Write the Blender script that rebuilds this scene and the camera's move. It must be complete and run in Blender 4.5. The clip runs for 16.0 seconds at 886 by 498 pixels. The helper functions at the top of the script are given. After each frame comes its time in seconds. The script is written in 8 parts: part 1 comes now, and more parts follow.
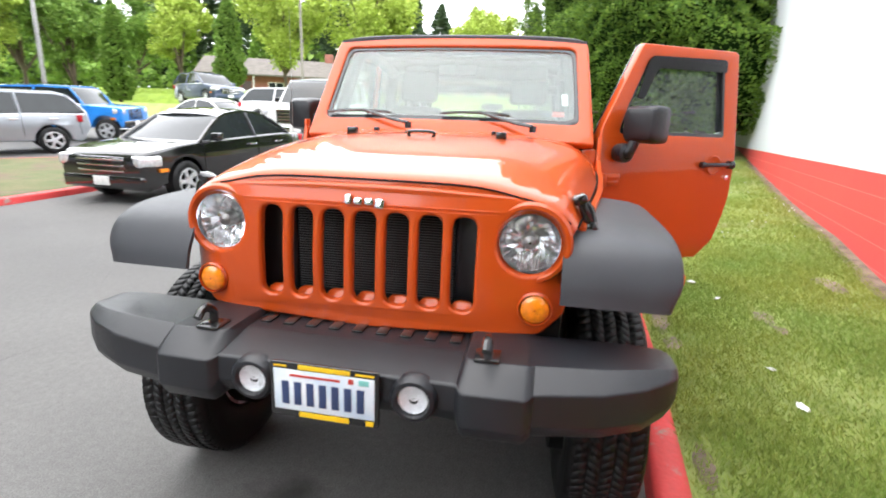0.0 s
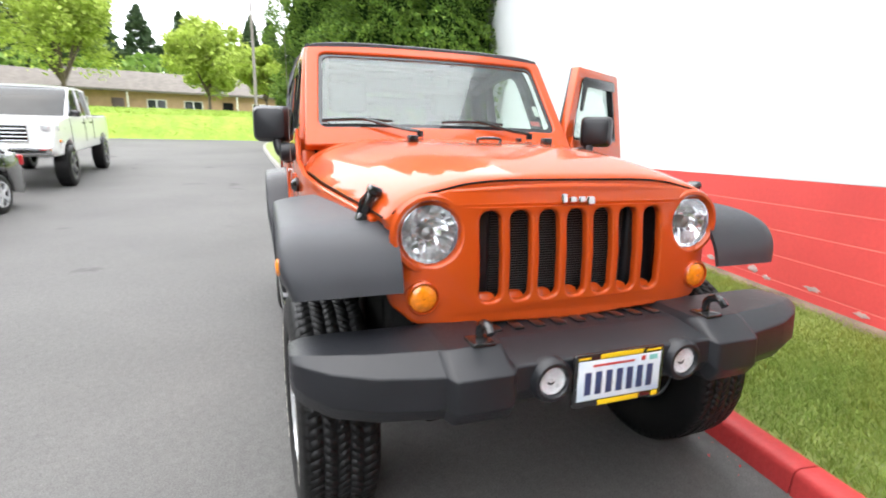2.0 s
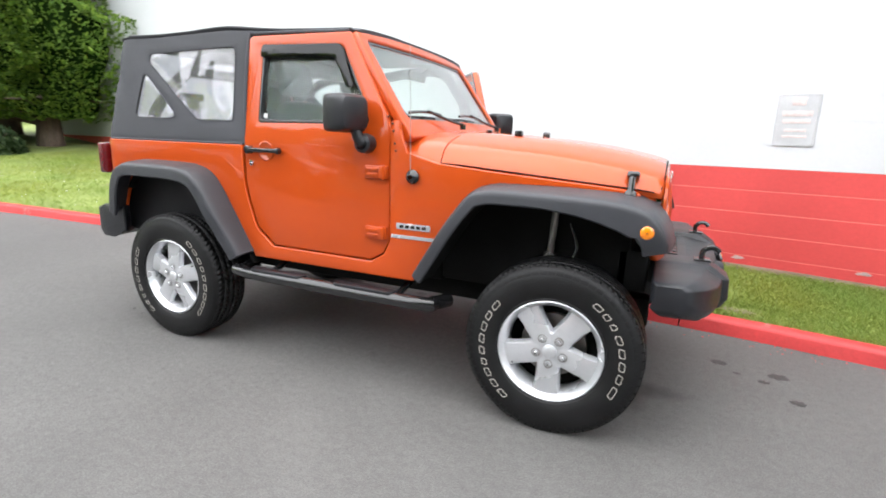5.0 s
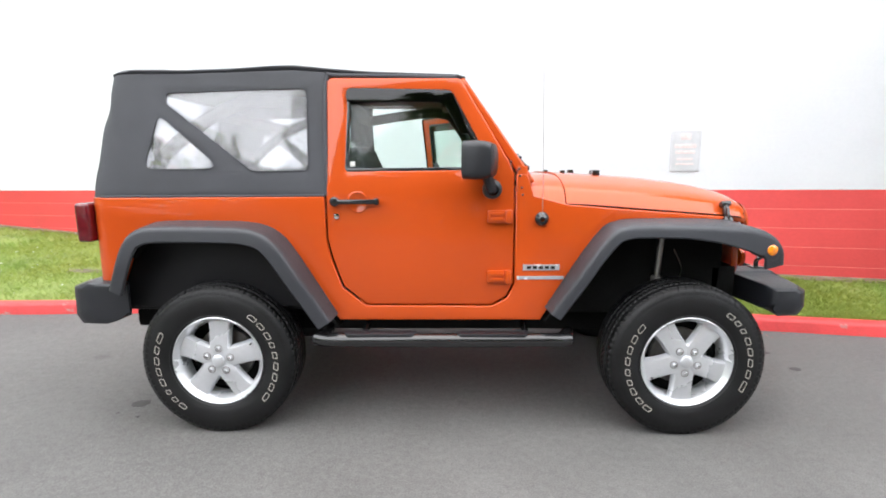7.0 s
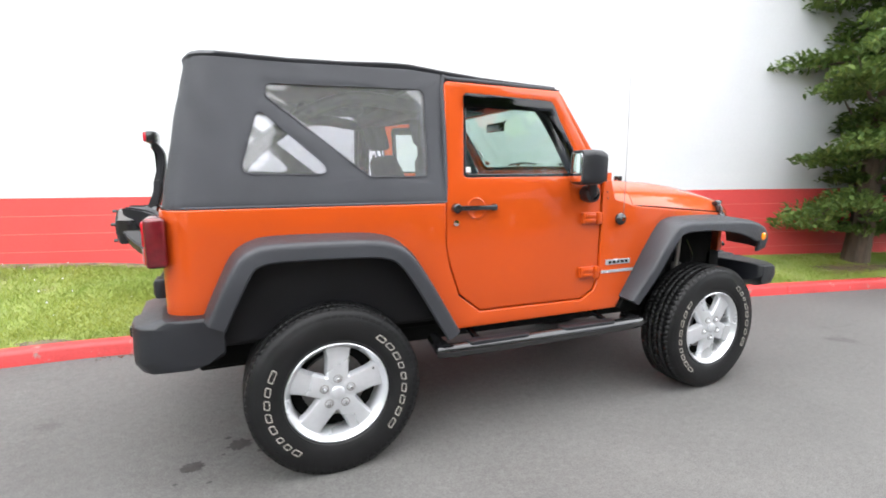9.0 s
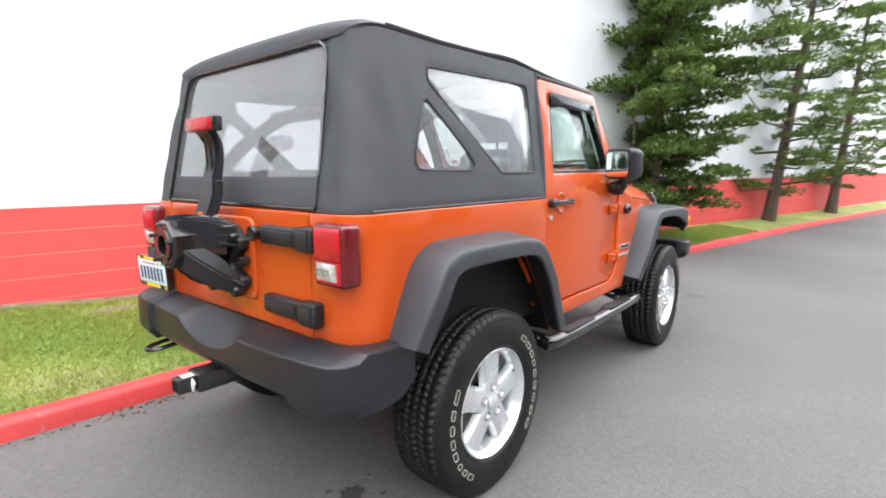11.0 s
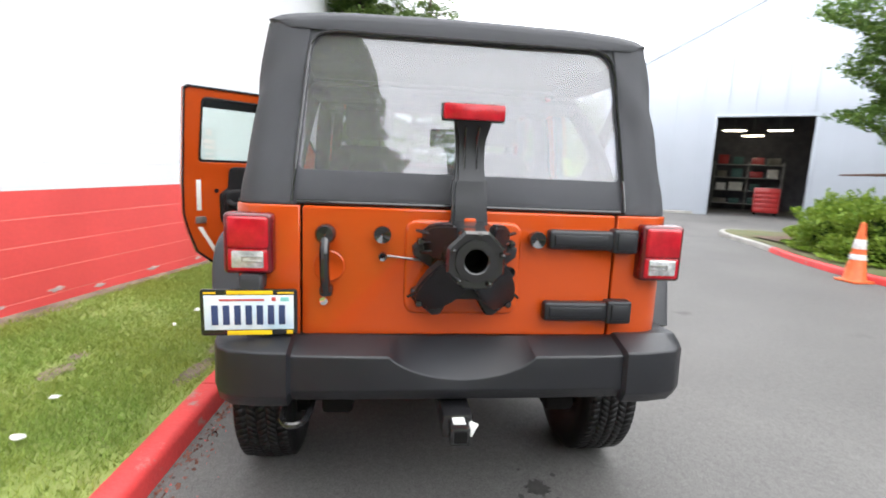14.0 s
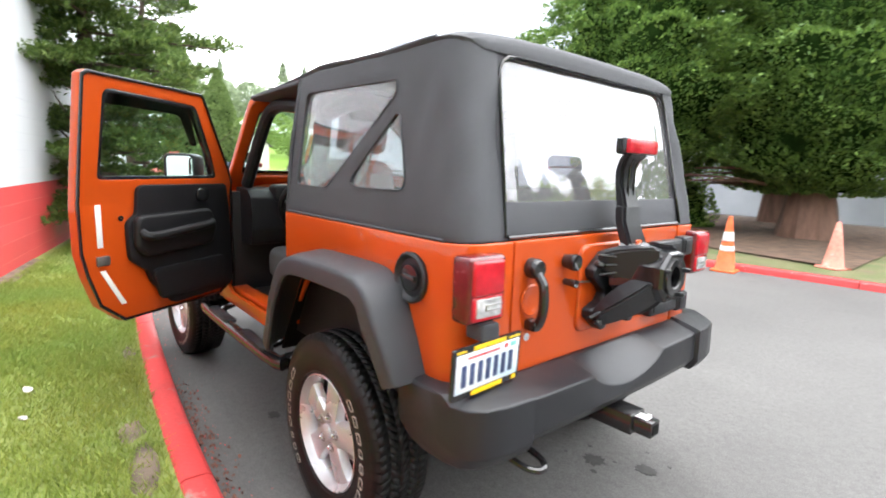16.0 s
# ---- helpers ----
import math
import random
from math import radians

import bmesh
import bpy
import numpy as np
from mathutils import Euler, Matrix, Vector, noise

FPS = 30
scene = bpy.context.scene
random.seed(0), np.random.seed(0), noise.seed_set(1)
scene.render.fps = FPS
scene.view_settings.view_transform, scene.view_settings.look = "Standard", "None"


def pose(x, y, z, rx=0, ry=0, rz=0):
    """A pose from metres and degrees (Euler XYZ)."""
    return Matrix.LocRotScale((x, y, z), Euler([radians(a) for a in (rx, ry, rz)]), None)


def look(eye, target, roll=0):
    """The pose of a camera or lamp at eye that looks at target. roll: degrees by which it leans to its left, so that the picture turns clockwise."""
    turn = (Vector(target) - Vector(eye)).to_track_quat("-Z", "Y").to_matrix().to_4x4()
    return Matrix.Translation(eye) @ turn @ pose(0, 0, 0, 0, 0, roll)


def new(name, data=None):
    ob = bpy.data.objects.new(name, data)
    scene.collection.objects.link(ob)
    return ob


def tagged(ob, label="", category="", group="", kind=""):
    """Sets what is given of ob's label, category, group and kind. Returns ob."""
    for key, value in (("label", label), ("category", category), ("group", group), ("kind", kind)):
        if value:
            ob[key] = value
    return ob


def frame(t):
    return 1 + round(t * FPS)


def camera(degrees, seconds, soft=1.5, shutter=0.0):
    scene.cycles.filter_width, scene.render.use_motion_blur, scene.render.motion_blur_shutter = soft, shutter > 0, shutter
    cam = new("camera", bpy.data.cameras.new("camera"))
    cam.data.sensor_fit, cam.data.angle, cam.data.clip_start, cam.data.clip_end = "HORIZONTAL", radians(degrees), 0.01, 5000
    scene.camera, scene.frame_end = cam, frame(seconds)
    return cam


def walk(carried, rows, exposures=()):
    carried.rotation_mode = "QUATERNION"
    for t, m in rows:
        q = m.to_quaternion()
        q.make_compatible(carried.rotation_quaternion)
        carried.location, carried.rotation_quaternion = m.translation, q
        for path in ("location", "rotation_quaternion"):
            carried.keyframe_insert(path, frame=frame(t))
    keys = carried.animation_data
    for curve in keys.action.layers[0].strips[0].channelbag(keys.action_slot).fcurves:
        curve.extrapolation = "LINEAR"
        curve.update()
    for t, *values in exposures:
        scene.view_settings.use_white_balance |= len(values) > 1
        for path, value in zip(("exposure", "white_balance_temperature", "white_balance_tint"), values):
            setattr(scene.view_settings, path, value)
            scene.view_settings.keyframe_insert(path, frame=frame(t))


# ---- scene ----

# ================= camera and its walk =================
cam = camera(83.15, 16.0, soft=1.8, shutter=0.4)
PATH = [
    (0, (3.024, 0.503, 1.397), (1.117, 0.145, 0.912), 2.01),
    (0.5, (3.095, 0.169, 1.331), (1.154, 0.063, 0.862), 1.11),
    (1, (3.036, -0.224, 1.335), (1.094, -0.074, 0.882), 0.35),
    (1.5, (3.026, -0.574, 1.301), (1.100, -0.162, 0.957), 1.81),
    (2, (2.991, -0.940, 1.329), (1.146, -0.284, 0.925), 0.92),
    (2.5, (2.867, -1.330, 1.328), (1.118, -0.447, 0.926), 1.43),
    (3, (2.735, -1.731, 1.292), (1.182, -0.530, 0.910), 1.12),
    (3.5, (2.510, -2.096, 1.264), (1.103, -0.731, 0.870), 0.20),
    (4, (2.231, -2.418, 1.290), (0.978, -0.901, 0.928), 0.42),
    (4.2, (2.127, -2.557, 1.302), (0.977, -0.970, 0.904), 0.80),
    (6.3, (0.576, -3.257, 1.367), (0.236, -1.320, 1.002), -0.19),
    (6.5, (0.417, -3.268, 1.371), (0.148, -1.316, 1.030), -0.51),
    (7, (0.028, -3.332, 1.395), (-0.019, -1.359, 1.072), -0.37),
    (7.5, (-0.383, -3.314, 1.385), (-0.216, -1.347, 1.067), 1.35),
    (8, (-0.809, -3.249, 1.392), (-0.478, -1.303, 1.073), 1.96),
    (8.5, (-1.221, -3.192, 1.446), (-0.637, -1.307, 1.121), 0.04),
    (9, (-1.627, -3.049, 1.419), (-0.845, -1.236, 1.102), 0.13),
    (9.5, (-2.035, -2.880, 1.436), (-1.077, -1.150, 1.142), 0.46),
    (10, (-2.390, -2.663, 1.444), (-1.253, -1.052, 1.111), 0.87),
    (10.2, (-2.504, -2.543, 1.417), (-1.290, -0.989, 1.086), 0.19),
    (12.3, (-3.437, -1.103, 1.379), (-1.577, -0.406, 1.144), 2.65),
    (12.5, (-3.505, -0.961, 1.381), (-1.612, -0.358, 1.153), 2.71),
    (13, (-3.592, -0.551, 1.399), (-1.635, -0.226, 1.145), 1.70),
    (13.5, (-3.628, -0.133, 1.377), (-1.649, -0.032, 1.110), 1.89),
    (14, (-3.616, 0.280, 1.384), (-1.654, 0.043, 1.076), 2.48),
    (14.5, (-3.472, 0.671, 1.399), (-1.575, 0.111, 1.098), 1.57),
    (15, (-3.356, 1.059, 1.416), (-1.578, 0.194, 1.110), 1.96),
    (15.5, (-3.201, 1.406, 1.447), (-1.545, 0.339, 1.100), 2.24),
    (16, (-2.947, 1.753, 1.464), (-1.440, 0.476, 1.157), 1.85),
]
walk(cam, [(t, look(eye, target, roll)) for t, eye, target, roll in PATH], exposures=[(0.0, 1.54), (3.0, 1.42), (7.0, 1.38), (10.0, 1.56), (12.5, 1.38), (13.5, 1.36), (14.5, 1.56), (16.0, 1.92)])

# ================= sky, sun, exposure =================
world = bpy.data.worlds.new("overcast_sky")
scene.world = world
world.use_nodes = True
wn, wl = world.node_tree.nodes, world.node_tree.links
wn.clear()
sky = wn.new("ShaderNodeTexSky")
sky.sky_type, sky.sun_disc = "NISHITA", False
sky.sun_elevation, sky.sun_rotation = radians(76), radians(196)
sky.air_density, sky.dust_density, sky.ozone_density = 1.0, 6.0, 1.0
soften = wn.new("ShaderNodeMix")            # cloud cover: the sky's own light, greyed
soften.data_type = "RGBA"
soften.inputs["Factor"].default_value = 0.86
soften.inputs["B"].default_value = (9.6, 9.9, 10.4, 1)
background, world_out = wn.new("ShaderNodeBackground"), wn.new("ShaderNodeOutputWorld")
background.inputs["Strength"].default_value = 0.165
wl.new(sky.outputs[0], soften.inputs["A"])
# thin even cloud, as bright near the horizon as overhead
where, split, grade, shade = (wn.new("ShaderNode" + k) for k in ("TexCoord", "SeparateXYZ", "MapRange", "VectorMath"))
shade.operation = "SCALE"
grade.inputs["To Min"].default_value, grade.inputs["To Max"].default_value = 1.08, 0.95
wl.new(where.outputs["Generated"], split.inputs[0])
wl.new(split.outputs["Z"], grade.inputs["Value"])
wl.new(soften.outputs["Result"], shade.inputs[0])
wl.new(grade.outputs[0], shade.inputs["Scale"])
wl.new(shade.outputs[0], background.inputs[0])
wl.new(background.outputs[0], world_out.inputs[0])
sun_data = bpy.data.lights.new("sun", "SUN")
sun_data.energy, sun_data.angle, sun_data.color = 1.05, radians(150), (1.0, 0.97, 0.93)
sun = new("sun", sun_data)
sun.matrix_world = look((0, 0, 30), (2.0, 4.5, 0), 0)

# ================= mesh helpers =================
def part(name, bm, material, parent=None, label="", smooth=35.0):
    me = bpy.data.meshes.new(name)
    bm.normal_update()
    bm.to_mesh(me)
    bm.free()
    me.materials.append(material)
    if smooth:
        me.shade_smooth()
        me.set_sharp_from_angle(angle=radians(smooth))
    ob = new(name, me)
    ob.parent = parent
    return tagged(ob, label)


def again(ob, parent=None, m=None):
    """Another object on the same mesh."""
    twin = new(ob.name.split(".")[0], ob.data)
    twin.parent = parent or ob.parent
    if m is not None:
        twin.matrix_local = m
    return tagged(twin, ob.get("label", ""))


def thing(name, label, category, group="", kind="", at=None):
    ob = new(name)
    ob.empty_display_size = 0.2
    if at is not None:
        ob.matrix_world = at
    return tagged(ob, label, category, group, kind)


def join(*bms):
    out = bmesh.new()
    for b in bms:
        me = bpy.data.meshes.new("tmp")
        b.to_mesh(me)
        b.free()
        out.from_mesh(me)
        bpy.data.meshes.remove(me)
    return out


def moved(bm, m):
    bmesh.ops.transform(bm, matrix=m, verts=bm.verts)
    if m.determinant() < 0:
        bmesh.ops.reverse_faces(bm, faces=bm.faces)
    return bm


FLIP = Matrix.Diagonal((1, -1, 1, 1))


def side(bm, s):
    """Built for the -y side; s = 1 mirrors it."""
    return moved(bm, FLIP) if s > 0 else bm


def box(lo, hi, r=0.0, seg=2):
    bm = bmesh.new()
    lo, hi = Vector(lo), Vector(hi)
    bmesh.ops.create_cube(bm, size=1, matrix=Matrix.Translation((lo + hi) / 2) @ Matrix.Diagonal((*(hi - lo), 1)))
    if r > 0:
        bmesh.ops.bevel(bm, geom=bm.edges[:], offset=r, segments=seg, profile=0.5, affect="EDGES", clamp_overlap=True)
    return bm


def loft(rings, closed=True, caps=True):
    bm = bmesh.new()
    vs = [[bm.verts.new(p) for p in ring] for ring in rings]
    n = len(rings[0])
    for a, b in zip(vs, vs[1:]):
        for i in range(n if closed else n - 1):
            j = (i + 1) % n
            bm.faces.new((a[i], a[j], b[j], b[i]))
    if caps and closed:
        bm.faces.new(vs[0][::-1])
        bm.faces.new(vs[-1])
    bmesh.ops.recalc_face_normals(bm, faces=bm.faces)
    return bm


def turned(profile, seg=40, closed=False, caps=False):
    """Lathe round the y axis from (radius, y)."""
    rings = []
    for r, h in (profile + profile[:1] if closed else profile):
        rings.append([(r * math.cos(2 * math.pi * k / seg), h, r * math.sin(2 * math.pi * k / seg)) for k in range(seg)])
    bm = loft(rings, caps=caps)
    if closed:
        bmesh.ops.remove_doubles(bm, verts=bm.verts, dist=1e-6)
        bmesh.ops.recalc_face_normals(bm, faces=bm.faces)
    return bm


def flow(pts, n=6):
    """Catmull-Rom through the points."""
    p = [Vector(q) for q in pts]
    p = [2 * p[0] - p[1], *p, 2 * p[-1] - p[-2]]
    out = []
    for i in range(1, len(p) - 2):
        for k in range(n):
            t = k / n
            out.append(0.5 * (2 * p[i] + (p[i + 1] - p[i - 1]) * t + (2 * p[i - 1] - 5 * p[i] + 4 * p[i + 1] - p[i + 2]) * t * t
                              + (3 * p[i] - p[i - 1] - 3 * p[i + 1] + p[i + 2]) * t ** 3))
    return out + [p[-2]]


def tube(path, r, sides=10, caps=True):
    path = [Vector(p) for p in path]
    rs = [float(k) for k in r] if isinstance(r, (list, tuple)) else [float(r)] * len(path)
    d = (path[1] - path[0]).normalized()
    n = d.orthogonal().normalized()
    rings = []
    for i, p in enumerate(path):
        t = (path[min(i + 1, len(path) - 1)] - path[max(i - 1, 0)]).normalized()
        n = (n - t * n.dot(t)).normalized()
        b = t.cross(n)
        rings.append([p + rs[i] * (math.cos(a) * n + math.sin(a) * b) for a in (2 * math.pi * k / sides for k in range(sides))])
    return loft(rings, caps=caps)


def rounded(pts, r, seg=4):
    """A polygon with its corners rounded; r a number or one for each corner."""
    out, n = [], len(pts)
    for i in range(n):
        a, p, b = (Vector(pts[(i + k) % n][:2]) for k in (-1, 0, 1))
        ri = r[i] if isinstance(r, (list, tuple)) else r
        if ri <= 0:
            out.append(tuple(p))
            continue
        da, db = (a - p), (b - p)
        turn = max(1e-3, math.tan(da.angle(db) / 2))
        cut = min(ri / turn, 0.48 * da.length, 0.48 * db.length)
        pa, pb = p + da.normalized() * cut, p + db.normalized() * cut
        for k in range(seg + 1):
            t = k / seg
            out.append(tuple((1 - t) ** 2 * pa + 2 * t * (1 - t) * p + t * t * pb))
    return out


def circle(cx, cy, r, n=28):
    return [(cx + r * math.cos(2 * math.pi * k / n), cy + r * math.sin(2 * math.pi * k / n)) for k in range(n)]


def plate(outer, holes=(), depth=0.02, bevel=0.004, fn=None, cu=(), cv=(), res=1):
    """A flat part cut out of sheet, with rounded edges and real holes; u and v in its plane, w through it, then laid out by fn."""
    curve = bpy.data.curves.new("tmp", "CURVE")
    curve.dimensions, curve.fill_mode = "2D", "BOTH"
    curve.extrude, curve.bevel_depth, curve.bevel_resolution, curve.offset = max(depth / 2 - bevel, 0), bevel, res, -bevel
    for pts in (outer, *holes):
        sp = curve.splines.new("POLY")
        sp.points.add(len(pts) - 1)
        sp.points.foreach_set("co", [c for p in pts for c in (p[0], p[1], 0, 1)])
        sp.use_cyclic_u = True
    ob = bpy.data.objects.new("tmp", curve)
    me = bpy.data.meshes.new_from_object(ob)
    bm = bmesh.new()
    bm.from_mesh(me)
    bpy.data.objects.remove(ob)
    bpy.data.curves.remove(curve)
    bpy.data.meshes.remove(me)
    bmesh.ops.remove_doubles(bm, verts=bm.verts, dist=1e-5)
    for axis, cuts in ((0, cu), (1, cv)):
        for c in cuts:
            no = Vector((1, 0, 0)) if axis == 0 else Vector((0, 1, 0))
            bmesh.ops.bisect_plane(bm, geom=bm.verts[:] + bm.edges[:] + bm.faces[:], plane_co=no * c, plane_no=no, dist=1e-6)
    bmesh.ops.recalc_face_normals(bm, faces=bm.faces)
    if fn:
        for v in bm.verts:
            v.co = fn(*v.co)
        bmesh.ops.recalc_face_normals(bm, faces=bm.faces)
    return bm


def lerp(x, xs, ys):
    return float(np.interp(x, xs, ys))


def mesh_from(name, verts, faces, material, parent=None, smooth=False):
    """A mesh of many small loose faces, all with the same number of corners, from arrays."""
    me = bpy.data.meshes.new(name)
    verts, faces = np.asarray(verts, np.float32), np.asarray(faces, np.int32)
    me.vertices.add(len(verts))
    me.vertices.foreach_set("co", verts.ravel())
    me.loops.add(faces.size)
    me.loops.foreach_set("vertex_index", faces.ravel())
    me.polygons.add(len(faces))
    me.polygons.foreach_set("loop_start", np.arange(len(faces), dtype=np.int32) * faces.shape[1])
    me.update(calc_edges=True)
    me.materials.append(material)
    if smooth:
        me.shade_smooth()
    ob = new(name, me)
    ob.parent = parent
    return ob


# ================= materials =================
def shader(name):
    m = bpy.data.materials.new(name)
    m.use_nodes = True
    nt = m.node_tree
    return m, nt, nt.nodes["Principled BSDF"]


def surface(name, col, rough=0.5, metal=0.0, coat=0.0, var=0.12, scale=3.0, fine=60.0, bump=0.0, tone=None, rvar=0.08, per="", spec=0.5,
            spots=None, stretch=(1, 1, 1), emit=0.0, sheen=0.0):
    """Paint, plastic, stone and so on: two scales of variation in colour, one in gloss, fine relief; tone is a second colour that it wears to."""
    m, nt, b = shader(name)
    N, L = nt.nodes.new, nt.links.new
    tc = N("ShaderNodeTexCoord")
    mp = N("ShaderNodeMapping")
    mp.inputs["Scale"].default_value = stretch
    L(tc.outputs["Object"], mp.inputs[0])
    big, small = N("ShaderNodeTexNoise"), N("ShaderNodeTexNoise")
    big.inputs["Scale"].default_value, big.inputs["Detail"].default_value = scale, 5
    small.inputs["Scale"].default_value, small.inputs["Detail"].default_value = fine, 3
    L(mp.outputs[0], big.inputs["Vector"])
    L(mp.outputs[0], small.inputs["Vector"])
    c = Vector(col[:3])
    dark, light = c * (1 - var), c * (1 + var)
    if tone:
        dark, light = c, Vector(tone[:3])
    mix = N("ShaderNodeMix")
    mix.data_type = "RGBA"
    mix.inputs["A"].default_value, mix.inputs["B"].default_value = (*dark, 1), (*light, 1)
    ramp = N("ShaderNodeMapRange")
    ramp.inputs["From Min"].default_value, ramp.inputs["From Max"].default_value = 0.34, 0.66
    L(big.outputs["Fac"], ramp.inputs["Value"])
    L(ramp.outputs[0], mix.inputs["Factor"])
    last = mix.outputs["Result"]
    grain = N("ShaderNodeMix")
    grain.data_type, grain.blend_type = "RGBA", "MULTIPLY"
    g = N("ShaderNodeMapRange")
    g.inputs["To Min"].default_value, g.inputs["To Max"].default_value = 1 - 1.2 * var, 1 + 0.9 * var
    L(small.outputs["Fac"], g.inputs["Value"])
    grain.inputs["Factor"].default_value = 1
    L(last, grain.inputs["A"])
    L(g.outputs[0], grain.inputs["B"])
    last = grain.outputs["Result"]
    if per:
        info = N("ShaderNodeObjectInfo") if per == "object" else N("ShaderNodeNewGeometry")
        out = info.outputs["Random"] if per == "object" else info.outputs["Random Per Island"]
        v = N("ShaderNodeMapRange")
        v.inputs["To Min"].default_value, v.inputs["To Max"].default_value = 0.72, 1.28
        L(out, v.inputs["Value"])
        pm = N("ShaderNodeMix")
        pm.data_type, pm.blend_type = "RGBA", "MULTIPLY"
        pm.inputs["Factor"].default_value = 1
        L(last, pm.inputs["A"])
        L(v.outputs[0], pm.inputs["B"])
        last = pm.outputs["Result"]
    if spots:
        colour, sc, lo, hi = spots
        sn, sr, sm = N("ShaderNodeTexNoise"), N("ShaderNodeMapRange"), N("ShaderNodeMix")
        sn.inputs["Scale"].default_value, sn.inputs["Detail"].default_value, sn.inputs["Roughness"].default_value = sc, 6, 0.65
        L(mp.outputs[0], sn.inputs["Vector"])
        sr.inputs["From Min"].default_value, sr.inputs["From Max"].default_value = lo, hi
        L(sn.outputs["Fac"], sr.inputs["Value"])
        sm.data_type = "RGBA"
        sm.inputs["B"].default_value = (*colour, 1)
        L(sr.outputs[0], sm.inputs["Factor"])
        L(last, sm.inputs["A"])
        last = sm.outputs["Result"]
    L(last, b.inputs["Base Color"])
    rr = N("ShaderNodeMapRange")
    rr.inputs["To Min"].default_value, rr.inputs["To Max"].default_value = max(0.02, rough - rvar), min(1, rough + rvar)
    L(big.outputs["Fac"], rr.inputs["Value"])
    L(rr.outputs[0], b.inputs["Roughness"])
    b.inputs["Metallic"].default_value = metal
    b.inputs["Specular IOR Level"].default_value = spec
    b.inputs["Coat Weight"].default_value = coat
    b.inputs["Coat Roughness"].default_value = 0.04
    if bump:
        bp = N("ShaderNodeBump")
        bp.inputs["Strength"].default_value, bp.inputs["Distance"].default_value = min(1, bump), 0.004
        L(small.outputs["Fac"], bp.inputs["Height"])
        L(bp.outputs[0], b.inputs["Normal"])
    if emit:
        b.inputs["Emission Color"].default_value = (*col[:3], 1)
        b.inputs["Emission Strength"].default_value = emit
    return m


def clear(name, tint=(0.9, 0.95, 0.93), gloss=0.02, ior=1.5, haze=0.0, wave=0.0, wscale=6.0, boost=1.0):
    """A pane: light passes straight through, tinted; the gloss follows Fresnel; haze is a share of milky scatter."""
    m = bpy.data.materials.new(name)
    m.use_nodes = True
    nt = m.node_tree
    N, L = nt.nodes.new, nt.links.new
    nt.nodes.clear()
    out, tr, gl, mix, fr = (N("ShaderNode" + k) for k in ("OutputMaterial", "BsdfTransparent", "BsdfGlossy", "MixShader", "LayerWeight"))
    tr.inputs[0].default_value = (*tint, 1)
    gl.inputs["Roughness"].default_value = gloss
    fr.inputs["Blend"].default_value = 0.5
    f0 = ((ior - 1) / (ior + 1)) ** 2
    first = tr
    if haze:
        df, hm = N("ShaderNodeBsdfDiffuse"), N("ShaderNodeMixShader")
        df.inputs[0].default_value = (0.8, 0.8, 0.8, 1)
        hm.inputs[0].default_value = haze
        L(tr.outputs[0], hm.inputs[1])
        L(df.outputs[0], hm.inputs[2])
        first = hm
    if wave:
        tc, no, bp = N("ShaderNodeTexCoord"), N("ShaderNodeTexNoise"), N("ShaderNodeBump")
        no.inputs["Scale"].default_value, no.inputs["Detail"].default_value = wscale, 2
        bp.inputs["Strength"].default_value, bp.inputs["Distance"].default_value = wave, 0.02
        L(tc.outputs["Object"], no.inputs["Vector"])
        L(no.outputs["Fac"], bp.inputs["Height"])
        L(bp.outputs[0], gl.inputs["Normal"])
        L(bp.outputs[0], fr.inputs["Normal"])
    p5, sch, k = N("ShaderNodeMath"), N("ShaderNodeMath"), N("ShaderNodeMath")
    p5.operation, p5.inputs[1].default_value = "POWER", 5.0
    sch.operation, sch.inputs[1].default_value, sch.inputs[2].default_value = "MULTIPLY_ADD", 1 - f0, f0
    k.operation, k.use_clamp = "MULTIPLY", True
    k.inputs[1].default_value = boost
    L(fr.outputs["Facing"], p5.inputs[0])
    L(p5.outputs[0], sch.inputs[0])
    L(sch.outputs[0], k.inputs[0])
    L(k.outputs[0], mix.inputs[0])
    L(first.outputs[0], mix.inputs[1])
    L(gl.outputs[0], mix.inputs[2])
    L(mix.outputs[0], out.inputs[0])
    return m


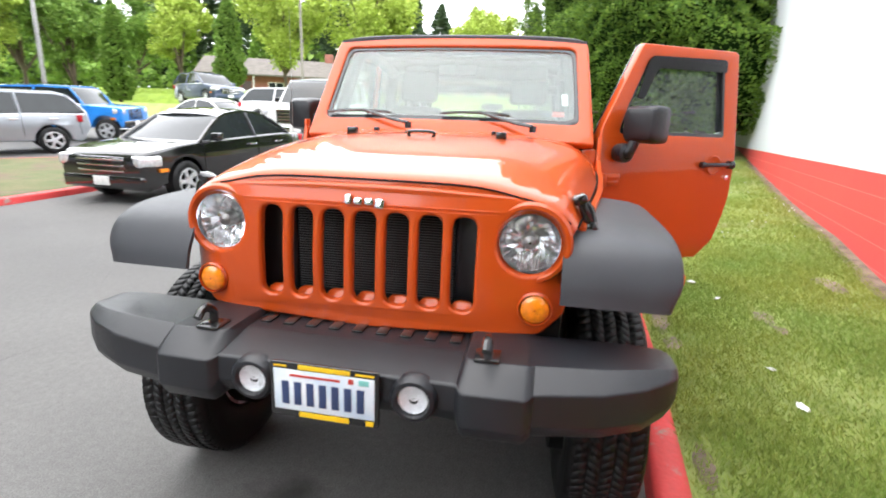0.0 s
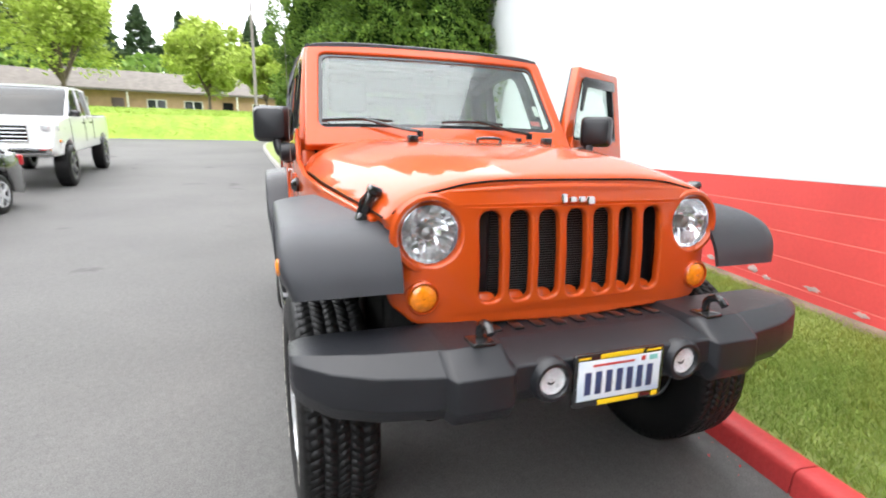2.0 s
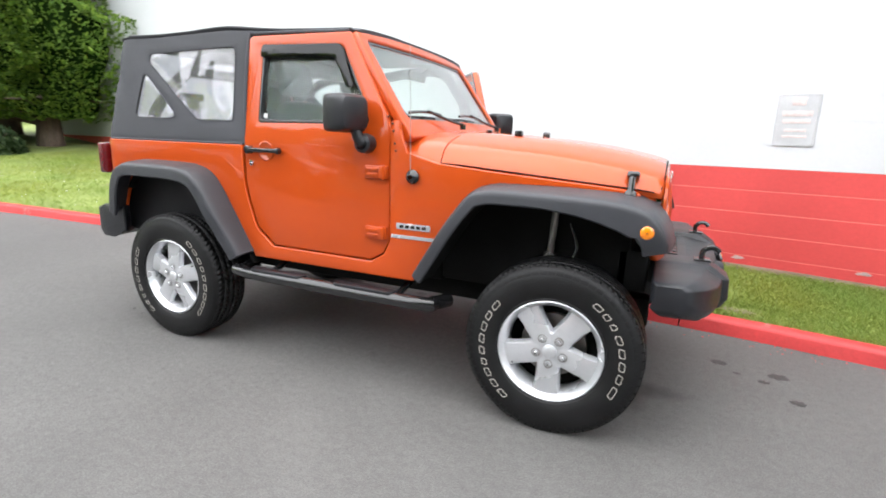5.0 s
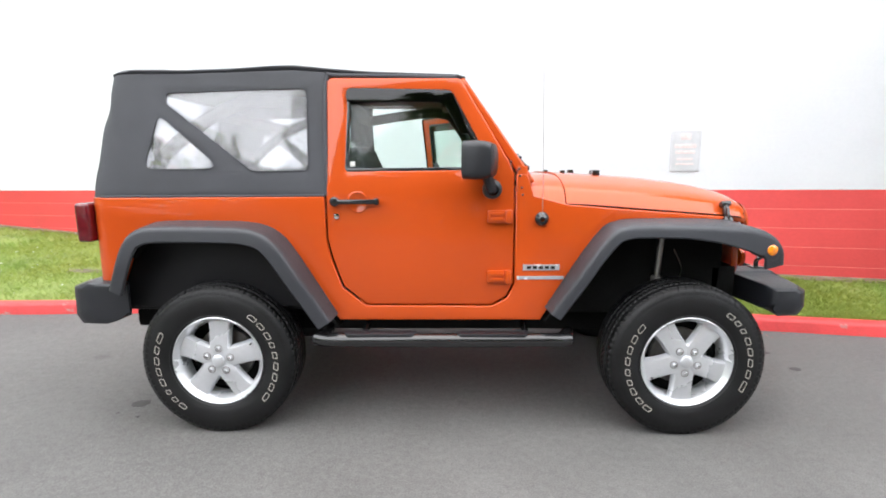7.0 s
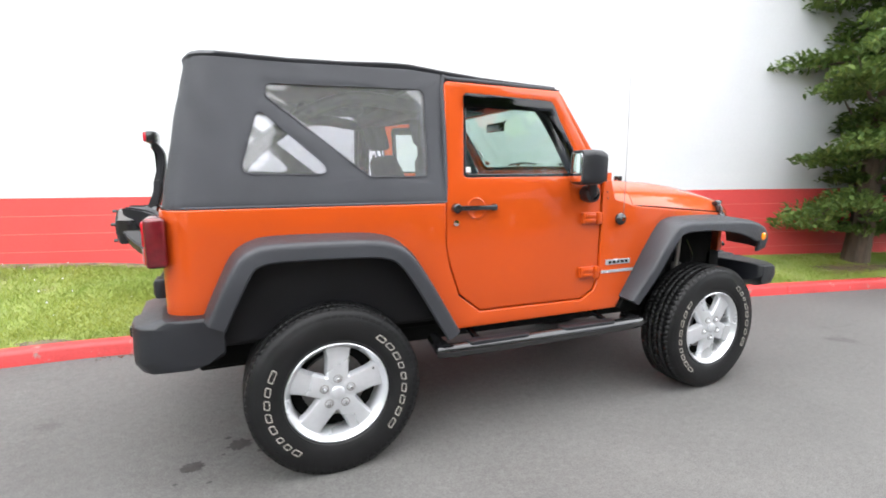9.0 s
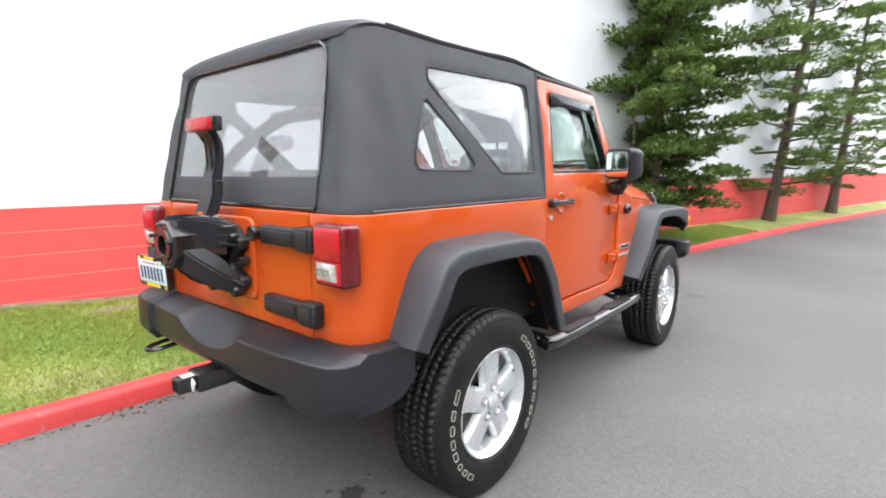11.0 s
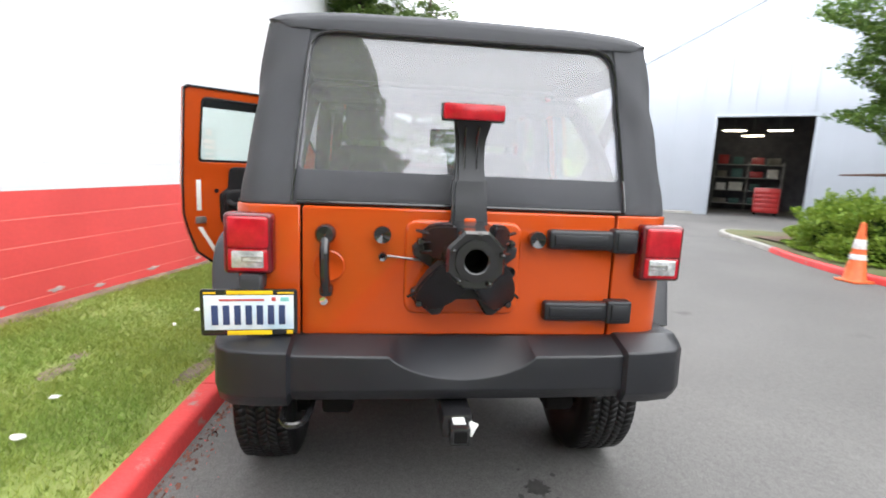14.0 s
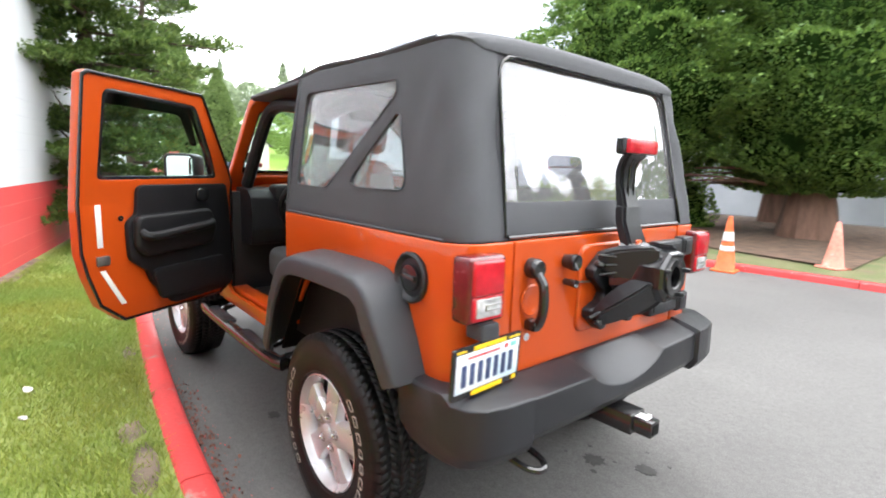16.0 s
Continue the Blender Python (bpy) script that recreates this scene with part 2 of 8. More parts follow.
def leafy(name, a, b, c, rough=0.55, patch=0.0):
    """Leaves: three greens, one leaf or clump to the next, a little light passing through."""
    m, nt, p = shader(name)
    N, L = nt.nodes.new, nt.links.new
    geo, ramp = N("ShaderNodeNewGeometry"), N("ShaderNodeValToRGB")
    ramp.color_ramp.elements[0].color, ramp.color_ramp.elements[1].color = (*a, 1), (*c, 1)
    ramp.color_ramp.elements.new(0.5).color = (*b, 1)
    L(geo.outputs["Random Per Island"], ramp.inputs[0])
    colour = ramp.outputs[0]
    if patch:
        tc, no, mr, mu = N("ShaderNodeTexCoord"), N("ShaderNodeTexNoise"), N("ShaderNodeMapRange"), N("ShaderNodeMix")
        no.inputs["Scale"].default_value, no.inputs["Detail"].default_value = patch, 4
        mr.inputs["From Min"].default_value, mr.inputs["From Max"].default_value = 0.36, 0.64
        mu.data_type, mu.blend_type = "RGBA", "MULTIPLY"
        mu.inputs["B"].default_value = (1.25, 1.0, 0.9, 1)
        L(tc.outputs["Object"], no.inputs["Vector"])
        L(no.outputs["Fac"], mr.inputs["Value"])
        L(mr.outputs[0], mu.inputs["Factor"])
        L(colour, mu.inputs["A"])
        colour = mu.outputs["Result"]
    L(colour, p.inputs["Base Color"])
    p.inputs["Roughness"].default_value = rough
    p.inputs["Specular IOR Level"].default_value = 0.25
    tl, mx, out = N("ShaderNodeBsdfTranslucent"), N("ShaderNodeMixShader"), nt.nodes["Material Output"]
    mx.inputs[0].default_value = 0.3
    L(colour, tl.inputs[0])
    L(p.outputs[0], mx.inputs[1])
    L(tl.outputs[0], mx.inputs[2])
    L(mx.outputs[0], out.inputs[0])
    return m


ORANGE = surface("orange_metallic_paint", (0.50, 0.066, 0.007), 0.42, metal=0.06, coat=0.8, spec=0.10, var=0.05, scale=1.5, fine=900, rvar=0.03)
BLACK_PLASTIC = surface("textured_black_plastic", (0.0115, 0.0125, 0.016), 0.38, var=0.18, scale=5, fine=420, bump=0.25)
FLARE_PLASTIC = surface("grained_grey_plastic", (0.031, 0.033, 0.039), 0.45, var=0.12, scale=4, fine=500, bump=0.3)
GLOSS_BLACK = surface("gloss_black", (0.012, 0.012, 0.013), 0.22, var=0.1, coat=0.5)
# Near black: dirt and the wheel arches' shade are both put into this colour.
DARK = surface("underbody_black", (0.006, 0.006, 0.006), 0.85, var=0.35, scale=6, spec=0.15)
RUBBER = surface("tyre_rubber", (0.008, 0.008, 0.0085), 0.48, var=0.25, scale=9, fine=200, bump=0.2, spec=0.3)
LETTER = surface("raised_white_letter", (0.40, 0.38, 0.34), 0.6, var=0.15, scale=30)
CANVAS = surface("black_twill_canvas", (0.043, 0.045, 0.052), 0.66, var=0.16, scale=2.5, fine=700, bump=0.35)
CHROME = surface("chrome", (0.82, 0.82, 0.83), 0.07, metal=1.0, var=0.03, rvar=0.03)
ALLOY = surface("silver_painted_alloy", (0.58, 0.59, 0.61), 0.28, metal=0.5, var=0.06, scale=4, coat=0.3)
STEEL = surface("dull_steel", (0.3, 0.29, 0.28), 0.45, metal=0.9, var=0.2, scale=12)
AMBER = surface("amber_lens", (0.86, 0.24, 0.006), 0.12, var=0.12, scale=60, coat=1.0)
RED_LENS = surface("red_lens", (0.36, 0.006, 0.014), 0.22, var=0.2, scale=25, fine=180, coat=0.25, bump=0.2, spec=0.4, emit=0.1)
LAMP_SHELL = surface("deep_red_lamp_shell", (0.11, 0.003, 0.007), 0.25, var=0.15, scale=20, coat=0.5)
CLEAR_LENS = surface("clear_ribbed_lens", (0.62, 0.63, 0.65), 0.12, metal=0.5, var=0.3, scale=30, fine=90, bump=0.6, coat=1.0)
SEAT = surface("dark_grey_seat_cloth", (0.05, 0.05, 0.053), 0.9, var=0.15, scale=12, fine=600, bump=0.3)
RADIATOR = surface("dusty_radiator_metal", (0.075, 0.077, 0.08), 0.5, metal=0.4, var=0.25, scale=15)
TRIM = surface("charcoal_interior_trim", (0.008, 0.008, 0.0095), 0.55, var=0.12, scale=8, fine=400, bump=0.25, spec=0.28)
GLASS = clear("window_glass", (0.88, 0.95, 0.92), 0.01, 1.5, boost=1.2)
SHIELD = clear("windscreen_glass", (0.86, 0.93, 0.9), 0.015, 1.52, boost=2.1)
VINYL = clear("clear_vinyl_window", (0.93, 0.93, 0.95), 0.0, 1.5, haze=0.075, boost=2.0)
REAR_VINYL = clear("scuffed_rear_vinyl", (0.88, 0.88, 0.91), 0.0, 1.5, haze=0.085, boost=2.0)
LENS = clear("lamp_glass", (0.95, 0.96, 0.97), 0.02, 1.45)
VISOR = clear("smoked_visor", (0.12, 0.12, 0.13), 0.08, 1.5)
MIRROR = surface("mirror_glass", (0.9, 0.92, 0.93), 0.02, metal=1.0, var=0.01, rvar=0.01)
WHITE_LABEL = surface("white_label", (0.75, 0.75, 0.72), 0.5, var=0.05)
YELLOW = surface("yellow_print", (0.85, 0.55, 0.01), 0.45, var=0.06)
PLATE = surface("pale_blue_plate", (0.52, 0.66, 0.78), 0.35, tone=(0.78, 0.82, 0.85), scale=6, var=0.05)
NAVY = surface("navy_characters", (0.03, 0.05, 0.13), 0.4, var=0.1)
RED_PRINT = surface("red_print", (0.5, 0.05, 0.04), 0.5, var=0.1)

# ================= ground, kerbs, lawn, wall =================
def ground_z(x, y=0.0):
    """The lot is level by the wall and climbs gently behind it."""
    d = -5.0 - x
    lift = 0.055 * (math.log1p(math.exp(-abs(d) / 1.2)) * 1.2 + max(d, 0))
    return min(lift, 2.3) + max(0.0, min(1.0, (-x - 30) / 6)) * 0


ASPHALT, _nt, _b = shader("worn_asphalt")


def _asphalt():
    nt, b = _nt, _b
    N, L = nt.nodes.new, nt.links.new
    tc = N("ShaderNodeTexCoord")
    big, mid, grit, oil = (N("ShaderNodeTexNoise") for _ in range(4))
    for n, s, d in ((big, 0.35, 5), (mid, 3.0, 6), (grit, 140.0, 2), (oil, 0.9, 7)):
        n.inputs["Scale"].default_value, n.inputs["Detail"].default_value = s, d
        L(tc.outputs["Object"], n.inputs["Vector"])
    ramp = N("ShaderNodeValToRGB")
    ramp.color_ramp.elements[0].position, ramp.color_ramp.elements[1].position = 0.3, 0.72
    ramp.color_ramp.elements[0].color, ramp.color_ramp.elements[1].color = (0.080, 0.078, 0.076, 1), (0.148, 0.145, 0.140, 1)
    mixed = N("ShaderNodeMath")
    mixed.operation = "MULTIPLY_ADD"
    mixed.inputs[1].default_value, mixed.inputs[2].default_value = 0.45, 0.28
    L(mid.outputs["Fac"], mixed.inputs[0])
    avg = N("ShaderNodeMath")
    avg.operation = "MULTIPLY_ADD"
    avg.inputs[1].default_value = 0.5
    L(big.outputs["Fac"], avg.inputs[0])
    half = N("ShaderNodeMath")
    half.operation = "MULTIPLY"
    half.inputs[1].default_value = 0.5
    L(mixed.outputs[0], half.inputs[0])
    L(half.outputs[0], avg.inputs[2])
    L(avg.outputs[0], ramp.inputs[0])
    sp = N("ShaderNodeMapRange")
    sp.inputs["From Min"].default_value, sp.inputs["From Max"].default_value = 0.35, 0.65
    sp.inputs["To Min"].default_value, sp.inputs["To Max"].default_value = 0.84, 1.16
    L(grit.outputs["Fac"], sp.inputs["Value"])
    m1 = N("ShaderNodeMix")
    m1.data_type, m1.blend_type = "RGBA", "MULTIPLY"
    m1.inputs["Factor"].default_value = 1
    L(ramp.outputs[0], m1.inputs["A"])
    L(sp.outputs[0], m1.inputs["B"])
    speck, sk, m3 = N("ShaderNodeTexNoise"), N("ShaderNodeMapRange"), N("ShaderNodeMix")
    speck.inputs["Scale"].default_value, speck.inputs["Detail"].default_value, speck.inputs["Roughness"].default_value = 26.0, 6, 0.75
    L(tc.outputs["Object"], speck.inputs["Vector"])
    sk.inputs["From Min"].default_value, sk.inputs["From Max"].default_value = 0.3, 0.7
    sk.inputs["To Min"].default_value, sk.inputs["To Max"].default_value = 0.84, 1.16
    L(speck.outputs["Fac"], sk.inputs["Value"])
    m3.data_type, m3.blend_type = "RGBA", "MULTIPLY"
    m3.inputs["Factor"].default_value = 1
    L(m1.outputs["Result"], m3.inputs["A"])
    L(sk.outputs[0], m3.inputs["B"])
    m1 = m3
    st = N("ShaderNodeMapRange")
    st.inputs["From Min"].default_value, st.inputs["From Max"].default_value = 0.66, 0.74
    L(oil.outputs["Fac"], st.inputs["Value"])
    m2 = N("ShaderNodeMix")
    m2.data_type = "RGBA"
    m2.inputs["B"].default_value = (0.045, 0.043, 0.042, 1)
    L(m1.outputs["Result"], m2.inputs["A"])
    L(st.outputs[0], m2.inputs["Factor"])
    L(m2.outputs["Result"], b.inputs["Base Color"])
    rr = N("ShaderNodeMapRange")
    rr.inputs["To Min"].default_value, rr.inputs["To Max"].default_value = 0.62, 0.9
    L(mid.outputs["Fac"], rr.inputs["Value"])
    L(rr.outputs[0], b.inputs["Roughness"])
    b.inputs["Specular IOR Level"].default_value = 0.22
    bp = N("ShaderNodeBump")
    bp.inputs["Strength"].default_value, bp.inputs["Distance"].default_value = 0.5, 0.004
    L(grit.outputs["Fac"], bp.inputs["Height"])
    L(bp.outputs[0], b.inputs["Normal"])


_asphalt()
LAWN = surface("lawn_soil_and_thatch", (0.175, 0.22, 0.055), 0.9, tone=(0.265, 0.32, 0.09), scale=1.4, fine=90, var=0.3, bump=0.6,
               spots=((0.22, 0.17, 0.105), 1.1, 0.58, 0.74))
# Thin brownish turf; shade on the island is darkened into its greens.
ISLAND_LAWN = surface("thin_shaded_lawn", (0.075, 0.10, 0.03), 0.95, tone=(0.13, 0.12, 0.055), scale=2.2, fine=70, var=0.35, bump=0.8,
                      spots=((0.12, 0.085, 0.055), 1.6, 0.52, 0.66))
BLADES = leafy("grass_blades", (0.165, 0.255, 0.048), (0.215, 0.315, 0.065), (0.285, 0.375, 0.10), 0.6, 0.9)
RED_KERB = surface("red_kerb_paint", (0.55, 0.045, 0.045), 0.55, var=0.16, scale=2.5, fine=45, bump=0.5,
                   spots=((0.30, 0.21, 0.19), 6.0, 0.61, 0.69))
GREY_KERB = surface("kerb_concrete", (0.3, 0.29, 0.27), 0.85, var=0.2, scale=3, fine=60, bump=0.4)
WHITE_WALL = surface("white_painted_block", (0.65, 0.663, 0.69), 0.6, var=0.035, scale=0.8, fine=35, bump=0.25)
RED_WALL = surface("red_painted_block", (0.64, 0.068, 0.066), 0.55, var=0.08, scale=1.1, fine=35, bump=0.25)
MORTAR = surface("worn_pale_red_mortar", (0.72, 0.20, 0.17), 0.75, var=0.12, scale=3, fine=50)
FLAKED = surface("bare_grey_block", (0.36, 0.32, 0.31), 0.85, tone=(0.52, 0.36, 0.34), scale=14, fine=90, var=0.2, bump=0.5)
# White block paint again, with the curved end's shading greyed into it.
END_WALL = surface("grey_white_painted_end", (0.56, 0.57, 0.60), 0.6, var=0.05, scale=0.8, fine=35, bump=0.25)
MULCH = surface("bark_mulch", (0.10, 0.06, 0.038), 0.95, var=0.4, scale=5, fine=70, bump=0.9)


def grid_axis(lo, hi, near_lo, near_hi, fine, coarse):
    a = list(np.arange(near_lo, near_hi + 1e-6, fine))
    b, step = [near_hi], fine
    while b[-1] < hi:
        step = min(step * 1.35, coarse)
        b.append(min(b[-1] + step, hi))
    c, step = [near_lo], fine
    while c[-1] > lo:
        step = min(step * 1.35, coarse)
        c.append(max(c[-1] - step, lo))
    return np.array(c[:0:-1] + a + b[1:])


def ground():
    xs, ys = grid_axis(-900, 900, -46, 12, 1.0, 120), grid_axis(-900, 900, -12, 12, 2.0, 120)
    verts = [(x, y, ground_z(x, y)) for y in ys for x in xs]
    n = len(xs)
    faces = [(j * n + i, j * n + i + 1, (j + 1) * n + i + 1, (j + 1) * n + i) for j in range(len(ys) - 1) for i in range(n - 1)]
    ob = mesh_from("ground", verts, faces, ASPHALT, smooth=True)
    return tagged(ob, "worn grey asphalt of the car lot with oil stains", "asphalt", kind="structure")


ground()

WALL_A, WALL_DIR = Vector((36.0, -6.155, 0)), Vector((-1, 0.2538, 0)).normalized()
WALL_N = Vector((-WALL_DIR.y, WALL_DIR.x, 0)) * 1.0      # away from the building, towards the lot
if WALL_N.y > 0:
    WALL_N = -WALL_N
WALL_LEN = 55.5


def wall_y(x):
    return 2.982 - 0.2538 * x


# kerb line by the wall, from far behind the car to far ahead of it
KERB = [tuple(p[:2]) for p in flow([(-31.5, -0.4), (-26, -0.95), (-20, -0.85), (-13.5, -0.5), (-10.6, -0.17), (-9.3, 0.16), (-8.5, 0.37), (-7.6, 0.57), (-6.7, 0.82), (-5.0, 1.10), (-3.05, 1.28),
                                   (-2.1, 1.24), (-0.5, 1.16), (0.6, 1.07), (2.0, 0.92), (2.6, 0.83), (4.0, 0.56), (5.6, 0.25), (8.9, -0.42), (12.6, -1.18), (20, -2.85), (28, -4.7), (30.5, -5.1)], 6)]


def strip_pieces(path, length):
    """Cut a plan line into runs of about that length."""
    runs, run, done = [], [Vector(path[0])], 0.0
    for a, b in zip(path, path[1:]):
        a, b = Vector(a), Vector(b)
        run.append(b)
        done += (b - a).length
        if done >= length:
            runs.append(run)
            run, done = [b], 0.0
    if len(run) > 1:
        runs.append(run)
    return runs


def kerb_piece(run, lean, h=0.108, w=0.15, gap=0.004):
    """lean: which side of the line the kerb's back is on."""
    rings = []
    for i, p in enumerate(run):
        t = (run[min(i + 1, len(run) - 1)] - run[max(i - 1, 0)]).normalized()
        n = Vector((-t.y, t.x)) * lean
        q = p + t * (gap if i == 0 else -gap if i == len(run) - 1 else 0)
        z = ground_z(q.x, q.y)
        prof = [(0.0, -0.05), (0.012, h - 0.03), (0.02, h - 0.012), (0.04, h), (w - 0.02, h), (w, h - 0.015), (w, -0.05)]
        rings.append([(q.x + n.x * o, q.y + n.y * o, z + up) for o, up in prof])
    return loft(rings)


def kerb(name, path, lean, paint, label):
    root = thing(name, label, "kerb", kind="structure")
    for run in strip_pieces(path, 2.4):
        part("kerb_stone", kerb_piece(run, lean), paint(run[0].x), root, smooth=50)
    return root


kerb("kerb_wall_side", KERB, 1, lambda x: RED_KERB if x > -12.9 else GREY_KERB, "red painted concrete kerb along the lawn strip")


def lawn_sheet(name, inner, outer, lift, lift_out, material, label, category, n=6):
    """A turf sheet between two plan lines with the same number of points."""
    verts, faces = [], []
    for (ax, ay), (bx, by) in zip(inner, outer):
        for k in range(n + 1):
            t = k / n
            x, y = ax + (bx - ax) * t, ay + (by - ay) * t
            roll = 0.018 * noise.noise((x * 0.9, y * 0.9, 3.0)) if 0 < k < n else 0
            far = lift_out(x) if callable(lift_out) else lift_out
            near = lift(x) if callable(lift) else lift
            verts.append((x, y, ground_z(x, y) + near + (far - near) * t + roll))
    for j in range(len(inner) - 1):
        for k in range(n):
            a = j * (n + 1) + k
            faces.append((a, a + 1, a + n + 2, a + n + 1))
    ob = mesh_from(name, verts, faces, material, smooth=True)
    return tagged(ob, label, category, kind="structure")


strip_in = [(x, y + 0.14) for x, y in KERB]
strip_out = [(x + (0.2 if x < 4 else 0.0), max(wall_y(max(x, -18.0)) + 0.05, y + 0.4) if x > -19 else y + 14.0) for x, y in KERB]


def wall_lift(x):
    """How high the turf stands over the lot where it meets the wall."""
    return 0.22 + min(0.10, 0.06 * max(0.0, -x - 1.3))


lawn_sheet("lawn_strip", strip_in, strip_out, 0.093, wall_lift, LAWN, "patchy green lawn strip between kerb and wall", "lawn", 10)


# ---- painted block wall: red courses below, white above, one strip to a course
def block_wall():
    root = thing("wall_north", "white painted block wall with a red lower band", "wall", kind="structure")
    def place(u, v, w):
        p = WALL_A + WALL_DIR * u + WALL_N * w
        return Vector((p.x, p.y, v + 0.0071 * p.x))
    core = plate([(0, -0.4), (WALL_LEN, -0.4), (WALL_LEN, 7.2), (0, 7.2)], depth=0.2, bevel=0.002, fn=lambda u, v, w: place(u, v, w - 0.115))
    part("core", core, WHITE_WALL, root)
    mortar = plate([(0.02, -0.1), (WALL_LEN - 0.02, -0.1), (WALL_LEN - 0.02, 1.105), (0.02, 1.105)], depth=0.008, bevel=0.001, fn=lambda u, v, w: place(u, v, w + 0.0045))
    part("mortar", mortar, MORTAR, root, "worn paler joints of the red band")
    course, z = 0.2032, 1.112 - 5 * 0.2032
    while z < 7.0:
        red = z + course <= 1.13
        r, gap = (0.004, 0.0017) if red else (0.001, 0.0003)
        b = plate([(0.01, z + gap), (WALL_LEN - 0.01, z + gap), (WALL_LEN - 0.01, z + course - gap), (0.01, z + course - gap)],
                  depth=0.02, bevel=r, fn=lambda u, v, w: place(u, v, w))
        part("block_course", b, RED_WALL if red else WHITE_WALL, root, smooth=0)
        z += course
    foot = plate([(0, -0.4), (WALL_LEN, -0.4), (WALL_LEN, 0.09), (0, 0.09)], depth=0.03, bevel=0.004, fn=lambda u, v, w: place(u, v, w + 0.004))
    part("footing", foot, GREY_KERB, root)
    # the end turns away from the lot round a wide curve
    end, r = WALL_LEN, 0.55
    rings = []
    for v in (-0.4, 7.2):
        arc = [(end - 0.005 + r * math.sin(a), -r + r * math.cos(a) + 0.004) for a in np.linspace(0, math.pi / 2, 12)]
        arc += [(end - 0.005 + r, -9.0), (end - 0.205 + r, -9.0), (end - 0.205 + r, -r), (end - 0.005, -0.2)]
        rings.append([place(u, v, w) for u, w in arc])
    part("end_wall", loft(rings), END_WALL, root)
    # flaked paint low on the wall
    rng = np.random.default_rng(33)
    for x0, z0, w0, h0 in ((-0.62, 0.31, 0.13, 0.045), (-0.32, 0.33, 0.10, 0.03), (-0.05, 0.335, 0.12, 0.05), (0.10, 0.30, 0.09, 0.03), (0.55, 0.33, 0.12, 0.035), (0.95, 0.27, 0.10, 0.03), (1.6, 0.29, 0.14, 0.03), (2.3, 0.27, 0.10, 0.03), (3.2, 0.28, 0.12, 0.03)):
        u0 = (36.0 - x0) * math.hypot(1, 0.2538)
        out = [(u0 + 0.6 * w0 * math.cos(a) * rng.uniform(0.55, 1.25), z0 + 0.6 * h0 * math.sin(a) * rng.uniform(0.5, 1.3)) for a in np.linspace(0, 2 * math.pi, 15, endpoint=False)]
        part("flaked_patch", plate(out, (), 0.003, 0.001, lambda u, v, w: place(u, v, 0.0115 + w)), FLAKED, root, "grey flaked patch in the red paint")


block_wall()

# ================= the orange off-road car =================
# x ahead, y to its left, z up; its ground centre is the world's origin
car = thing("off_road_car", "orange two-door off-road car with black soft top, driver's door open", "car")


def plan_y(x):
    """Half width of the body side along its length."""
    return lerp(x, [-2, 0.4, 0.7, 1.0, 1.3, 1.5, 1.62], [0.78, 0.78, 0.768, 0.735, 0.682, 0.64, 0.615])


def side_map(y_of, start=-1.775, r=0.105):
    """Lays a side panel out along the body and round its rear corner."""
    def fn(u, v, w):
        if u > start:
            return Vector((u, -(y_of(u) + w), v))
        a = (start - u) / r
        if a < math.pi / 2:
            return Vector((start - (r + w) * math.sin(a), -(y_of(start) - r + (r + w) * math.cos(a)), v))
        rest = (a - math.pi / 2) * r
        return Vector((start - r - w, -(y_of(start) - r - rest), v))
    return fn


END_U = -1.775 - 0.165 - (0.78 - 0.105 - 0.562)
DOOR_GAP = [(-0.637, 1.25), (-0.637, 1.04), (-0.615, 0.932), (-0.562, 0.775), (-0.44, 0.677), (0.22, 0.674), (0.302, 0.72), (0.339, 0.80), (0.339, 1.36)]


def body_side(s):
    top = [(END_U, 1.25)] + DOOR_GAP
    front = [(0.395, 1.36), (0.43, 1.25), (0.598, 1.205), (0.86, 1.18), (1.3, 1.142), (1.47, 1.126), (1.51, 1.112), (1.51, 1.075), (1.47, 1.072), (1.41, 1.09),
             (0.91, 1.10), (0.82, 1.07), (0.725, 0.955), (0.605, 0.80), (0.475, 0.60)]
    rear = [(-0.58, 0.60), (-0.75, 0.815), (-0.92, 1.03), (-1.0, 1.075), (-1.5, 1.077), (-1.6, 1.035), (-1.67, 0.92), (-1.72, 0.80), (END_U, 0.80)]
    cuts = [0.5, 0.7, 0.85, 1.0, 1.15, 1.3, 1.45] + [-1.775 - 0.0275 * k for k in range(0, 7)]
    b = plate(top + front + rear, depth=0.024, bevel=0.006, fn=side_map(plan_y), cu=cuts, res=2)
    part("body_side", side(b, s), ORANGE, car)


for s in (-1, 1):
    body_side(s)

# cowl, hood
HX = [0.602, 0.72, 0.9, 1.1, 1.28, 1.42, 1.51, 1.565, 1.592, 1.600]
HW = [0.755, 0.748, 0.733, 0.703, 0.672, 0.648, 0.633, 0.622, 0.612, 0.606]
HT = [1.352, 1.346, 1.333, 1.318, 1.296, 1.272, 1.252, 1.238, 1.228, 1.216]
HE = [1.203, 1.197, 1.182, 1.164, 1.148, 1.135, 1.126, 1.119, 1.115, 1.113]


def hood_ring(x, w, zt, ze, bulge=0.012):
    ring = []
    for k in range(33):
        t = -1 + 2 * k / 32
        q = math.copysign(abs(t) ** 0.8, t)
        z = ze + (zt - ze) * (1 - abs(q) ** 4.5) ** 0.55
        z += bulge * max(0, 1 - (abs(q) / 0.72) ** 6)
        ring.append((x, q * w, z))
    return ring + [(x, y * 0.985, z - 0.022) for x, y, z in ring[::-1]]


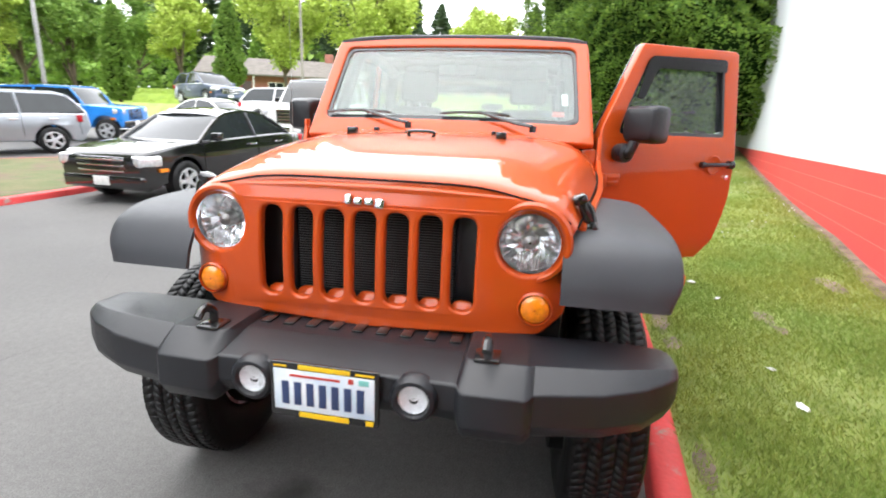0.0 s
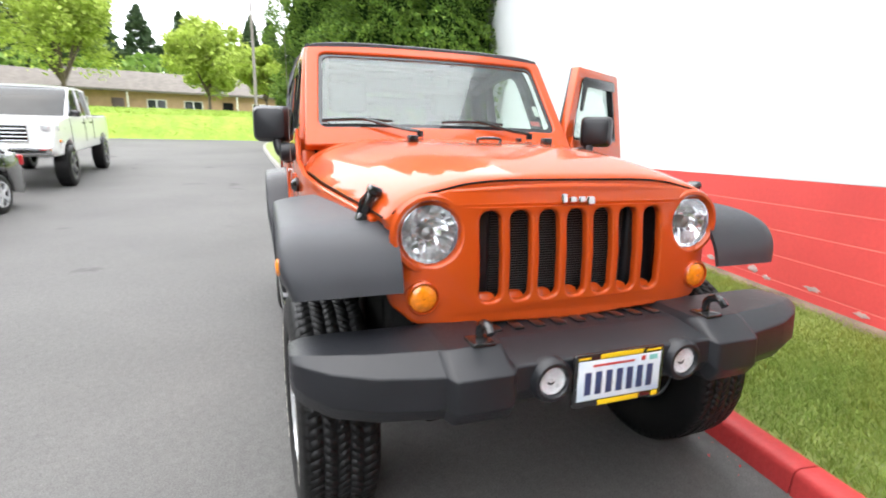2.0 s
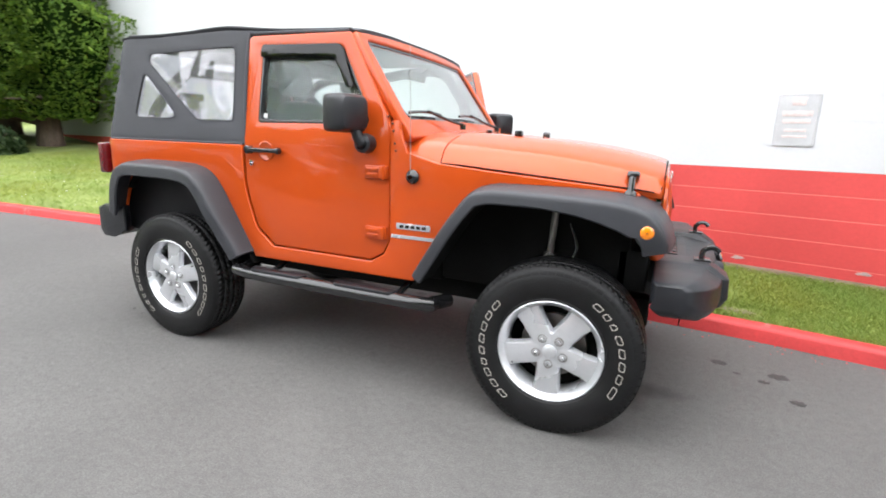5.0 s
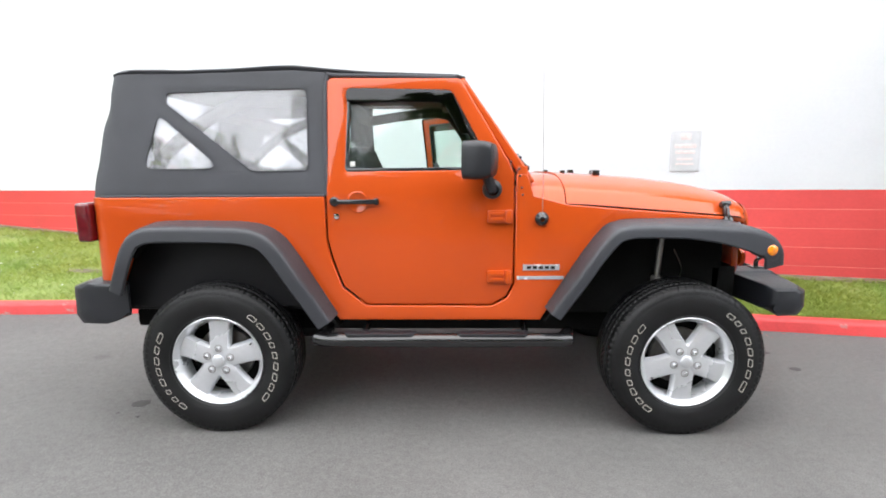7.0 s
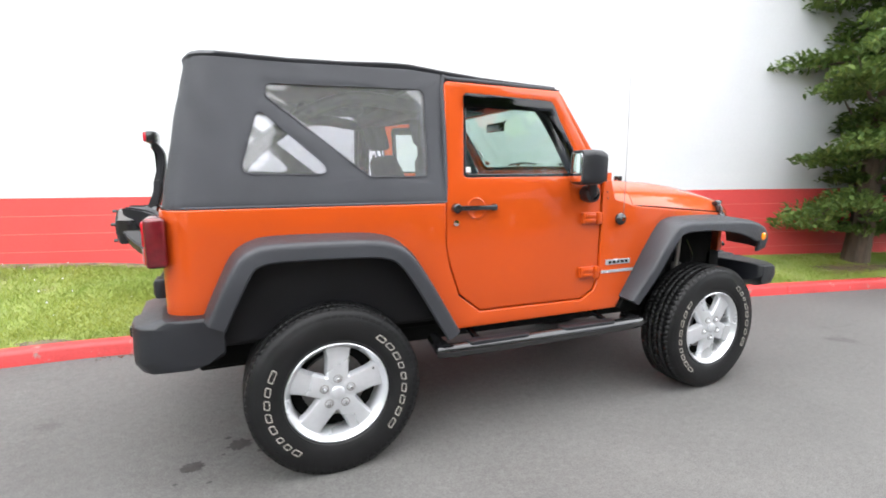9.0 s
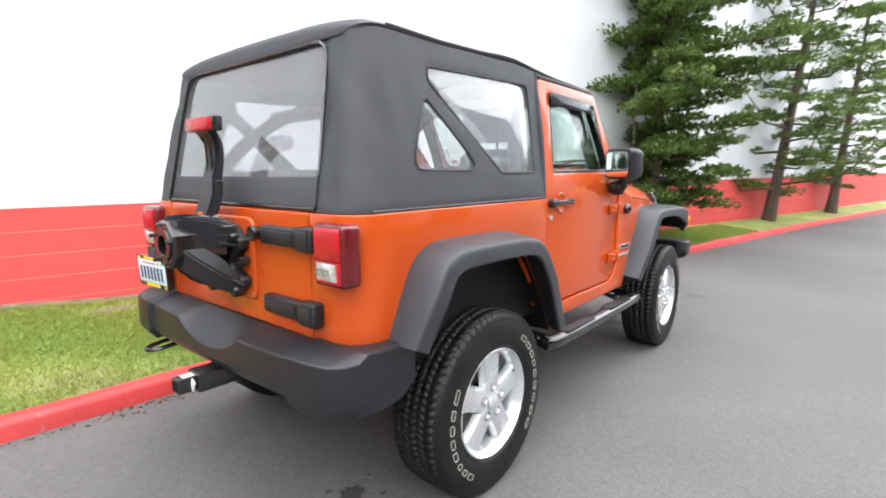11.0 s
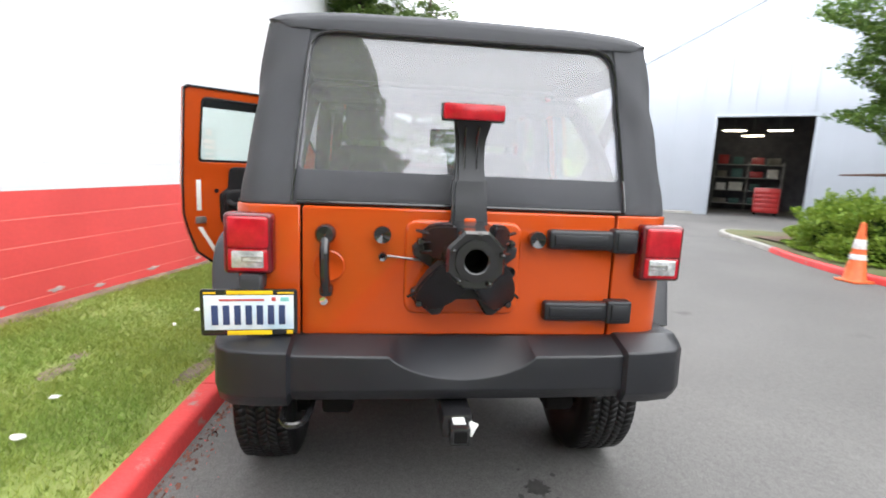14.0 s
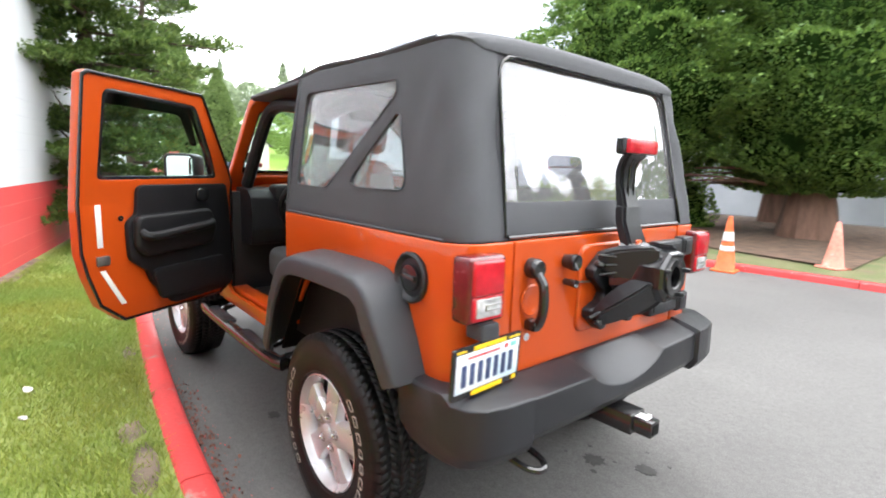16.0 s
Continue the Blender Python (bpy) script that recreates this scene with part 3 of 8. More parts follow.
def hood_z(x, y):
    w, zt, ze = lerp(x, HX, HW), lerp(x, HX, HT), lerp(x, HX, HE)
    q = min(abs(y) / w, 1)
    return ze + (zt - ze) * (1 - q ** 4.5) ** 0.55 + 0.012 * max(0, 1 - (q / 0.72) ** 6)


hood = part("hood", loft([hood_ring(*r) for r in zip(HX, HW, HT, HE)]), ORANGE, car, smooth=50)
cowl = part("cowl", loft([hood_ring(x, w, z, 1.2, 0.0) for x, w, z in ((0.33, 0.765, 1.345), (0.40, 0.765, 1.36), (0.5, 0.765, 1.362), (0.596, 0.757, 1.355))]), ORANGE, car, smooth=50)
for s in (-1, 1):
    part("hood_edge_gap", side(tube([(x, -(w + 0.0005), z + 0.002) for x, w, z in zip(HX, HW, HE) if x < 1.57], 0.0032, 6), s), DARK, hood)
part("hood_seam", tube([(1.6005 - 0.010 * (abs(y) / 0.6) ** 6, y, hood_z(1.598, y) - 0.001) for y in np.linspace(-0.6, 0.6, 41)], 0.0035, 5), DARK, hood)
for y in (-0.33, 0.33):
    part("hood_bumper", box((0.84, y - 0.022, hood_z(0.86, y) - 0.005), (0.88, y + 0.022, hood_z(0.86, y) + 0.028), 0.006), GLOSS_BLACK, hood, "black rubber bump stop")
loop = tube(flow([(0.93, -0.05, hood_z(0.93, 0) - 0.004), (0.93, -0.05, hood_z(0.93, 0) + 0.02), (0.93, 0.05, hood_z(0.93, 0) + 0.02), (0.93, 0.05, hood_z(0.93, 0) - 0.004)], 4), 0.007, 6)
part("footman_loop", loop, GLOSS_BLACK, hood)
for y in (-0.28, 0.28):
    part("washer_nozzle", box((0.66, y - 0.012, hood_z(0.67, y) - 0.004), (0.69, y + 0.012, hood_z(0.67, y) + 0.014), 0.005), GLOSS_BLACK, hood)
for s in (-1, 1):
    latch = join(box((1.455, -0.685, 1.118), (1.485, -0.655, 1.20), 0.008), box((1.445, -0.69, 1.185), (1.5, -0.645, 1.215), 0.01),
                 box((1.445, -0.69, 1.085), (1.495, -0.65, 1.125), 0.012), tube([(1.47, -0.682, 1.10), (1.47, -0.690, 1.16), (1.47, -0.672, 1.21)], 0.009, 6))
    hinge = Matrix.Translation((1.47, -0.668, 1.10))
    latch = moved(latch, hinge @ Matrix.Rotation(radians(-24), 4, "X") @ Matrix.Scale(1.0, 4) @ hinge.inverted())
    part("hood_latch", side(latch, s), GLOSS_BLACK, car, "black rubber hood latch")

# grille
def grille_map(u, v, w):
    lean = lerp(v, [0.74, 0.88, 1.0, 1.16, 1.23], [1.628, 1.632, 1.63, 1.612, 1.592])
    wrap = 0.075 * (abs(u) / 0.62) ** 7 + 0.012 * (u / 0.62) ** 2
    return Vector((lean - wrap + w, u, v))


slots = [rounded([(c - 0.036, 0.857), (c + 0.036, 0.857), (c + 0.036, 1.138), (c - 0.036, 1.138)], 0.034, 5) for c in [0.1008 * k for k in range(-3, 4)]]
g_out = rounded([(-0.535, 0.797), (0, 0.776), (0.535, 0.797), (0.606, 0.855), (0.616, 0.96), (0.613, 1.10), (0.585, 1.165), (0.44, 1.205), (0.2, 1.216), (0, 1.219), (-0.2, 1.216),
                 (-0.44, 1.205), (-0.585, 1.165), (-0.613, 1.10), (-0.616, 0.96), (-0.606, 0.855)], 0.05, 3)
g = plate(g_out, slots + [circle(y, 1.072, 0.092, 36) for y in (-0.49, 0.49)], 0.035, 0.011, grille_map,
          cu=[-0.6, -0.57, -0.54, -0.5, -0.45, -0.4, 0.4, 0.45, 0.5, 0.54, 0.57, 0.6], cv=[0.88, 1.0, 1.08, 1.16], res=3)
grille = part("grille", g, ORANGE, car, smooth=40)
for c in [0.1008 * k for k in range(-3, 4)]:
    lip = plate(rounded([(c - 0.038, 0.824), (c + 0.038, 0.824), (c + 0.034, 0.876), (c - 0.034, 0.876)], 0.03, 5), (), 0.012, 0.005,
                lambda u, v, w: Vector((1.6305 + w - (v - 0.824) * 0.75, u, v)))
    part("slot_lip", lip, ORANGE, grille)
# added dark box that stands in for the shade below and behind the grille
part("grille_support", box((1.44, -0.60, 0.66), (1.575, 0.60, 0.85), 0.01), DARK, car)
radiator = part("radiator", box((1.49, -0.27, 0.80), (1.53, 0.27, 1.17), 0.004), DARK, car, "finned grey radiator behind the grille")
for k in range(42):
    z = 0.812 + 0.0085 * k
    part("fin", box((1.526, -0.26, z), (1.534, 0.26, z + 0.003)), RADIATOR, radiator)
for y in (-0.335, 0.335):
    part("shroud", box((1.47, y - 0.07, 0.80), (1.55, y + 0.07, 1.17), 0.02, 3), BLACK_PLASTIC, radiator)
BULB_CHROME = surface("reflector_chrome", (0.88, 0.89, 0.90), 0.34, metal=0.65, var=0.10, scale=40, fine=130, bump=0.6)
FACET_CHROME = surface("faceted_reflector_chrome", (0.90, 0.91, 0.92), 0.12, metal=0.9, var=0.05, scale=40, fine=130, bump=0.1)
for s in (-1, 1):
    at = Matrix.Translation((1.595, 0.49 * s, 1.072)) @ Matrix.Rotation(radians(-90), 4, "Z")     # +y of the lathe looks ahead
    lamp = part("headlight", moved(turned([(0.092, -0.05), (0.094, 0.0), (0.093, 0.012), (0.088, 0.016), (0.085, 0.01), (0.084, -0.02)]), at), CHROME, car, "round headlight with chrome ring")
    facets = turned([(0.02, -0.060), (0.038, -0.054), (0.055, -0.044), (0.071, -0.028), (0.086, 0.0)], 22)
    rng = np.random.default_rng(4)
    for v in facets.verts:
        v.co.y += rng.uniform(-0.006, 0.006) * (v.co.y < -0.004)
    part("reflector", moved(facets, at), FACET_CHROME, lamp, smooth=0)
    part("bulb_shield", moved(turned([(0.004, 0.004), (0.02, -0.004), (0.026, -0.03), (0.02, -0.06)], 20), at), STEEL, lamp)
    dome = [(0.004 + 0.081 * math.sin(a), 0.006 + 0.022 * math.cos(a)) for a in [math.pi / 2 * k / 8 for k in range(9)]]
    part("lens", moved(turned(dome, 36), at), LENS, lamp)
    ribs = join(*[box((-0.028 + 0.008 * k, 0.012, -0.075), (-0.0245 + 0.008 * k, 0.016, -0.03)) for k in range(8)])
    part("lens_ribs", moved(ribs, at), CLEAR_LENS, lamp)
    bez = moved(turned([(0.094, 0.0), (0.097, 0.017), (0.104, 0.024), (0.114, 0.023), (0.122, 0.010)], 40), at)
    part("headlight_bezel", bez, ORANGE, car)
    ta = Matrix.Translation((1.630, 0.518 * s, 0.885)) @ Matrix.Rotation(radians(-90), 4, "Z")
    tl = part("turn_signal", moved(turned([(0.05, -0.01), (0.052, 0.006), (0.047, 0.012), (0.045, 0.004)], 30), ta), ORANGE, car, "round amber turn signal")
    part("lens", moved(turned([(0.003, 0.017), (0.02, 0.0165), (0.034, 0.013), (0.041, 0.007), (0.043, -0.005)], 30), ta), AMBER, tl)
badge = [plate(rounded([(y0, z0), (y1, z0), (y1, z1), (y0, z1)], 0.008, 3), (), 0.006, 0.002, lambda u, v, w: Vector((1.634 - (v - 1.15) * 0.2 + w, u, v)))
         for y0, z0, y1, z1 in ((-0.062, 1.157, -0.040, 1.187), (-0.034, 1.158, -0.006, 1.178), (0.0, 1.158, 0.028, 1.178), (0.033, 1.150, 0.062, 1.178))]
part("emblem", join(*badge), CHROME, grille, "small chrome emblem")

# windscreen frame
WS0, WS1 = Vector((0.425, 0, 1.335)), Vector((0.062, 0, 1.855))
WS_LEN, WS_DIR = (WS1 - WS0).length, (WS1 - WS0).normalized()
WS_N = Vector((WS_DIR.z, 0, -WS_DIR.x))


def ws_map(u, v, w):
    bow = 0.02 * (1 - (u / 0.75) ** 2)
    return WS0 + WS_DIR * v + WS_N * (w + bow - 0.02) + Vector((0, u, 0))


ws_out = rounded([(-0.752, -0.02), (0.752, -0.02), (0.70, WS_LEN), (-0.70, WS_LEN)], [0.02, 0.02, 0.06, 0.06])
ws_hole = rounded([(-0.676, 0.092), (0.676, 0.092), (0.637, WS_LEN - 0.062), (-0.637, WS_LEN - 0.062)], 0.045)
bow_cuts = [-0.6, -0.45, -0.3, -0.15, 0, 0.15, 0.3, 0.45, 0.6]
screen = part("windscreen_frame", plate(ws_out, [ws_hole], 0.05, 0.012, ws_map, cu=bow_cuts, res=3), ORANGE, car)
part("glass", plate(rounded([(-0.69, 0.08), (0.69, 0.08), (0.65, WS_LEN - 0.05), (-0.65, WS_LEN - 0.05)], 0.05), (), 0.006, 0.001, lambda u, v, w: ws_map(u, v, w + 0.006), cu=bow_cuts), SHIELD, screen, "clear windscreen with a dark border", 20)
band = plate(rounded([(-0.687, 0.084), (0.687, 0.084), (0.648, WS_LEN - 0.053), (-0.648, WS_LEN - 0.053)], 0.05),
             [rounded([(-0.655, 0.118), (0.655, 0.118), (0.62, WS_LEN - 0.078), (-0.62, WS_LEN - 0.078)], 0.05)], 0.003, 0.0005, lambda u, v, w: ws_map(u, v, w + 0.0115), cu=bow_cuts)
part("black_border", band, GLOSS_BLACK, screen)
part("sticker", plate([(0.585, 0.22), (0.615, 0.22), (0.61, 0.29), (0.58, 0.29)], (), 0.002, 0.0004, lambda u, v, w: ws_map(u, v, w + 0.001)), WHITE_LABEL, screen, "small white sticker")
part("sticker", plate([(0.54, 0.15), (0.6, 0.15), (0.598, 0.18), (0.54, 0.18)], (), 0.002, 0.0004, lambda u, v, w: ws_map(u, v, w + 0.001)), RED_PRINT, screen, "small red sticker")
for y0, y1 in ((-0.30, -0.66), (0.33, -0.03)):
    # pivot on the cowl, arm and blade lying along the glass
    p, q = Vector((0.475, y0 + 0.12, 1.372)), ws_map((y0 + y1) / 2 + 0.02, 0.128, 0.045)
    wiper = part("wiper", join(tube([p, p + Vector((0, 0, 0.03))], 0.018, 10), tube(flow([p + Vector((0, 0, 0.028)), p + Vector((-0.035, -0.10, 0.045)), q], 6), 0.009, 6)), GLOSS_BLACK, screen, "black wiper arm")
    part("blade", tube([ws_map(y0 + (y1 - y0) * k / 6, 0.117 + 0.012 * math.sin(k * 0.5), 0.036) for k in range(7)], 0.008, 6), GLOSS_BLACK, wiper)
# hinge strips of the frame
for s in (-1, 1):
    hb = part("frame_bracket", side(box((0.345, -0.790, 1.21), (0.395, -0.776, 1.40), 0.004), s), ORANGE, screen)
    for x, y, z in ((0.372, -0.791, 1.255), (0.366, -0.791, 1.29), (0.357, -0.791, 1.35), (0.352, -0.791, 1.385), (0.312, -0.768, 1.42)):
        part("bolt", side(moved(turned([(0.006, 0.006), (0.006, -0.002), (0.004, -0.0035), (0.001, -0.004)], 10), Matrix.Translation((x, y, z))), s), GLOSS_BLACK, hb)

# doors
def door(s, swing):
    hx, hy = 0.334, 0.785
    def fn(u, v, w):
        lean = 0.0 if v < 1.27 else 0.13 * (v - 1.27) ** 1.05
        return Vector((u - hx, -(w - 0.028 - lean + 0.785 - hy) , v))
    out = [(-0.630, 1.25), (-0.630, 1.04), (-0.607, 0.934), (-0.555, 0.782), (-0.436, 0.684), (0.216, 0.681), (0.296, 0.726), (0.332, 0.80), (0.332, 1.36), (0.30, 1.43), (0.066, 1.825), (0.05, 1.838),
           (-0.595, 1.846), (-0.618, 1.83)]
    hole = rounded([(-0.528, 1.378), (0.205, 1.383), (0.145, 1.53), (0.016, 1.768), (-0.51, 1.782)], [0.02, 0.02, 0.0, 0.05, 0.04])
    top = part("door", side(plate(out, [hole], 0.05, 0.008, fn, cv=[1.27, 1.34, 1.5, 1.65], res=2), s), ORANGE, car,
                            "orange door standing open" if swing else "orange door")
    top.matrix_local = Matrix.Translation((hx, s * hy, 0)) @ Matrix.Rotation(radians(swing) * -1 * s, 4, "Z")
    d = top
    part("glass", side(plate([(-0.535, 1.36), (0.215, 1.36), (0.15, 1.54), (0.02, 1.776), (-0.515, 1.79)], (), 0.005, 0.001, fn, cv=[1.5, 1.65]), s), GLASS, d)
    if not swing:
        part("sticker", side(plate([(-0.508, 1.402), (-0.482, 1.402), (-0.482, 1.427), (-0.508, 1.427)], (), 0.002, 0.0004, lambda u, v, w: fn(u, v, w + 0.004)), s), WHITE_LABEL, d, "tiny pale sticker on the glass")
    seal = plate(rounded([(-0.534, 1.37), (0.213, 1.374), (0.15, 1.535), (0.02, 1.776), (-0.516, 1.79)], [0.02, 0.02, 0, 0.05, 0.04]),
                 [rounded([(-0.515, 1.393), (0.19, 1.396), (0.135, 1.53), (0.008, 1.755), (-0.498, 1.768)], [0.02, 0.02, 0, 0.05, 0.04])], 0.046, 0.003, fn, cv=[1.5, 1.65])
    part("window_seal", side(seal, s), GLOSS_BLACK, d)
    vis = plate(rounded([(-0.52, 1.725), (-0.03, 1.718), (0.06, 1.56), (0.105, 1.56), (0.018, 1.78), (-0.52, 1.795)], [0.02, 0.06, 0.01, 0.01, 0.05, 0.03]), (), 0.006, 0.002,
                lambda u, v, w: fn(u, v, w + 0.034), cv=[1.6, 1.7])
    part("rain_visor", side(vis, s), VISOR, d, "smoked window visor")
    # outer handle in a round recess
    rec = moved(turned([(0.005, 0.006), (0.035, 0.002), (0.05, -0.0035), (0.056, -0.001)], 28), Matrix.Translation((-0.467 - hx, -0.0005, 1.222)))
    part("handle_recess", side(rec, s), ORANGE, d)
    hd = join(box((-0.592 - hx, -0.032, 1.212), (-0.36 - hx, -0.016, 1.238), 0.008), box((-0.385 - hx, -0.03, 1.207), (-0.355 - hx, 0.004, 1.243), 0.01),
              moved(turned([(0.024, 0.004), (0.024, -0.028), (0.018, -0.034), (0.003, -0.035)], 18), Matrix.Translation((-0.582 - hx, 0, 1.225))))
    part("handle", side(hd, s), GLOSS_BLACK, d, "black pull handle")
    part("lock", side(moved(turned([(0.015, 0.002), (0.015, -0.005), (0.003, -0.006)], 16), Matrix.Translation((-0.578 - hx, 0, 1.150))), s), CHROME, d)
    for z in (1.146, 0.834):
        hg = join(box((0.195 - hx, -0.02, z - 0.032), (0.325 - hx, 0.002, z + 0.032), 0.006), box((0.285 - hx, -0.034, z - 0.036), (0.318 - hx, 0.0, z + 0.036), 0.01),
                  box((0.21 - hx, -0.027, z + 0.005), (0.28 - hx, -0.014, z + 0.022), 0.004), box((0.21 - hx, -0.027, z - 0.022), (0.28 - hx, -0.014, z - 0.005), 0.004))
        part("hinge", side(hg, s), ORANGE, d)
    # mirror
    arm = join(moved(turned([(0.03, -0.03), (0.046, -0.02), (0.05, 0.01), (0.045, 0.045), (0.03, 0.06)], 20), Matrix.Translation((0.215 - hx, -0.05, 1.286))),
               tube(flow([(0.215 - hx, -0.05, 1.29), (0.205 - hx, -0.075, 1.30), (0.185 - hx, -0.085, 1.365)], 4), [0.032] * 4 + [0.028] * 5, 12))
    mir = part("mirror", side(arm, s), BLACK_PLASTIC, d, "black door mirror")
    head = loft([[(0.145 - hx + dx + k * (1 if i < 2 else 1), -0.098 + yy, 1.428 + zz) for yy, zz in rounded([(-0.096 * q, -0.09 * q), (0.088 * q, -0.09 * q), (0.088 * q, 0.09 * q), (-0.096 * q, 0.09 * q)], 0.035, 4)]
                 for i, (dx, q, k) in enumerate(((-0.062, 0.96, 0), (-0.055, 1.0, 0), (0.0, 1.02, 0), (0.045, 0.97, 0), (0.075, 0.82, 0), (0.085, 0.6, 0)))])
    pivot = Matrix.Translation((0.145 - hx, -0.098, 0))
    inward = pivot @ Matrix.Rotation(radians(-16), 4, "Z") @ pivot.inverted()
    part("mirror_head", side(moved(head, inward), s), BLACK_PLASTIC, mir)
    mg = plate(rounded([(-0.174, 1.352), (-0.022, 1.352), (-0.022, 1.504), (-0.174, 1.504)], 0.025), (), 0.004, 0.001, lambda u, v, w: Vector((0.145 - hx - 0.064 + w, u, v)))
    part("mirror_glass", side(moved(mg, inward), s), MIRROR, mir)
    # inside: trim panel, armrest, grab handle, speaker, shut-face labels
    tr = plate(rounded([(-0.34, 1.35), (0.26, 1.35), (0.29, 1.2), (0.30, 0.74), (0.2, 0.715), (-0.15, 0.71), (-0.28, 0.85), (-0.31, 0.92), (-0.40, 0.985), (-0.405, 1.17), (-0.35, 1.21)], [0.04, 0.03, 0.05, 0.04, 0.02, 0.06, 0.03, 0.02, 0.05, 0.05, 0.03]), (), 0.03, 0.008, lambda u, v, w: fn(u, v, w - 0.04))
    inner = part("inner_trim", side(tr, s), TRIM, d, "black moulded door trim")
    rest = plate(rounded([(-0.385, 1.20), (0.10, 1.215), (0.14, 1.10), (0.10, 1.01), (-0.33, 0.995), (-0.39, 1.05)], 0.05), (), 0.05, 0.02, lambda u, v, w: fn(u, v, w - 0.075), res=3)
    part("armrest", side(rest, s), TRIM, inner)
    part("grab_bar", side(tube(flow([fn(-0.36, 1.12, -0.09), fn(-0.33, 1.10, -0.125), fn(-0.13, 1.115, -0.13), fn(0.06, 1.13, -0.12), fn(0.09, 1.14, -0.09)], 5), 0.022, 10), s), TRIM, inner)
    part("inner_handle", side(plate(rounded([(0.02, 1.25), (0.11, 1.25), (0.11, 1.33), (0.02, 1.33)], 0.038), (), 0.03, 0.01, lambda u, v, w: fn(u, v, w - 0.06)), s), GLOSS_BLACK, inner)
    part("pocket", side(plate(rounded([(-0.24, 0.75), (0.2, 0.76), (0.22, 0.93), (-0.3, 0.92)], 0.04), (), 0.03, 0.01, lambda u, v, w: fn(u, v, w - 0.06)), s), TRIM, inner)
    part("knob", side(moved(turned([(0.012, 0.0), (0.014, 0.008), (0.003, 0.01)], 14), Matrix.Translation((-0.42 - hx, 0.052, 1.19))), s), GLOSS_BLACK, inner)
    part("latch", side(plate(rounded([(-0.555, 0.975), (-0.49, 0.975), (-0.49, 1.02), (-0.555, 1.02)], 0.008), (), 0.012, 0.003, lambda u, v, w: fn(u, v, w - 0.03)), s), STEEL, d, "steel door latch")
    gasket = plate(out, [[(p[0] * 0.975 - 0.003, 1.25 + (p[1] - 1.25) * 0.975) for p in out]], 0.012, 0.004, lambda u, v, w: fn(u, v, w - 0.03), cv=[1.27, 1.5])
    part("door_gasket", side(gasket, s), GLOSS_BLACK, d)
    if swing:
        for z0, z1, x0, x1 in ((1.06, 1.26, -0.532, -0.532), (0.77, 0.95, -0.43, -0.53)):
            lb = plate([(x0 - 0.012, z0), (x0 + 0.016, z0), (x1 + 0.016, z1), (x1 - 0.012, z1)], (), 0.002, 0.0004, lambda u, v, w: fn(u, v, w - 0.0265))
            part("door_label", side(lb, s), WHITE_LABEL, d, "white printed door label")
    return d


door(-1, 0)
door(1, 58)

# ---- fender flares
def sweep(path, section, s, name, material, parent, label="", smooth=40):
    """A section (y, out) carried along a line of x and z; out is away from the wheel."""
    pts = [Vector(p) for p in path]
    rings = []
    for i, p in enumerate(pts):
        t = (pts[min(i + 1, len(pts) - 1)] - pts[max(i - 1, 0)]).normalized()
        n = Vector((t.y, -t.x))
        rings.append([(p.x + n.x * o, y, p.y + n.y * o) for y, o in section(i / (len(pts) - 1), p.x)])
    return part(name, side(loft(rings), s), material, parent, label, smooth)


def flare_section(inner_y, reach=0.938, lip_of=lambda x: 0.10):
    def sec(f, x):
        lip = lip_of(x)
        yi = -(inner_y(x))
        r = reach - 0.03 * max(0, 1 - f / 0.12) - 0.03 * max(0, (f - 0.88) / 0.12)
        return [(yi, -0.014), (yi, 0.0), (-r + 0.06, -0.012), (-r + 0.018, -0.022), (-r + 0.007, -0.027), (-r + 0.002, -0.036), (-r, -0.05), (-r - 0.002, -lip + 0.007), (-r + 0.006, -lip),
                (-r + 0.018, -lip + 0.004), (-r + 0.03, -lip + 0.02), (-r + 0.055, -0.055), (-r + 0.11, -0.034)]
    return sec


REAR_ARCH = flow([(-0.585, 0.636), (-0.708, 0.838), (-0.795, 0.978), (-0.85, 1.050), (-0.92, 1.100), (-1.03, 1.127), (-1.22, 1.134), (-1.46, 1.134), (-1.548, 1.118), (-1.622, 1.070), (-1.69, 0.945), (-1.755, 0.80)], 4)
FRONT_ARCH = flow([(1.672, 0.918), (1.652, 0.985), (1.602, 1.060), (1.52, 1.101), (1.40, 1.120), (1.15, 1.129), (0.93, 1.131), (0.85, 1.12), (0.785, 1.09), (0.69, 0.975), (0.59, 0.82), (0.494, 0.672)], 4)
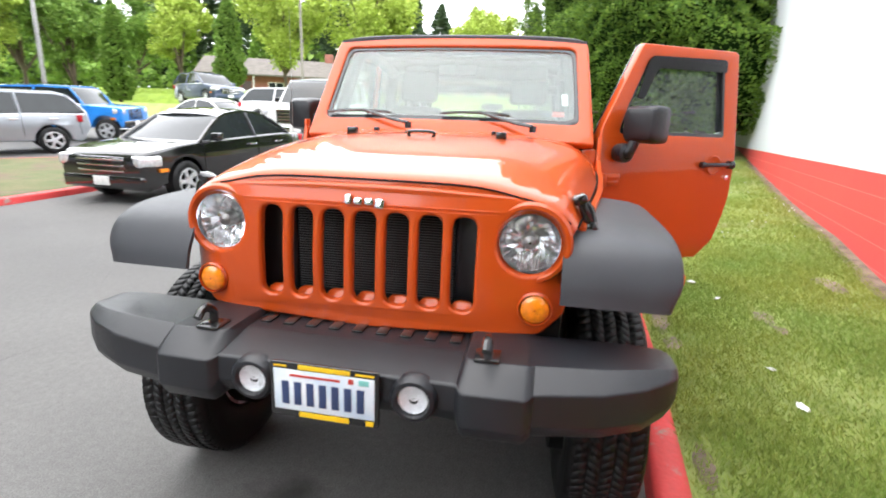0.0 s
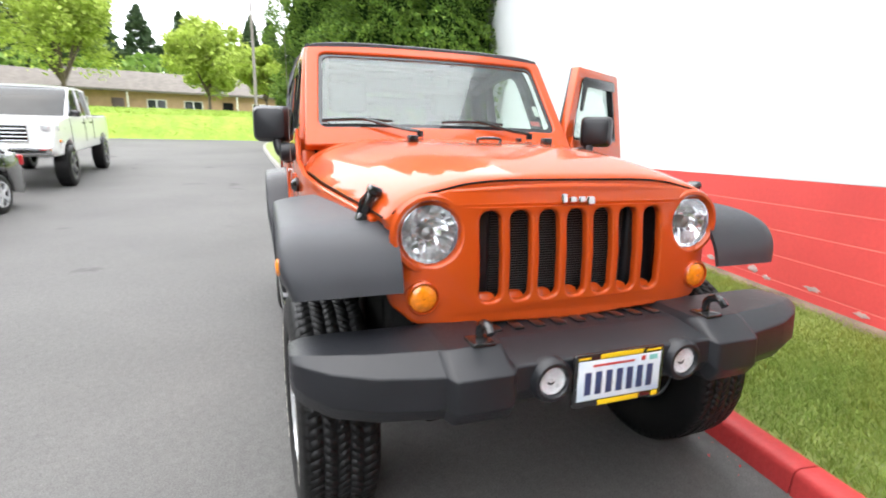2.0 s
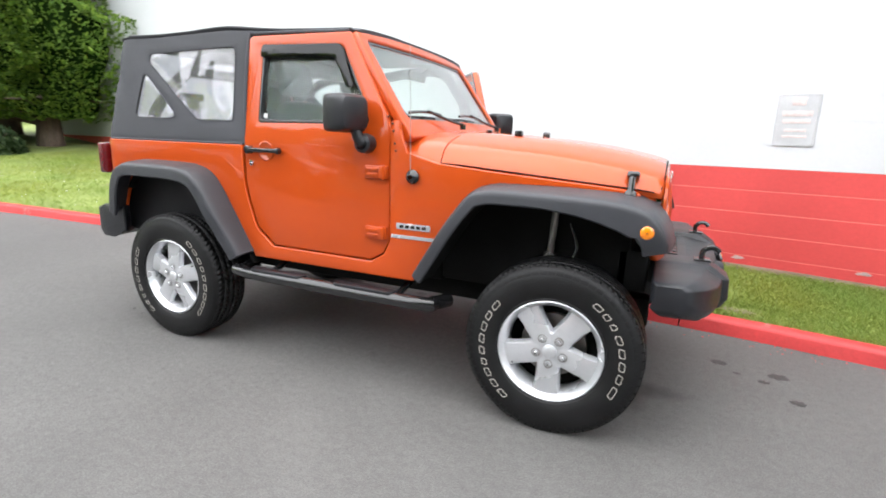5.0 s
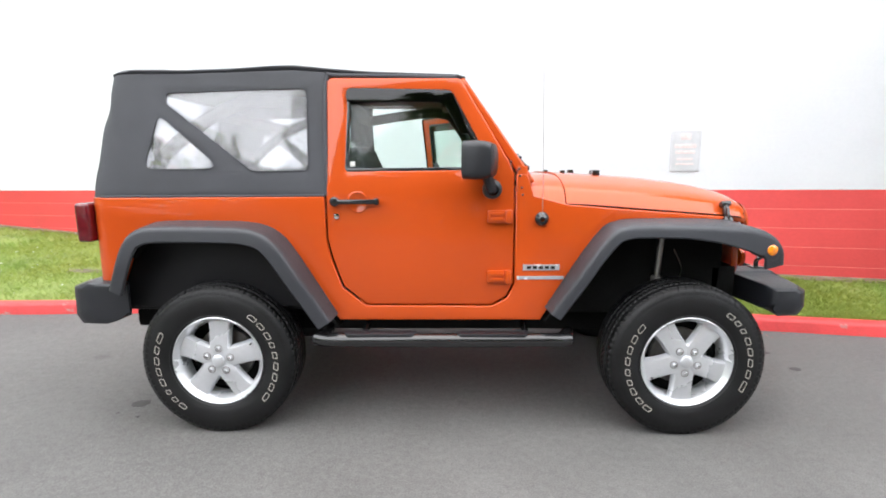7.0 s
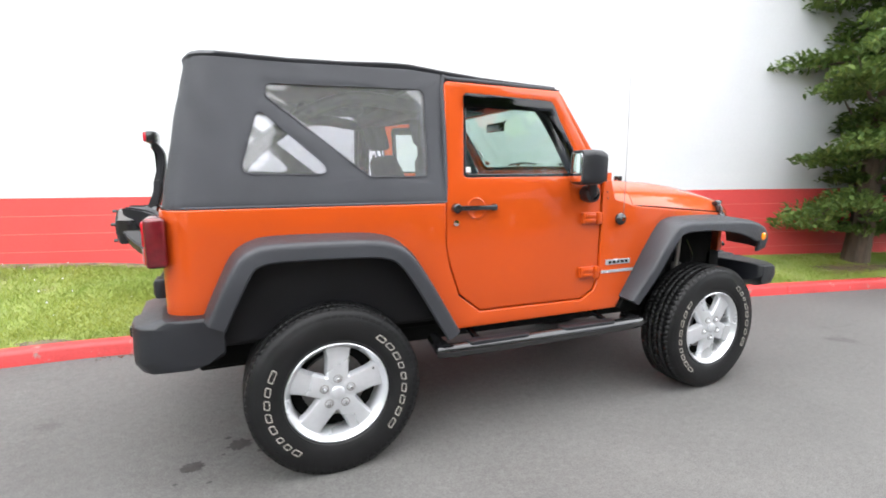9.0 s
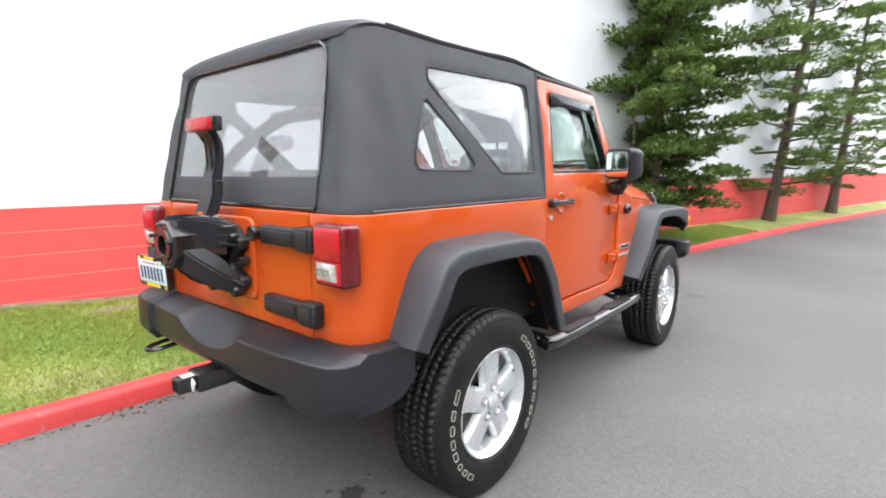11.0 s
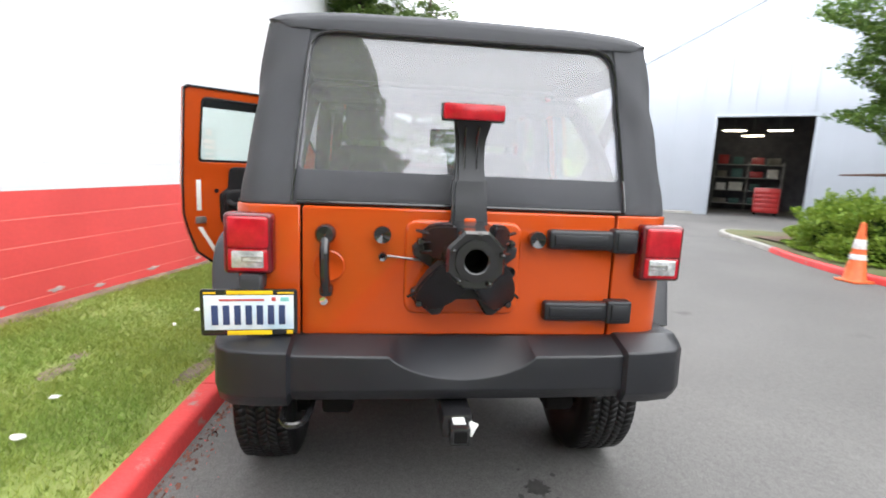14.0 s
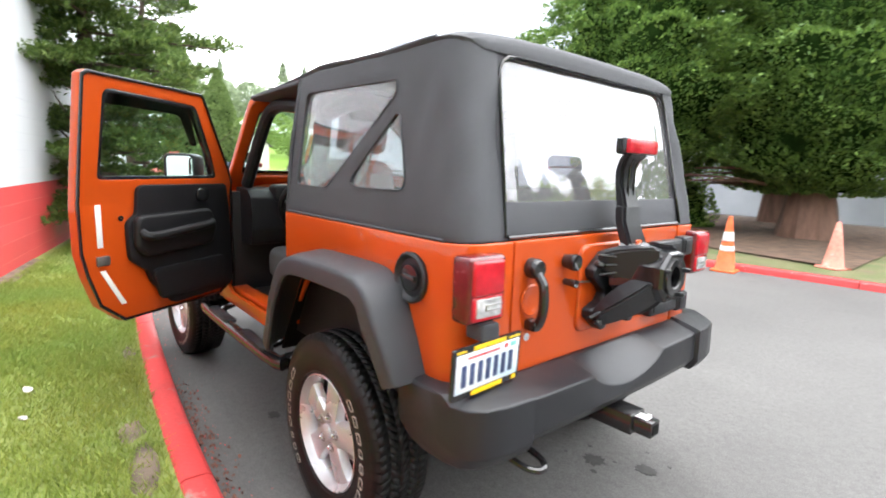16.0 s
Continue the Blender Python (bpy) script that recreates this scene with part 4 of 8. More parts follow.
for s in (-1, 1):
    fr = sweep(REAR_ARCH, flare_section(lambda x: 0.765), s, "fender_flare", FLARE_PLASTIC, car, "wide grained plastic fender flare")
    ff = sweep(FRONT_ARCH, flare_section(lambda x: lerp(x, [0.5, 0.9, 1.2, 1.45, 1.6], [0.765, 0.74, 0.70, 0.60, 0.585]), 0.918, lambda x: lerp(x, [1.15, 1.31, 1.43, 1.54, 1.68], [0.084, 0.10, 0.125, 0.14, 0.12])), s, "fender_flare", FLARE_PLASTIC, car, "wide grained plastic fender flare")
    mk = moved(turned([(0.025, 0.02), (0.026, -0.004), (0.02, -0.009), (0.003, -0.011)], 22), Matrix.Translation((1.562, -0.917, 0.990)) @ Matrix.Rotation(radians(4), 4, "Z"))
    part("side_marker", side(mk, s), AMBER, ff, "round amber side marker")
    # inner liners, the arches' shade carried by their near-black colour
    for arch in (REAR_ARCH, FRONT_ARCH):
        lin = [(p.x, p.y - 0.075) for p in (arch[10:] if arch is FRONT_ARCH else arch[:-6])]
        sweep(lin, lambda f, x: [(-0.60, 0), (-0.60, -0.012), (-0.80, -0.012), (-0.80, 0)], s, "wheel_liner", DARK, car, "", 40)

for s in (-1, 1):
    sh = part("shock_absorber", side(join(tube([(1.15, -0.625, 1.05), (1.135, -0.625, 0.80)], 0.016, 10), tube([(1.135, -0.625, 0.80), (1.12, -0.625, 0.52)], 0.03, 12)), s), STEEL, car, "grey shock absorber in the wheel arch")
    part("brake_hose", side(tube(flow([(1.22, -0.62, 0.95), (1.26, -0.64, 0.84), (1.22, -0.65, 0.74)], 4), 0.008, 6), s), GLOSS_BLACK, sh)

# ---- wheels
def bar_frame(w, h, t):
    return plate([(-w / 2, -h / 2), (w / 2, -h / 2), (w / 2, h / 2), (-w / 2, h / 2)],
                 [[(-w / 2 + t, -h / 2 + t), (w / 2 - t, -h / 2 + t), (w / 2 - t, h / 2 - t), (-w / 2 + t, h / 2 - t)]], 0.003, 0.0008)


def wheel(at, label):
    root = part("wheel", turned([(0.05, 0.02), (0.20, 0.02), (0.205, 0.0), (0.205, 0.16), (0.05, 0.16)], 24), DARK, car, label)
    root.matrix_local = at
    R = 0.404
    prof = [(0.222, -0.090), (0.232, -0.102), (0.247, -0.117), (0.282, -0.127), (0.322, -0.1295), (0.352, -0.125), (0.374, -0.115), (R - 0.006, -0.099), (R, -0.075), (R, 0.075), (R - 0.006, 0.099),
            (0.374, 0.115), (0.352, 0.125), (0.322, 0.1295), (0.25, 0.119), (0.222, 0.10)]
    prof = [(r - (0.0035 if abs(h) < 0.1 and r > 0.39 else 0), h) for r, h in prof]
    tyre = part("tyre", turned(prof, 72, closed=True), RUBBER, root, "black all-terrain tyre with raised pale lettering", 30)
    # tread: five rows of blocks
    V, F = [], []
    rows = ((-0.081, 0.0395, 76, 0.0, 0.9), (0.081, 0.0395, 76, 0.4, 0.9), (-0.040, 0.034, 88, 0.2, -1.6), (0.0, 0.034, 88, 0.6, 1.6), (0.040, 0.034, 88, 0.1, -1.6))
    for yc, wd, n, ph, skew in rows:
        for k in range(n):
            a = 2 * math.pi * (k + ph) / n
            half = math.pi / n * 0.91
            base = len(V)
            for rr in (R - 0.012, R + 0.001 - (0.004 if abs(yc) > 0.06 else 0)):
                for da, dy in ((-half, -wd / 2), (half, -wd / 2), (half, wd / 2), (-half, wd / 2)):
                    aa = a + da + skew * dy
                    q = rr
                    V.append((q * math.cos(aa), yc + dy, q * math.sin(aa)))
            F += [(base + i, base + j, base + 4 + j, base + 4 + i) for i, j in ((0, 1), (1, 2), (2, 3), (3, 0))] + [(base + 4, base + 5, base + 6, base + 7)]
    # shoulder lugs
    for sgn in (-1, 1):
        for k in range(64):
            a = 2 * math.pi * (k + 0.25 * sgn) / 64
            half = math.pi / 64 * 0.82
            base = len(V)
            for da in (-half, half):
                for rr, hh in ((R - 0.006, 0.094), (R - 0.006, 0.104), (0.372, 0.119), (0.360, 0.121)):
                    V.append((rr * math.cos(a + da), sgn * (hh + 0.0015), rr * math.sin(a + da)))
            F += [(base + i, base + i + 1, base + 5 + i, base + 4 + i) for i in range(3)]
    tread = mesh_from("tread", V, F, RUBBER, root)
    # raised letters, as plain outlined bars
    for start, widths in ((-0.60, (1.1, 1, 1, 1, 0.9, 0.8, 1, 1, 1.1)), (2.76, (1.3, 1, 1, 1, 1, 0.7, 0.8, 1))):
        a = start
        for k, wd in enumerate(widths):
            w = 0.050 * wd
            o = rounded([(-w / 2, -0.0125), (w / 2 - 0.008, -0.0125), (w / 2, 0.0125), (-w / 2 + 0.008, 0.0125)], 0.006, 2)
            b = plate(o, [[(u * (1 - 0.0085 / w), v * 0.74) for u, v in o]], 0.002, 0.0006)
            part("raised_mark", moved(b, Matrix.Rotation(-a, 4, "Y") @ Matrix.Translation((0.312, -0.1298, 0)) @ Matrix.Rotation(radians(90), 4, "Y") @ Matrix.Rotation(radians(90), 4, "X")), LETTER, tyre)
            a += 0.085 + 0.107 * wd
    ring = turned([(0.246, -0.1165), (0.249, -0.1205), (0.252, -0.119), (0.252, -0.116)], 60, closed=True)
    part("bead_ring", ring, RUBBER, tyre)
    # rim
    rim = part("rim", turned([(0.200, 0.09), (0.208, 0.03), (0.203, -0.05), (0.210, -0.085), (0.225, -0.104), (0.234, -0.116), (0.239, -0.113), (0.233, -0.09), (0.215, -0.06), (0.216, 0.09)], 72, closed=True), ALLOY, root, "silver five-spoke alloy rim")
    for k in range(5):
        a = 2 * math.pi * k / 5 + math.pi / 2
        turn = Matrix.Rotation(-(a - math.pi / 2), 4, "Y")
        rings = []
        for r, hw, yf in ((0.030, 0.034, -0.098), (0.075, 0.051, -0.098), (0.115, 0.051, -0.096), (0.157, 0.052, -0.093), (0.189, 0.057, -0.090), (0.207, 0.063, -0.088), (0.219, 0.072, -0.088)):
            rings.append([(-hw - 0.006, yf + 0.034, r), (-hw - 0.001, yf + 0.012, r), (-hw + 0.005, yf + 0.002, r), (-hw + 0.012, yf, r), (hw - 0.012, yf, r), (hw - 0.005, yf + 0.002, r), (hw + 0.001, yf + 0.012, r), (hw + 0.006, yf + 0.034, r)])
        part("spoke", moved(loft(rings), turn), ALLOY, rim, smooth=30)
        c = (0.064 * math.cos(a), 0, 0.064 * math.sin(a))
        part("lug_pocket", moved(turned([(0.0205, -0.0975), (0.0205, -0.1000), (0.017, -0.1005), (0.0155, -0.097)], 16), Matrix.Translation(c)), STEEL, rim)
        part("lug_nut", moved(turned([(0.0105, -0.09), (0.0105, -0.108), (0.007, -0.114), (0.001, -0.115)], 6), Matrix.Translation(c)), CHROME, rim)
    part("hub_face", turned([(0.092, -0.066), (0.090, -0.090), (0.082, -0.0965), (0.002, -0.0985)], 40), ALLOY, rim)
    part("centre_cap", turned([(0.032, -0.10), (0.031, -0.109), (0.024, -0.114), (0.002, -0.115)], 24), ALLOY, rim)
    part("valve_stem", tube([(0.17, -0.075, 0.10), (0.165, -0.1, 0.095)], 0.004, 6), GLOSS_BLACK, rim)
    part("brake_disc", turned([(0.06, -0.01), (0.15, -0.01), (0.152, 0.0), (0.152, 0.01), (0.06, 0.012)], 36), STEEL, root)
    return root


HUB = 0.402
w0 = wheel(pose(1.212, -0.767, HUB, 0, 0, 1.5) @ Matrix.Rotation(radians(182), 4, "Y"), "front wheel turned slightly to the left")


def wheel_again(at, label):
    """The same wheel once more, part by part on shared meshes."""
    made = {}
    for o in (w0, *w0.children_recursive):
        made[o] = new(o.name.split(".")[0], o.data)
        made[o].parent = made.get(o.parent, car)
        tagged(made[o], o.get("label", ""))
    made[w0].matrix_local = at
    tagged(made[w0], label)


wheel_again(pose(-1.212, -0.767, HUB, 0, 0, 0) @ Matrix.Rotation(radians(3), 4, "Y"), "rear wheel with silver rim")
wheel_again(pose(-1.212, 0.767, HUB, 0, 0, 180) @ Matrix.Rotation(radians(10), 4, "Y"), "rear wheel with silver rim")
wheel_again(pose(1.212, 0.767, HUB, 0, 0, 181.5) @ Matrix.Rotation(radians(50), 4, "Y"), "front wheel turned slightly to the left")

# ---- bumpers
def bumper_ring(y, xf, xb, zb, zc, zt, dt):
    """A bumper's cross-section: upright face up to a crease at zc, then a top that falls forward from zt."""
    pts = rounded([(xb, zb + 0.05), (xf - 0.13, zb), (xf - 0.03, zb + 0.004), (xf, zb + 0.05), (xf - 0.004, zc), (xf - dt, zt), (xb, zt)], [0.01, 0.02, 0.018, 0.018, 0.012, 0.018, 0.01], 5)
    return [(x, y, z) for x, z in pts]


def mirrored_stations(st):
    return [(-y, *rest) for y, *rest in st[::-1]] + list(st)


F_ST = [(0.30, 1.893, 1.60, 0.634, 0.755, 0.780, 0.15), (0.334, 1.895, 1.60, 0.632, 0.755, 0.780, 0.15), (0.347, 1.915, 1.60, 0.612, 0.747, 0.800, 0.10), (0.36, 1.92, 1.60, 0.606, 0.746, 0.802, 0.09),
        (0.505, 1.918, 1.60, 0.606, 0.746, 0.802, 0.085), (0.516, 1.912, 1.60, 0.608, 0.747, 0.800, 0.08), (0.53, 1.888, 1.60, 0.614, 0.749, 0.794, 0.08), (0.70, 1.860, 1.60, 0.618, 0.757, 0.796, 0.07),
        (0.81, 1.818, 1.60, 0.628, 0.766, 0.797, 0.055), (0.872, 1.773, 1.60, 0.648, 0.772, 0.793, 0.04), (0.896, 1.748, 1.61, 0.664, 0.772, 0.789, 0.03), (0.906, 1.725, 1.62, 0.68, 0.768, 0.782, 0.025)]
fb = part("front_bumper", loft([bumper_ring(*q) for q in mirrored_stations(F_ST)]), BLACK_PLASTIC, car, "black moulded plastic front bumper", 40)
for k in range(9):
    part("bumper_rib", box((1.635, -0.3175 + 0.075 * k, 0.779), (1.70, -0.2825 + 0.075 * k, 0.787), 0.003), GLOSS_BLACK, fb)
FOG_WHITE = surface("bright_fog_lamp_optic", (0.82, 0.83, 0.85), 0.3, metal=0.2, var=0.12, scale=40, fine=160, bump=0.4)
for s in (-1, 1):
    hook = tube(flow([(1.80, -0.405, 0.795), (1.80, -0.405, 0.842), (1.825, -0.405, 0.862), (1.850, -0.405, 0.862), (1.870, -0.405, 0.847)], 5), 0.0125, 8)
    part("tow_hook", side(join(hook, box((1.765, -0.44, 0.795), (1.838, -0.37, 0.810), 0.006)), s), GLOSS_BLACK, fb, "black steel tow hook")
    at = Matrix.Translation((1.899, 0.227 * s, 0.703)) @ Matrix.Rotation(radians(-90), 4, "Z")
    fog = part("fog_lamp", moved(turned([(0.066, -0.03), (0.064, 0.0), (0.055, 0.012), (0.046, 0.013), (0.041, 0.006), (0.040, -0.02)], 32), at), BLACK_PLASTIC, fb, "round fog lamp in a black ring")
    part("reflector", moved(turned([(0.002, -0.006), (0.012, -0.007), (0.028, -0.004), (0.039, 0.002)], 30), at), FOG_WHITE, fog)
    part("lens", moved(turned([(0.003, 0.012), (0.024, 0.009), (0.040, 0.003)], 30), at), LENS, fog)


def number_plate(name, m, label):
    """Built in its own plane, y across and z up, facing +x."""
    base = plate(rounded([(-0.163, -0.085), (0.163, -0.085), (0.163, 0.085), (-0.163, 0.085)], 0.012), (), 0.012, 0.003, lambda u, v, w: Vector((w, u, v)))
    root = part(name, base, GLOSS_BLACK, car, label)
    root.matrix_local = m
    def face(x0, z0, x1, z1, mat, nm, lift, lab=""):
        part(nm, plate([(x0, z0), (x1, z0), (x1, z1), (x0, z1)], (), 0.002, 0.0005, lambda u, v, w: Vector((0.006 + lift + w, u, v))), mat, root, lab)
    face(-0.15, -0.062, 0.15, 0.064, PLATE, "plate_face", 0.001, "pale blue and white plate")
    for k in range(7):                                            # the number, as plain bars
        face(-0.126 + 0.0375 * k, -0.044, -0.104 + 0.0375 * k, 0.028, NAVY, "number_bar", 0.0026)
    face(-0.10, 0.044, 0.05, 0.051, RED_PRINT, "heading_bar", 0.0026)
    face(0.075, 0.043, 0.09, 0.058, RED_PRINT, "tab", 0.0026)
    face(0.105, 0.042, 0.135, 0.058, surface("teal_tab", (0.2, 0.55, 0.5), 0.5), "tab", 0.0026)
    face(-0.075, 0.067, 0.08, 0.081, YELLOW, "frame_bar", 0.0015)
    face(-0.075, -0.082, 0.075, -0.066, YELLOW, "frame_bar", 0.0015)
    face(-0.15, 0.070, -0.11, 0.076, YELLOW, "frame_bar", 0.0015)
    face(0.095, 0.070, 0.15, 0.076, YELLOW, "frame_bar", 0.0015)
    face(0.125, -0.081, 0.147, -0.066, YELLOW, "frame_bar", 0.0015)
    return root


number_plate("front_number_plate", pose(1.906, -0.014, 0.692) @ Matrix.Scale(0.94, 4), "number plate in a black frame with yellow print")

def scoop(y):
    """How far the rear bumper's crease dips into the step at its middle."""
    return 0.080 * max(0.0, 1 - (y / 0.25) ** 2) ** 0.75


R_ST = [(y, 2.032, 1.86, 0.600, 0.766 - scoop(y), 0.800, 0.13) for y in (0.02, 0.05, 0.08, 0.11, 0.14, 0.165, 0.19, 0.21, 0.225, 0.238, 0.246, 0.252)]
R_ST += [(0.55, 2.022, 1.86, 0.598, 0.766, 0.802, 0.12), (0.573, 2.018, 1.86, 0.597, 0.766, 0.803, 0.12), (0.584, 2.035, 1.84, 0.582, 0.780, 0.812, 0.12), (0.68, 2.03, 1.80, 0.580, 0.781, 0.813, 0.12),
         (0.77, 2.012, 1.72, 0.580, 0.781, 0.813, 0.11), (0.815, 1.978, 1.68, 0.584, 0.781, 0.812, 0.08), (0.838, 1.93, 1.67, 0.592, 0.781, 0.806, 0.05), (0.845, 1.87, 1.672, 0.61, 0.774, 0.796, 0.03)]
rb = part("rear_bumper", moved(loft([bumper_ring(*q) for q in mirrored_stations(R_ST)]), Matrix.Diagonal((-1, 1, 1, 1))), BLACK_PLASTIC, car, "black moulded plastic rear bumper with a scooped step", 32)
number_plate("rear_number_plate", pose(-1.945, 0.716, 0.893, 0, 3, 184) @ Matrix.Scale(0.94, 4), "number plate in a black frame with yellow print")
part("plate_bracket", box((-1.935, 0.60, 0.83), (-1.86, 0.70, 0.95), 0.01), GLOSS_BLACK, car)
part("plate_lamp", loft([[(x, 0.712 + y * q, z) for x, y in rounded([(-1.955, -0.04), (-1.955, 0.04), (-1.88, 0.04), (-1.88, -0.04)], 0.012, 3)] for z, q in ((0.972, 0.95), (1.005, 1.0), (1.018, 0.85), (1.022, 0.6))]), FLARE_PLASTIC, car, "small grey plate lamp")

# ---- tail lamps, tailgate and what is bolted to it
for s in (-1, 1):
    hous = part("tail_lamp", side(box((-1.940, -0.800, 1.020), (-1.862, -0.642, 1.224), 0.016, 4), s), LAMP_SHELL, car, "rounded red tail lamp with a clear reversing window")
    part("red_lens", side(box((-1.949, -0.785, 1.107), (-1.92, -0.656, 1.212), 0.010, 3), s), RED_LENS, hous)
    part("reverse_surround", side(box((-1.946, -0.785, 1.031), (-1.92, -0.656, 1.106), 0.008, 2), s), RED_LENS, hous)
    part("reverse_lens", side(box((-1.951, -0.772, 1.042), (-1.92, -0.669, 1.100), 0.006), s), CLEAR_LENS, hous)
    part("lens_rib", side(join(box((-1.954, -0.735, 1.078), (-1.945, -0.670, 1.082), 0.001), box((-1.954, -0.735, 1.062), (-1.945, -0.670, 1.066), 0.001), box((-1.954, -0.739, 1.062), (-1.945, -0.735, 1.082), 0.001)), s), STEEL, hous)

gate = part("tailgate", plate(rounded([(-0.555, 0.80), (0.555, 0.80), (0.555, 1.25), (-0.555, 1.25)], 0.012), (), 0.03, 0.006, lambda u, v, w: Vector((-1.876 - w, u, v))), ORANGE, car)
part("gate_panel", plate(rounded([(-0.207, 0.880), (0.207, 0.880), (0.207, 1.215), (-0.207, 1.215)], 0.05), (), 0.03, 0.012, lambda u, v, w: Vector((-1.889 - w, u, v)), res=3), ORANGE, gate)
part("rear_sill", box((-1.888, -0.66, 0.768), (-1.85, 0.66, 0.7935), 0.005), ORANGE, car)
part("body_tail", box((-1.87, -0.76, 0.76), (-1.80, 0.76, 0.81), 0.01), DARK, car)
for z in (1.161, 0.900):
    h = join(box((-1.932, -0.54, z - 0.035), (-1.888, -0.300, z + 0.035), 0.012, 3), box((-1.938, -0.628, z - 0.043), (-1.885, -0.533, z + 0.043), 0.010, 3),
             box((-1.938, -0.515, z - 0.020), (-1.92, -0.318, z + 0.020), 0.005, 2), box((-1.944, -0.612, z - 0.030), (-1.92, -0.548, z + 0.030), 0.005, 2))
    part("gate_hinge", h, BLACK_PLASTIC, gate, "black tailgate hinge")
for y, z, r in ((0.284, 1.163, 0.027), (-0.256, 1.160, 0.027), (0.282, 1.088, 0.013), (-0.162, 1.043, 0.018)):
    part("rubber_stop", moved(turned([(r * 0.9, 0.0), (r, -0.02), (r * 1.15, -0.045), (r * 1.05, -0.055), (r * 0.5, -0.05), (0.002, -0.045)], 18), Matrix.Translation((-1.888, y, z)) @ Matrix.Rotation(radians(-90), 4, "Z")), GLOSS_BLACK, gate)
part("stop_rod", tube([(-1.905, 0.28, 1.088), (-1.91, 0.15, 1.075)], 0.004, 6), STEEL, gate)
gh = part("gate_handle", join(moved(turned([(0.034, 0.01), (0.035, -0.03), (0.028, -0.042), (0.002, -0.044)], 22), Matrix.Translation((-1.893, 0.475, 1.157)) @ Matrix.Rotation(radians(-90), 4, "Z")),
                              tube(flow([(-1.925, 0.475, 1.14), (-1.95, 0.474, 1.10), (-1.952, 0.472, 1.02), (-1.935, 0.470, 0.968)], 5), 0.017, 10), box((-1.94, 0.448, 0.945), (-1.885, 0.494, 0.985), 0.012)), GLOSS_BLACK, gate, "black tailgate handle")
part("handle_recess", moved(turned([(0.003, 0.004), (0.03, 0.0), (0.05, -0.006), (0.056, -0.003)], 26), Matrix.Translation((-1.893, 0.465, 1.045)) @ Matrix.Rotation(radians(-90), 4, "Z")), ORANGE, gate)
part("gate_lock", moved(turned([(0.014, 0.002), (0.014, -0.006), (0.002, -0.007)], 16), Matrix.Translation((-1.892, 0.482, 0.921)) @ Matrix.Rotation(radians(-90), 4, "Z")), CHROME, gate)

# spare wheel carrier, empty
to_back = Matrix.Rotation(radians(-90), 4, "Z")
carrier = part("spare_carrier", moved(turned([(0.048, -0.02), (0.052, -0.13), (0.056, -0.218), (0.064, -0.232), (0.084, -0.234), (0.092, -0.224), (0.090, -0.18), (0.098, -0.12), (0.112, -0.08), (0.12, -0.05), (0.09, -0.03)], 8, closed=True),
                                      Matrix.Translation((-1.918, 0.0, 1.119)) @ to_back @ Matrix.Rotation(radians(22.5), 4, "Y") @ Matrix.Diagonal((1.06, 1, 1.06, 1))), GLOSS_BLACK, car, "empty black spare wheel carrier")
half = [(0.055, 1.192), (0.105, 1.186), (0.182, 1.128), (0.178, 1.096), (0.115, 1.052), (0.098, 1.030), (0.115, 1.002), (0.184, 0.976), (0.181, 0.946), (0.107, 0.888), (0.080, 0.890), (0.050, 0.945)]
star = rounded([(-y, z) for y, z in half] + [(y, z) for y, z in half[::-1]], 0.012, 3)
part("star_plate", plate(star[::-1], (), 0.045, 0.008, lambda u, v, w: Vector((-1.925 - w, u, v)), res=2), BLACK_PLASTIC, carrier)
for sy, sz, ey, ez in ((1, 1, 0.142, 1.146), (-1, 1, -0.142, 1.146), (1, -1, 0.142, 0.934), (-1, -1, -0.142, 0.934)):
    a, b = Vector((-2.085, sy * 0.050, 1.119 + sz * 0.045)), Vector((-1.950, ey, ez))
    d = (b - a).normalized()
    up = Vector((1, 0, 0)).cross(d).normalized()
    rings = []
    for t, wd, th in ((0, 0.060, 0.085), (0.3, 0.064, 0.095), (0.65, 0.060, 0.075), (0.9, 0.050, 0.045), (1.05, 0.034, 0.025)):
        p = a + (b - a) * t
        rings.append([p + up * wd * k + Vector((1, 0, 0)) * th * j for k, j in ((-1, -0.5), (1, -0.5), (1, 0.5), (-1, 0.5))])
    leg = loft(rings)
    bmesh.ops.bevel(leg, geom=leg.edges[:], offset=0.008, segments=2, affect="EDGES", clamp_overlap=True)
    part("carrier_leg", leg, BLACK_PLASTIC, carrier)
    for k in (-0.5, 0, 0.5):
        part("rib", tube([a + (b - a) * 0.5 + up * 0.05 * k + Vector((-0.012, 0, 0)), b + up * 0.075 * k + Vector((0.002, sy * 0.02, 0))], 0.006, 6), GLOSS_BLACK, carrier)
    part("bolt", moved(turned([(0.014, 0.01), (0.014, -0.02), (0.01, -0.026), (0.001, -0.027)], 8), Matrix.Translation((-1.945, ey * 1.10, ez)) @ to_back), GLOSS_BLACK, carrier)
part("hub_liner", moved(turned([(0.037, -0.06), (0.037, -0.2385), (0.041, -0.2415), (0.064, -0.2405), (0.066, -0.23), (0.06, -0.06)], 28, closed=True), Matrix.Translation((-1.918, 0.0, 1.119)) @ to_back), GLOSS_BLACK, carrier)
# added black disc in place of the shade down the bore
part("hub_bore", moved(turned([(0.045, -0.11), (0.002, -0.10)], 24), Matrix.Translation((-1.918, 0.0, 1.119)) @ to_back), DARK, carrier)
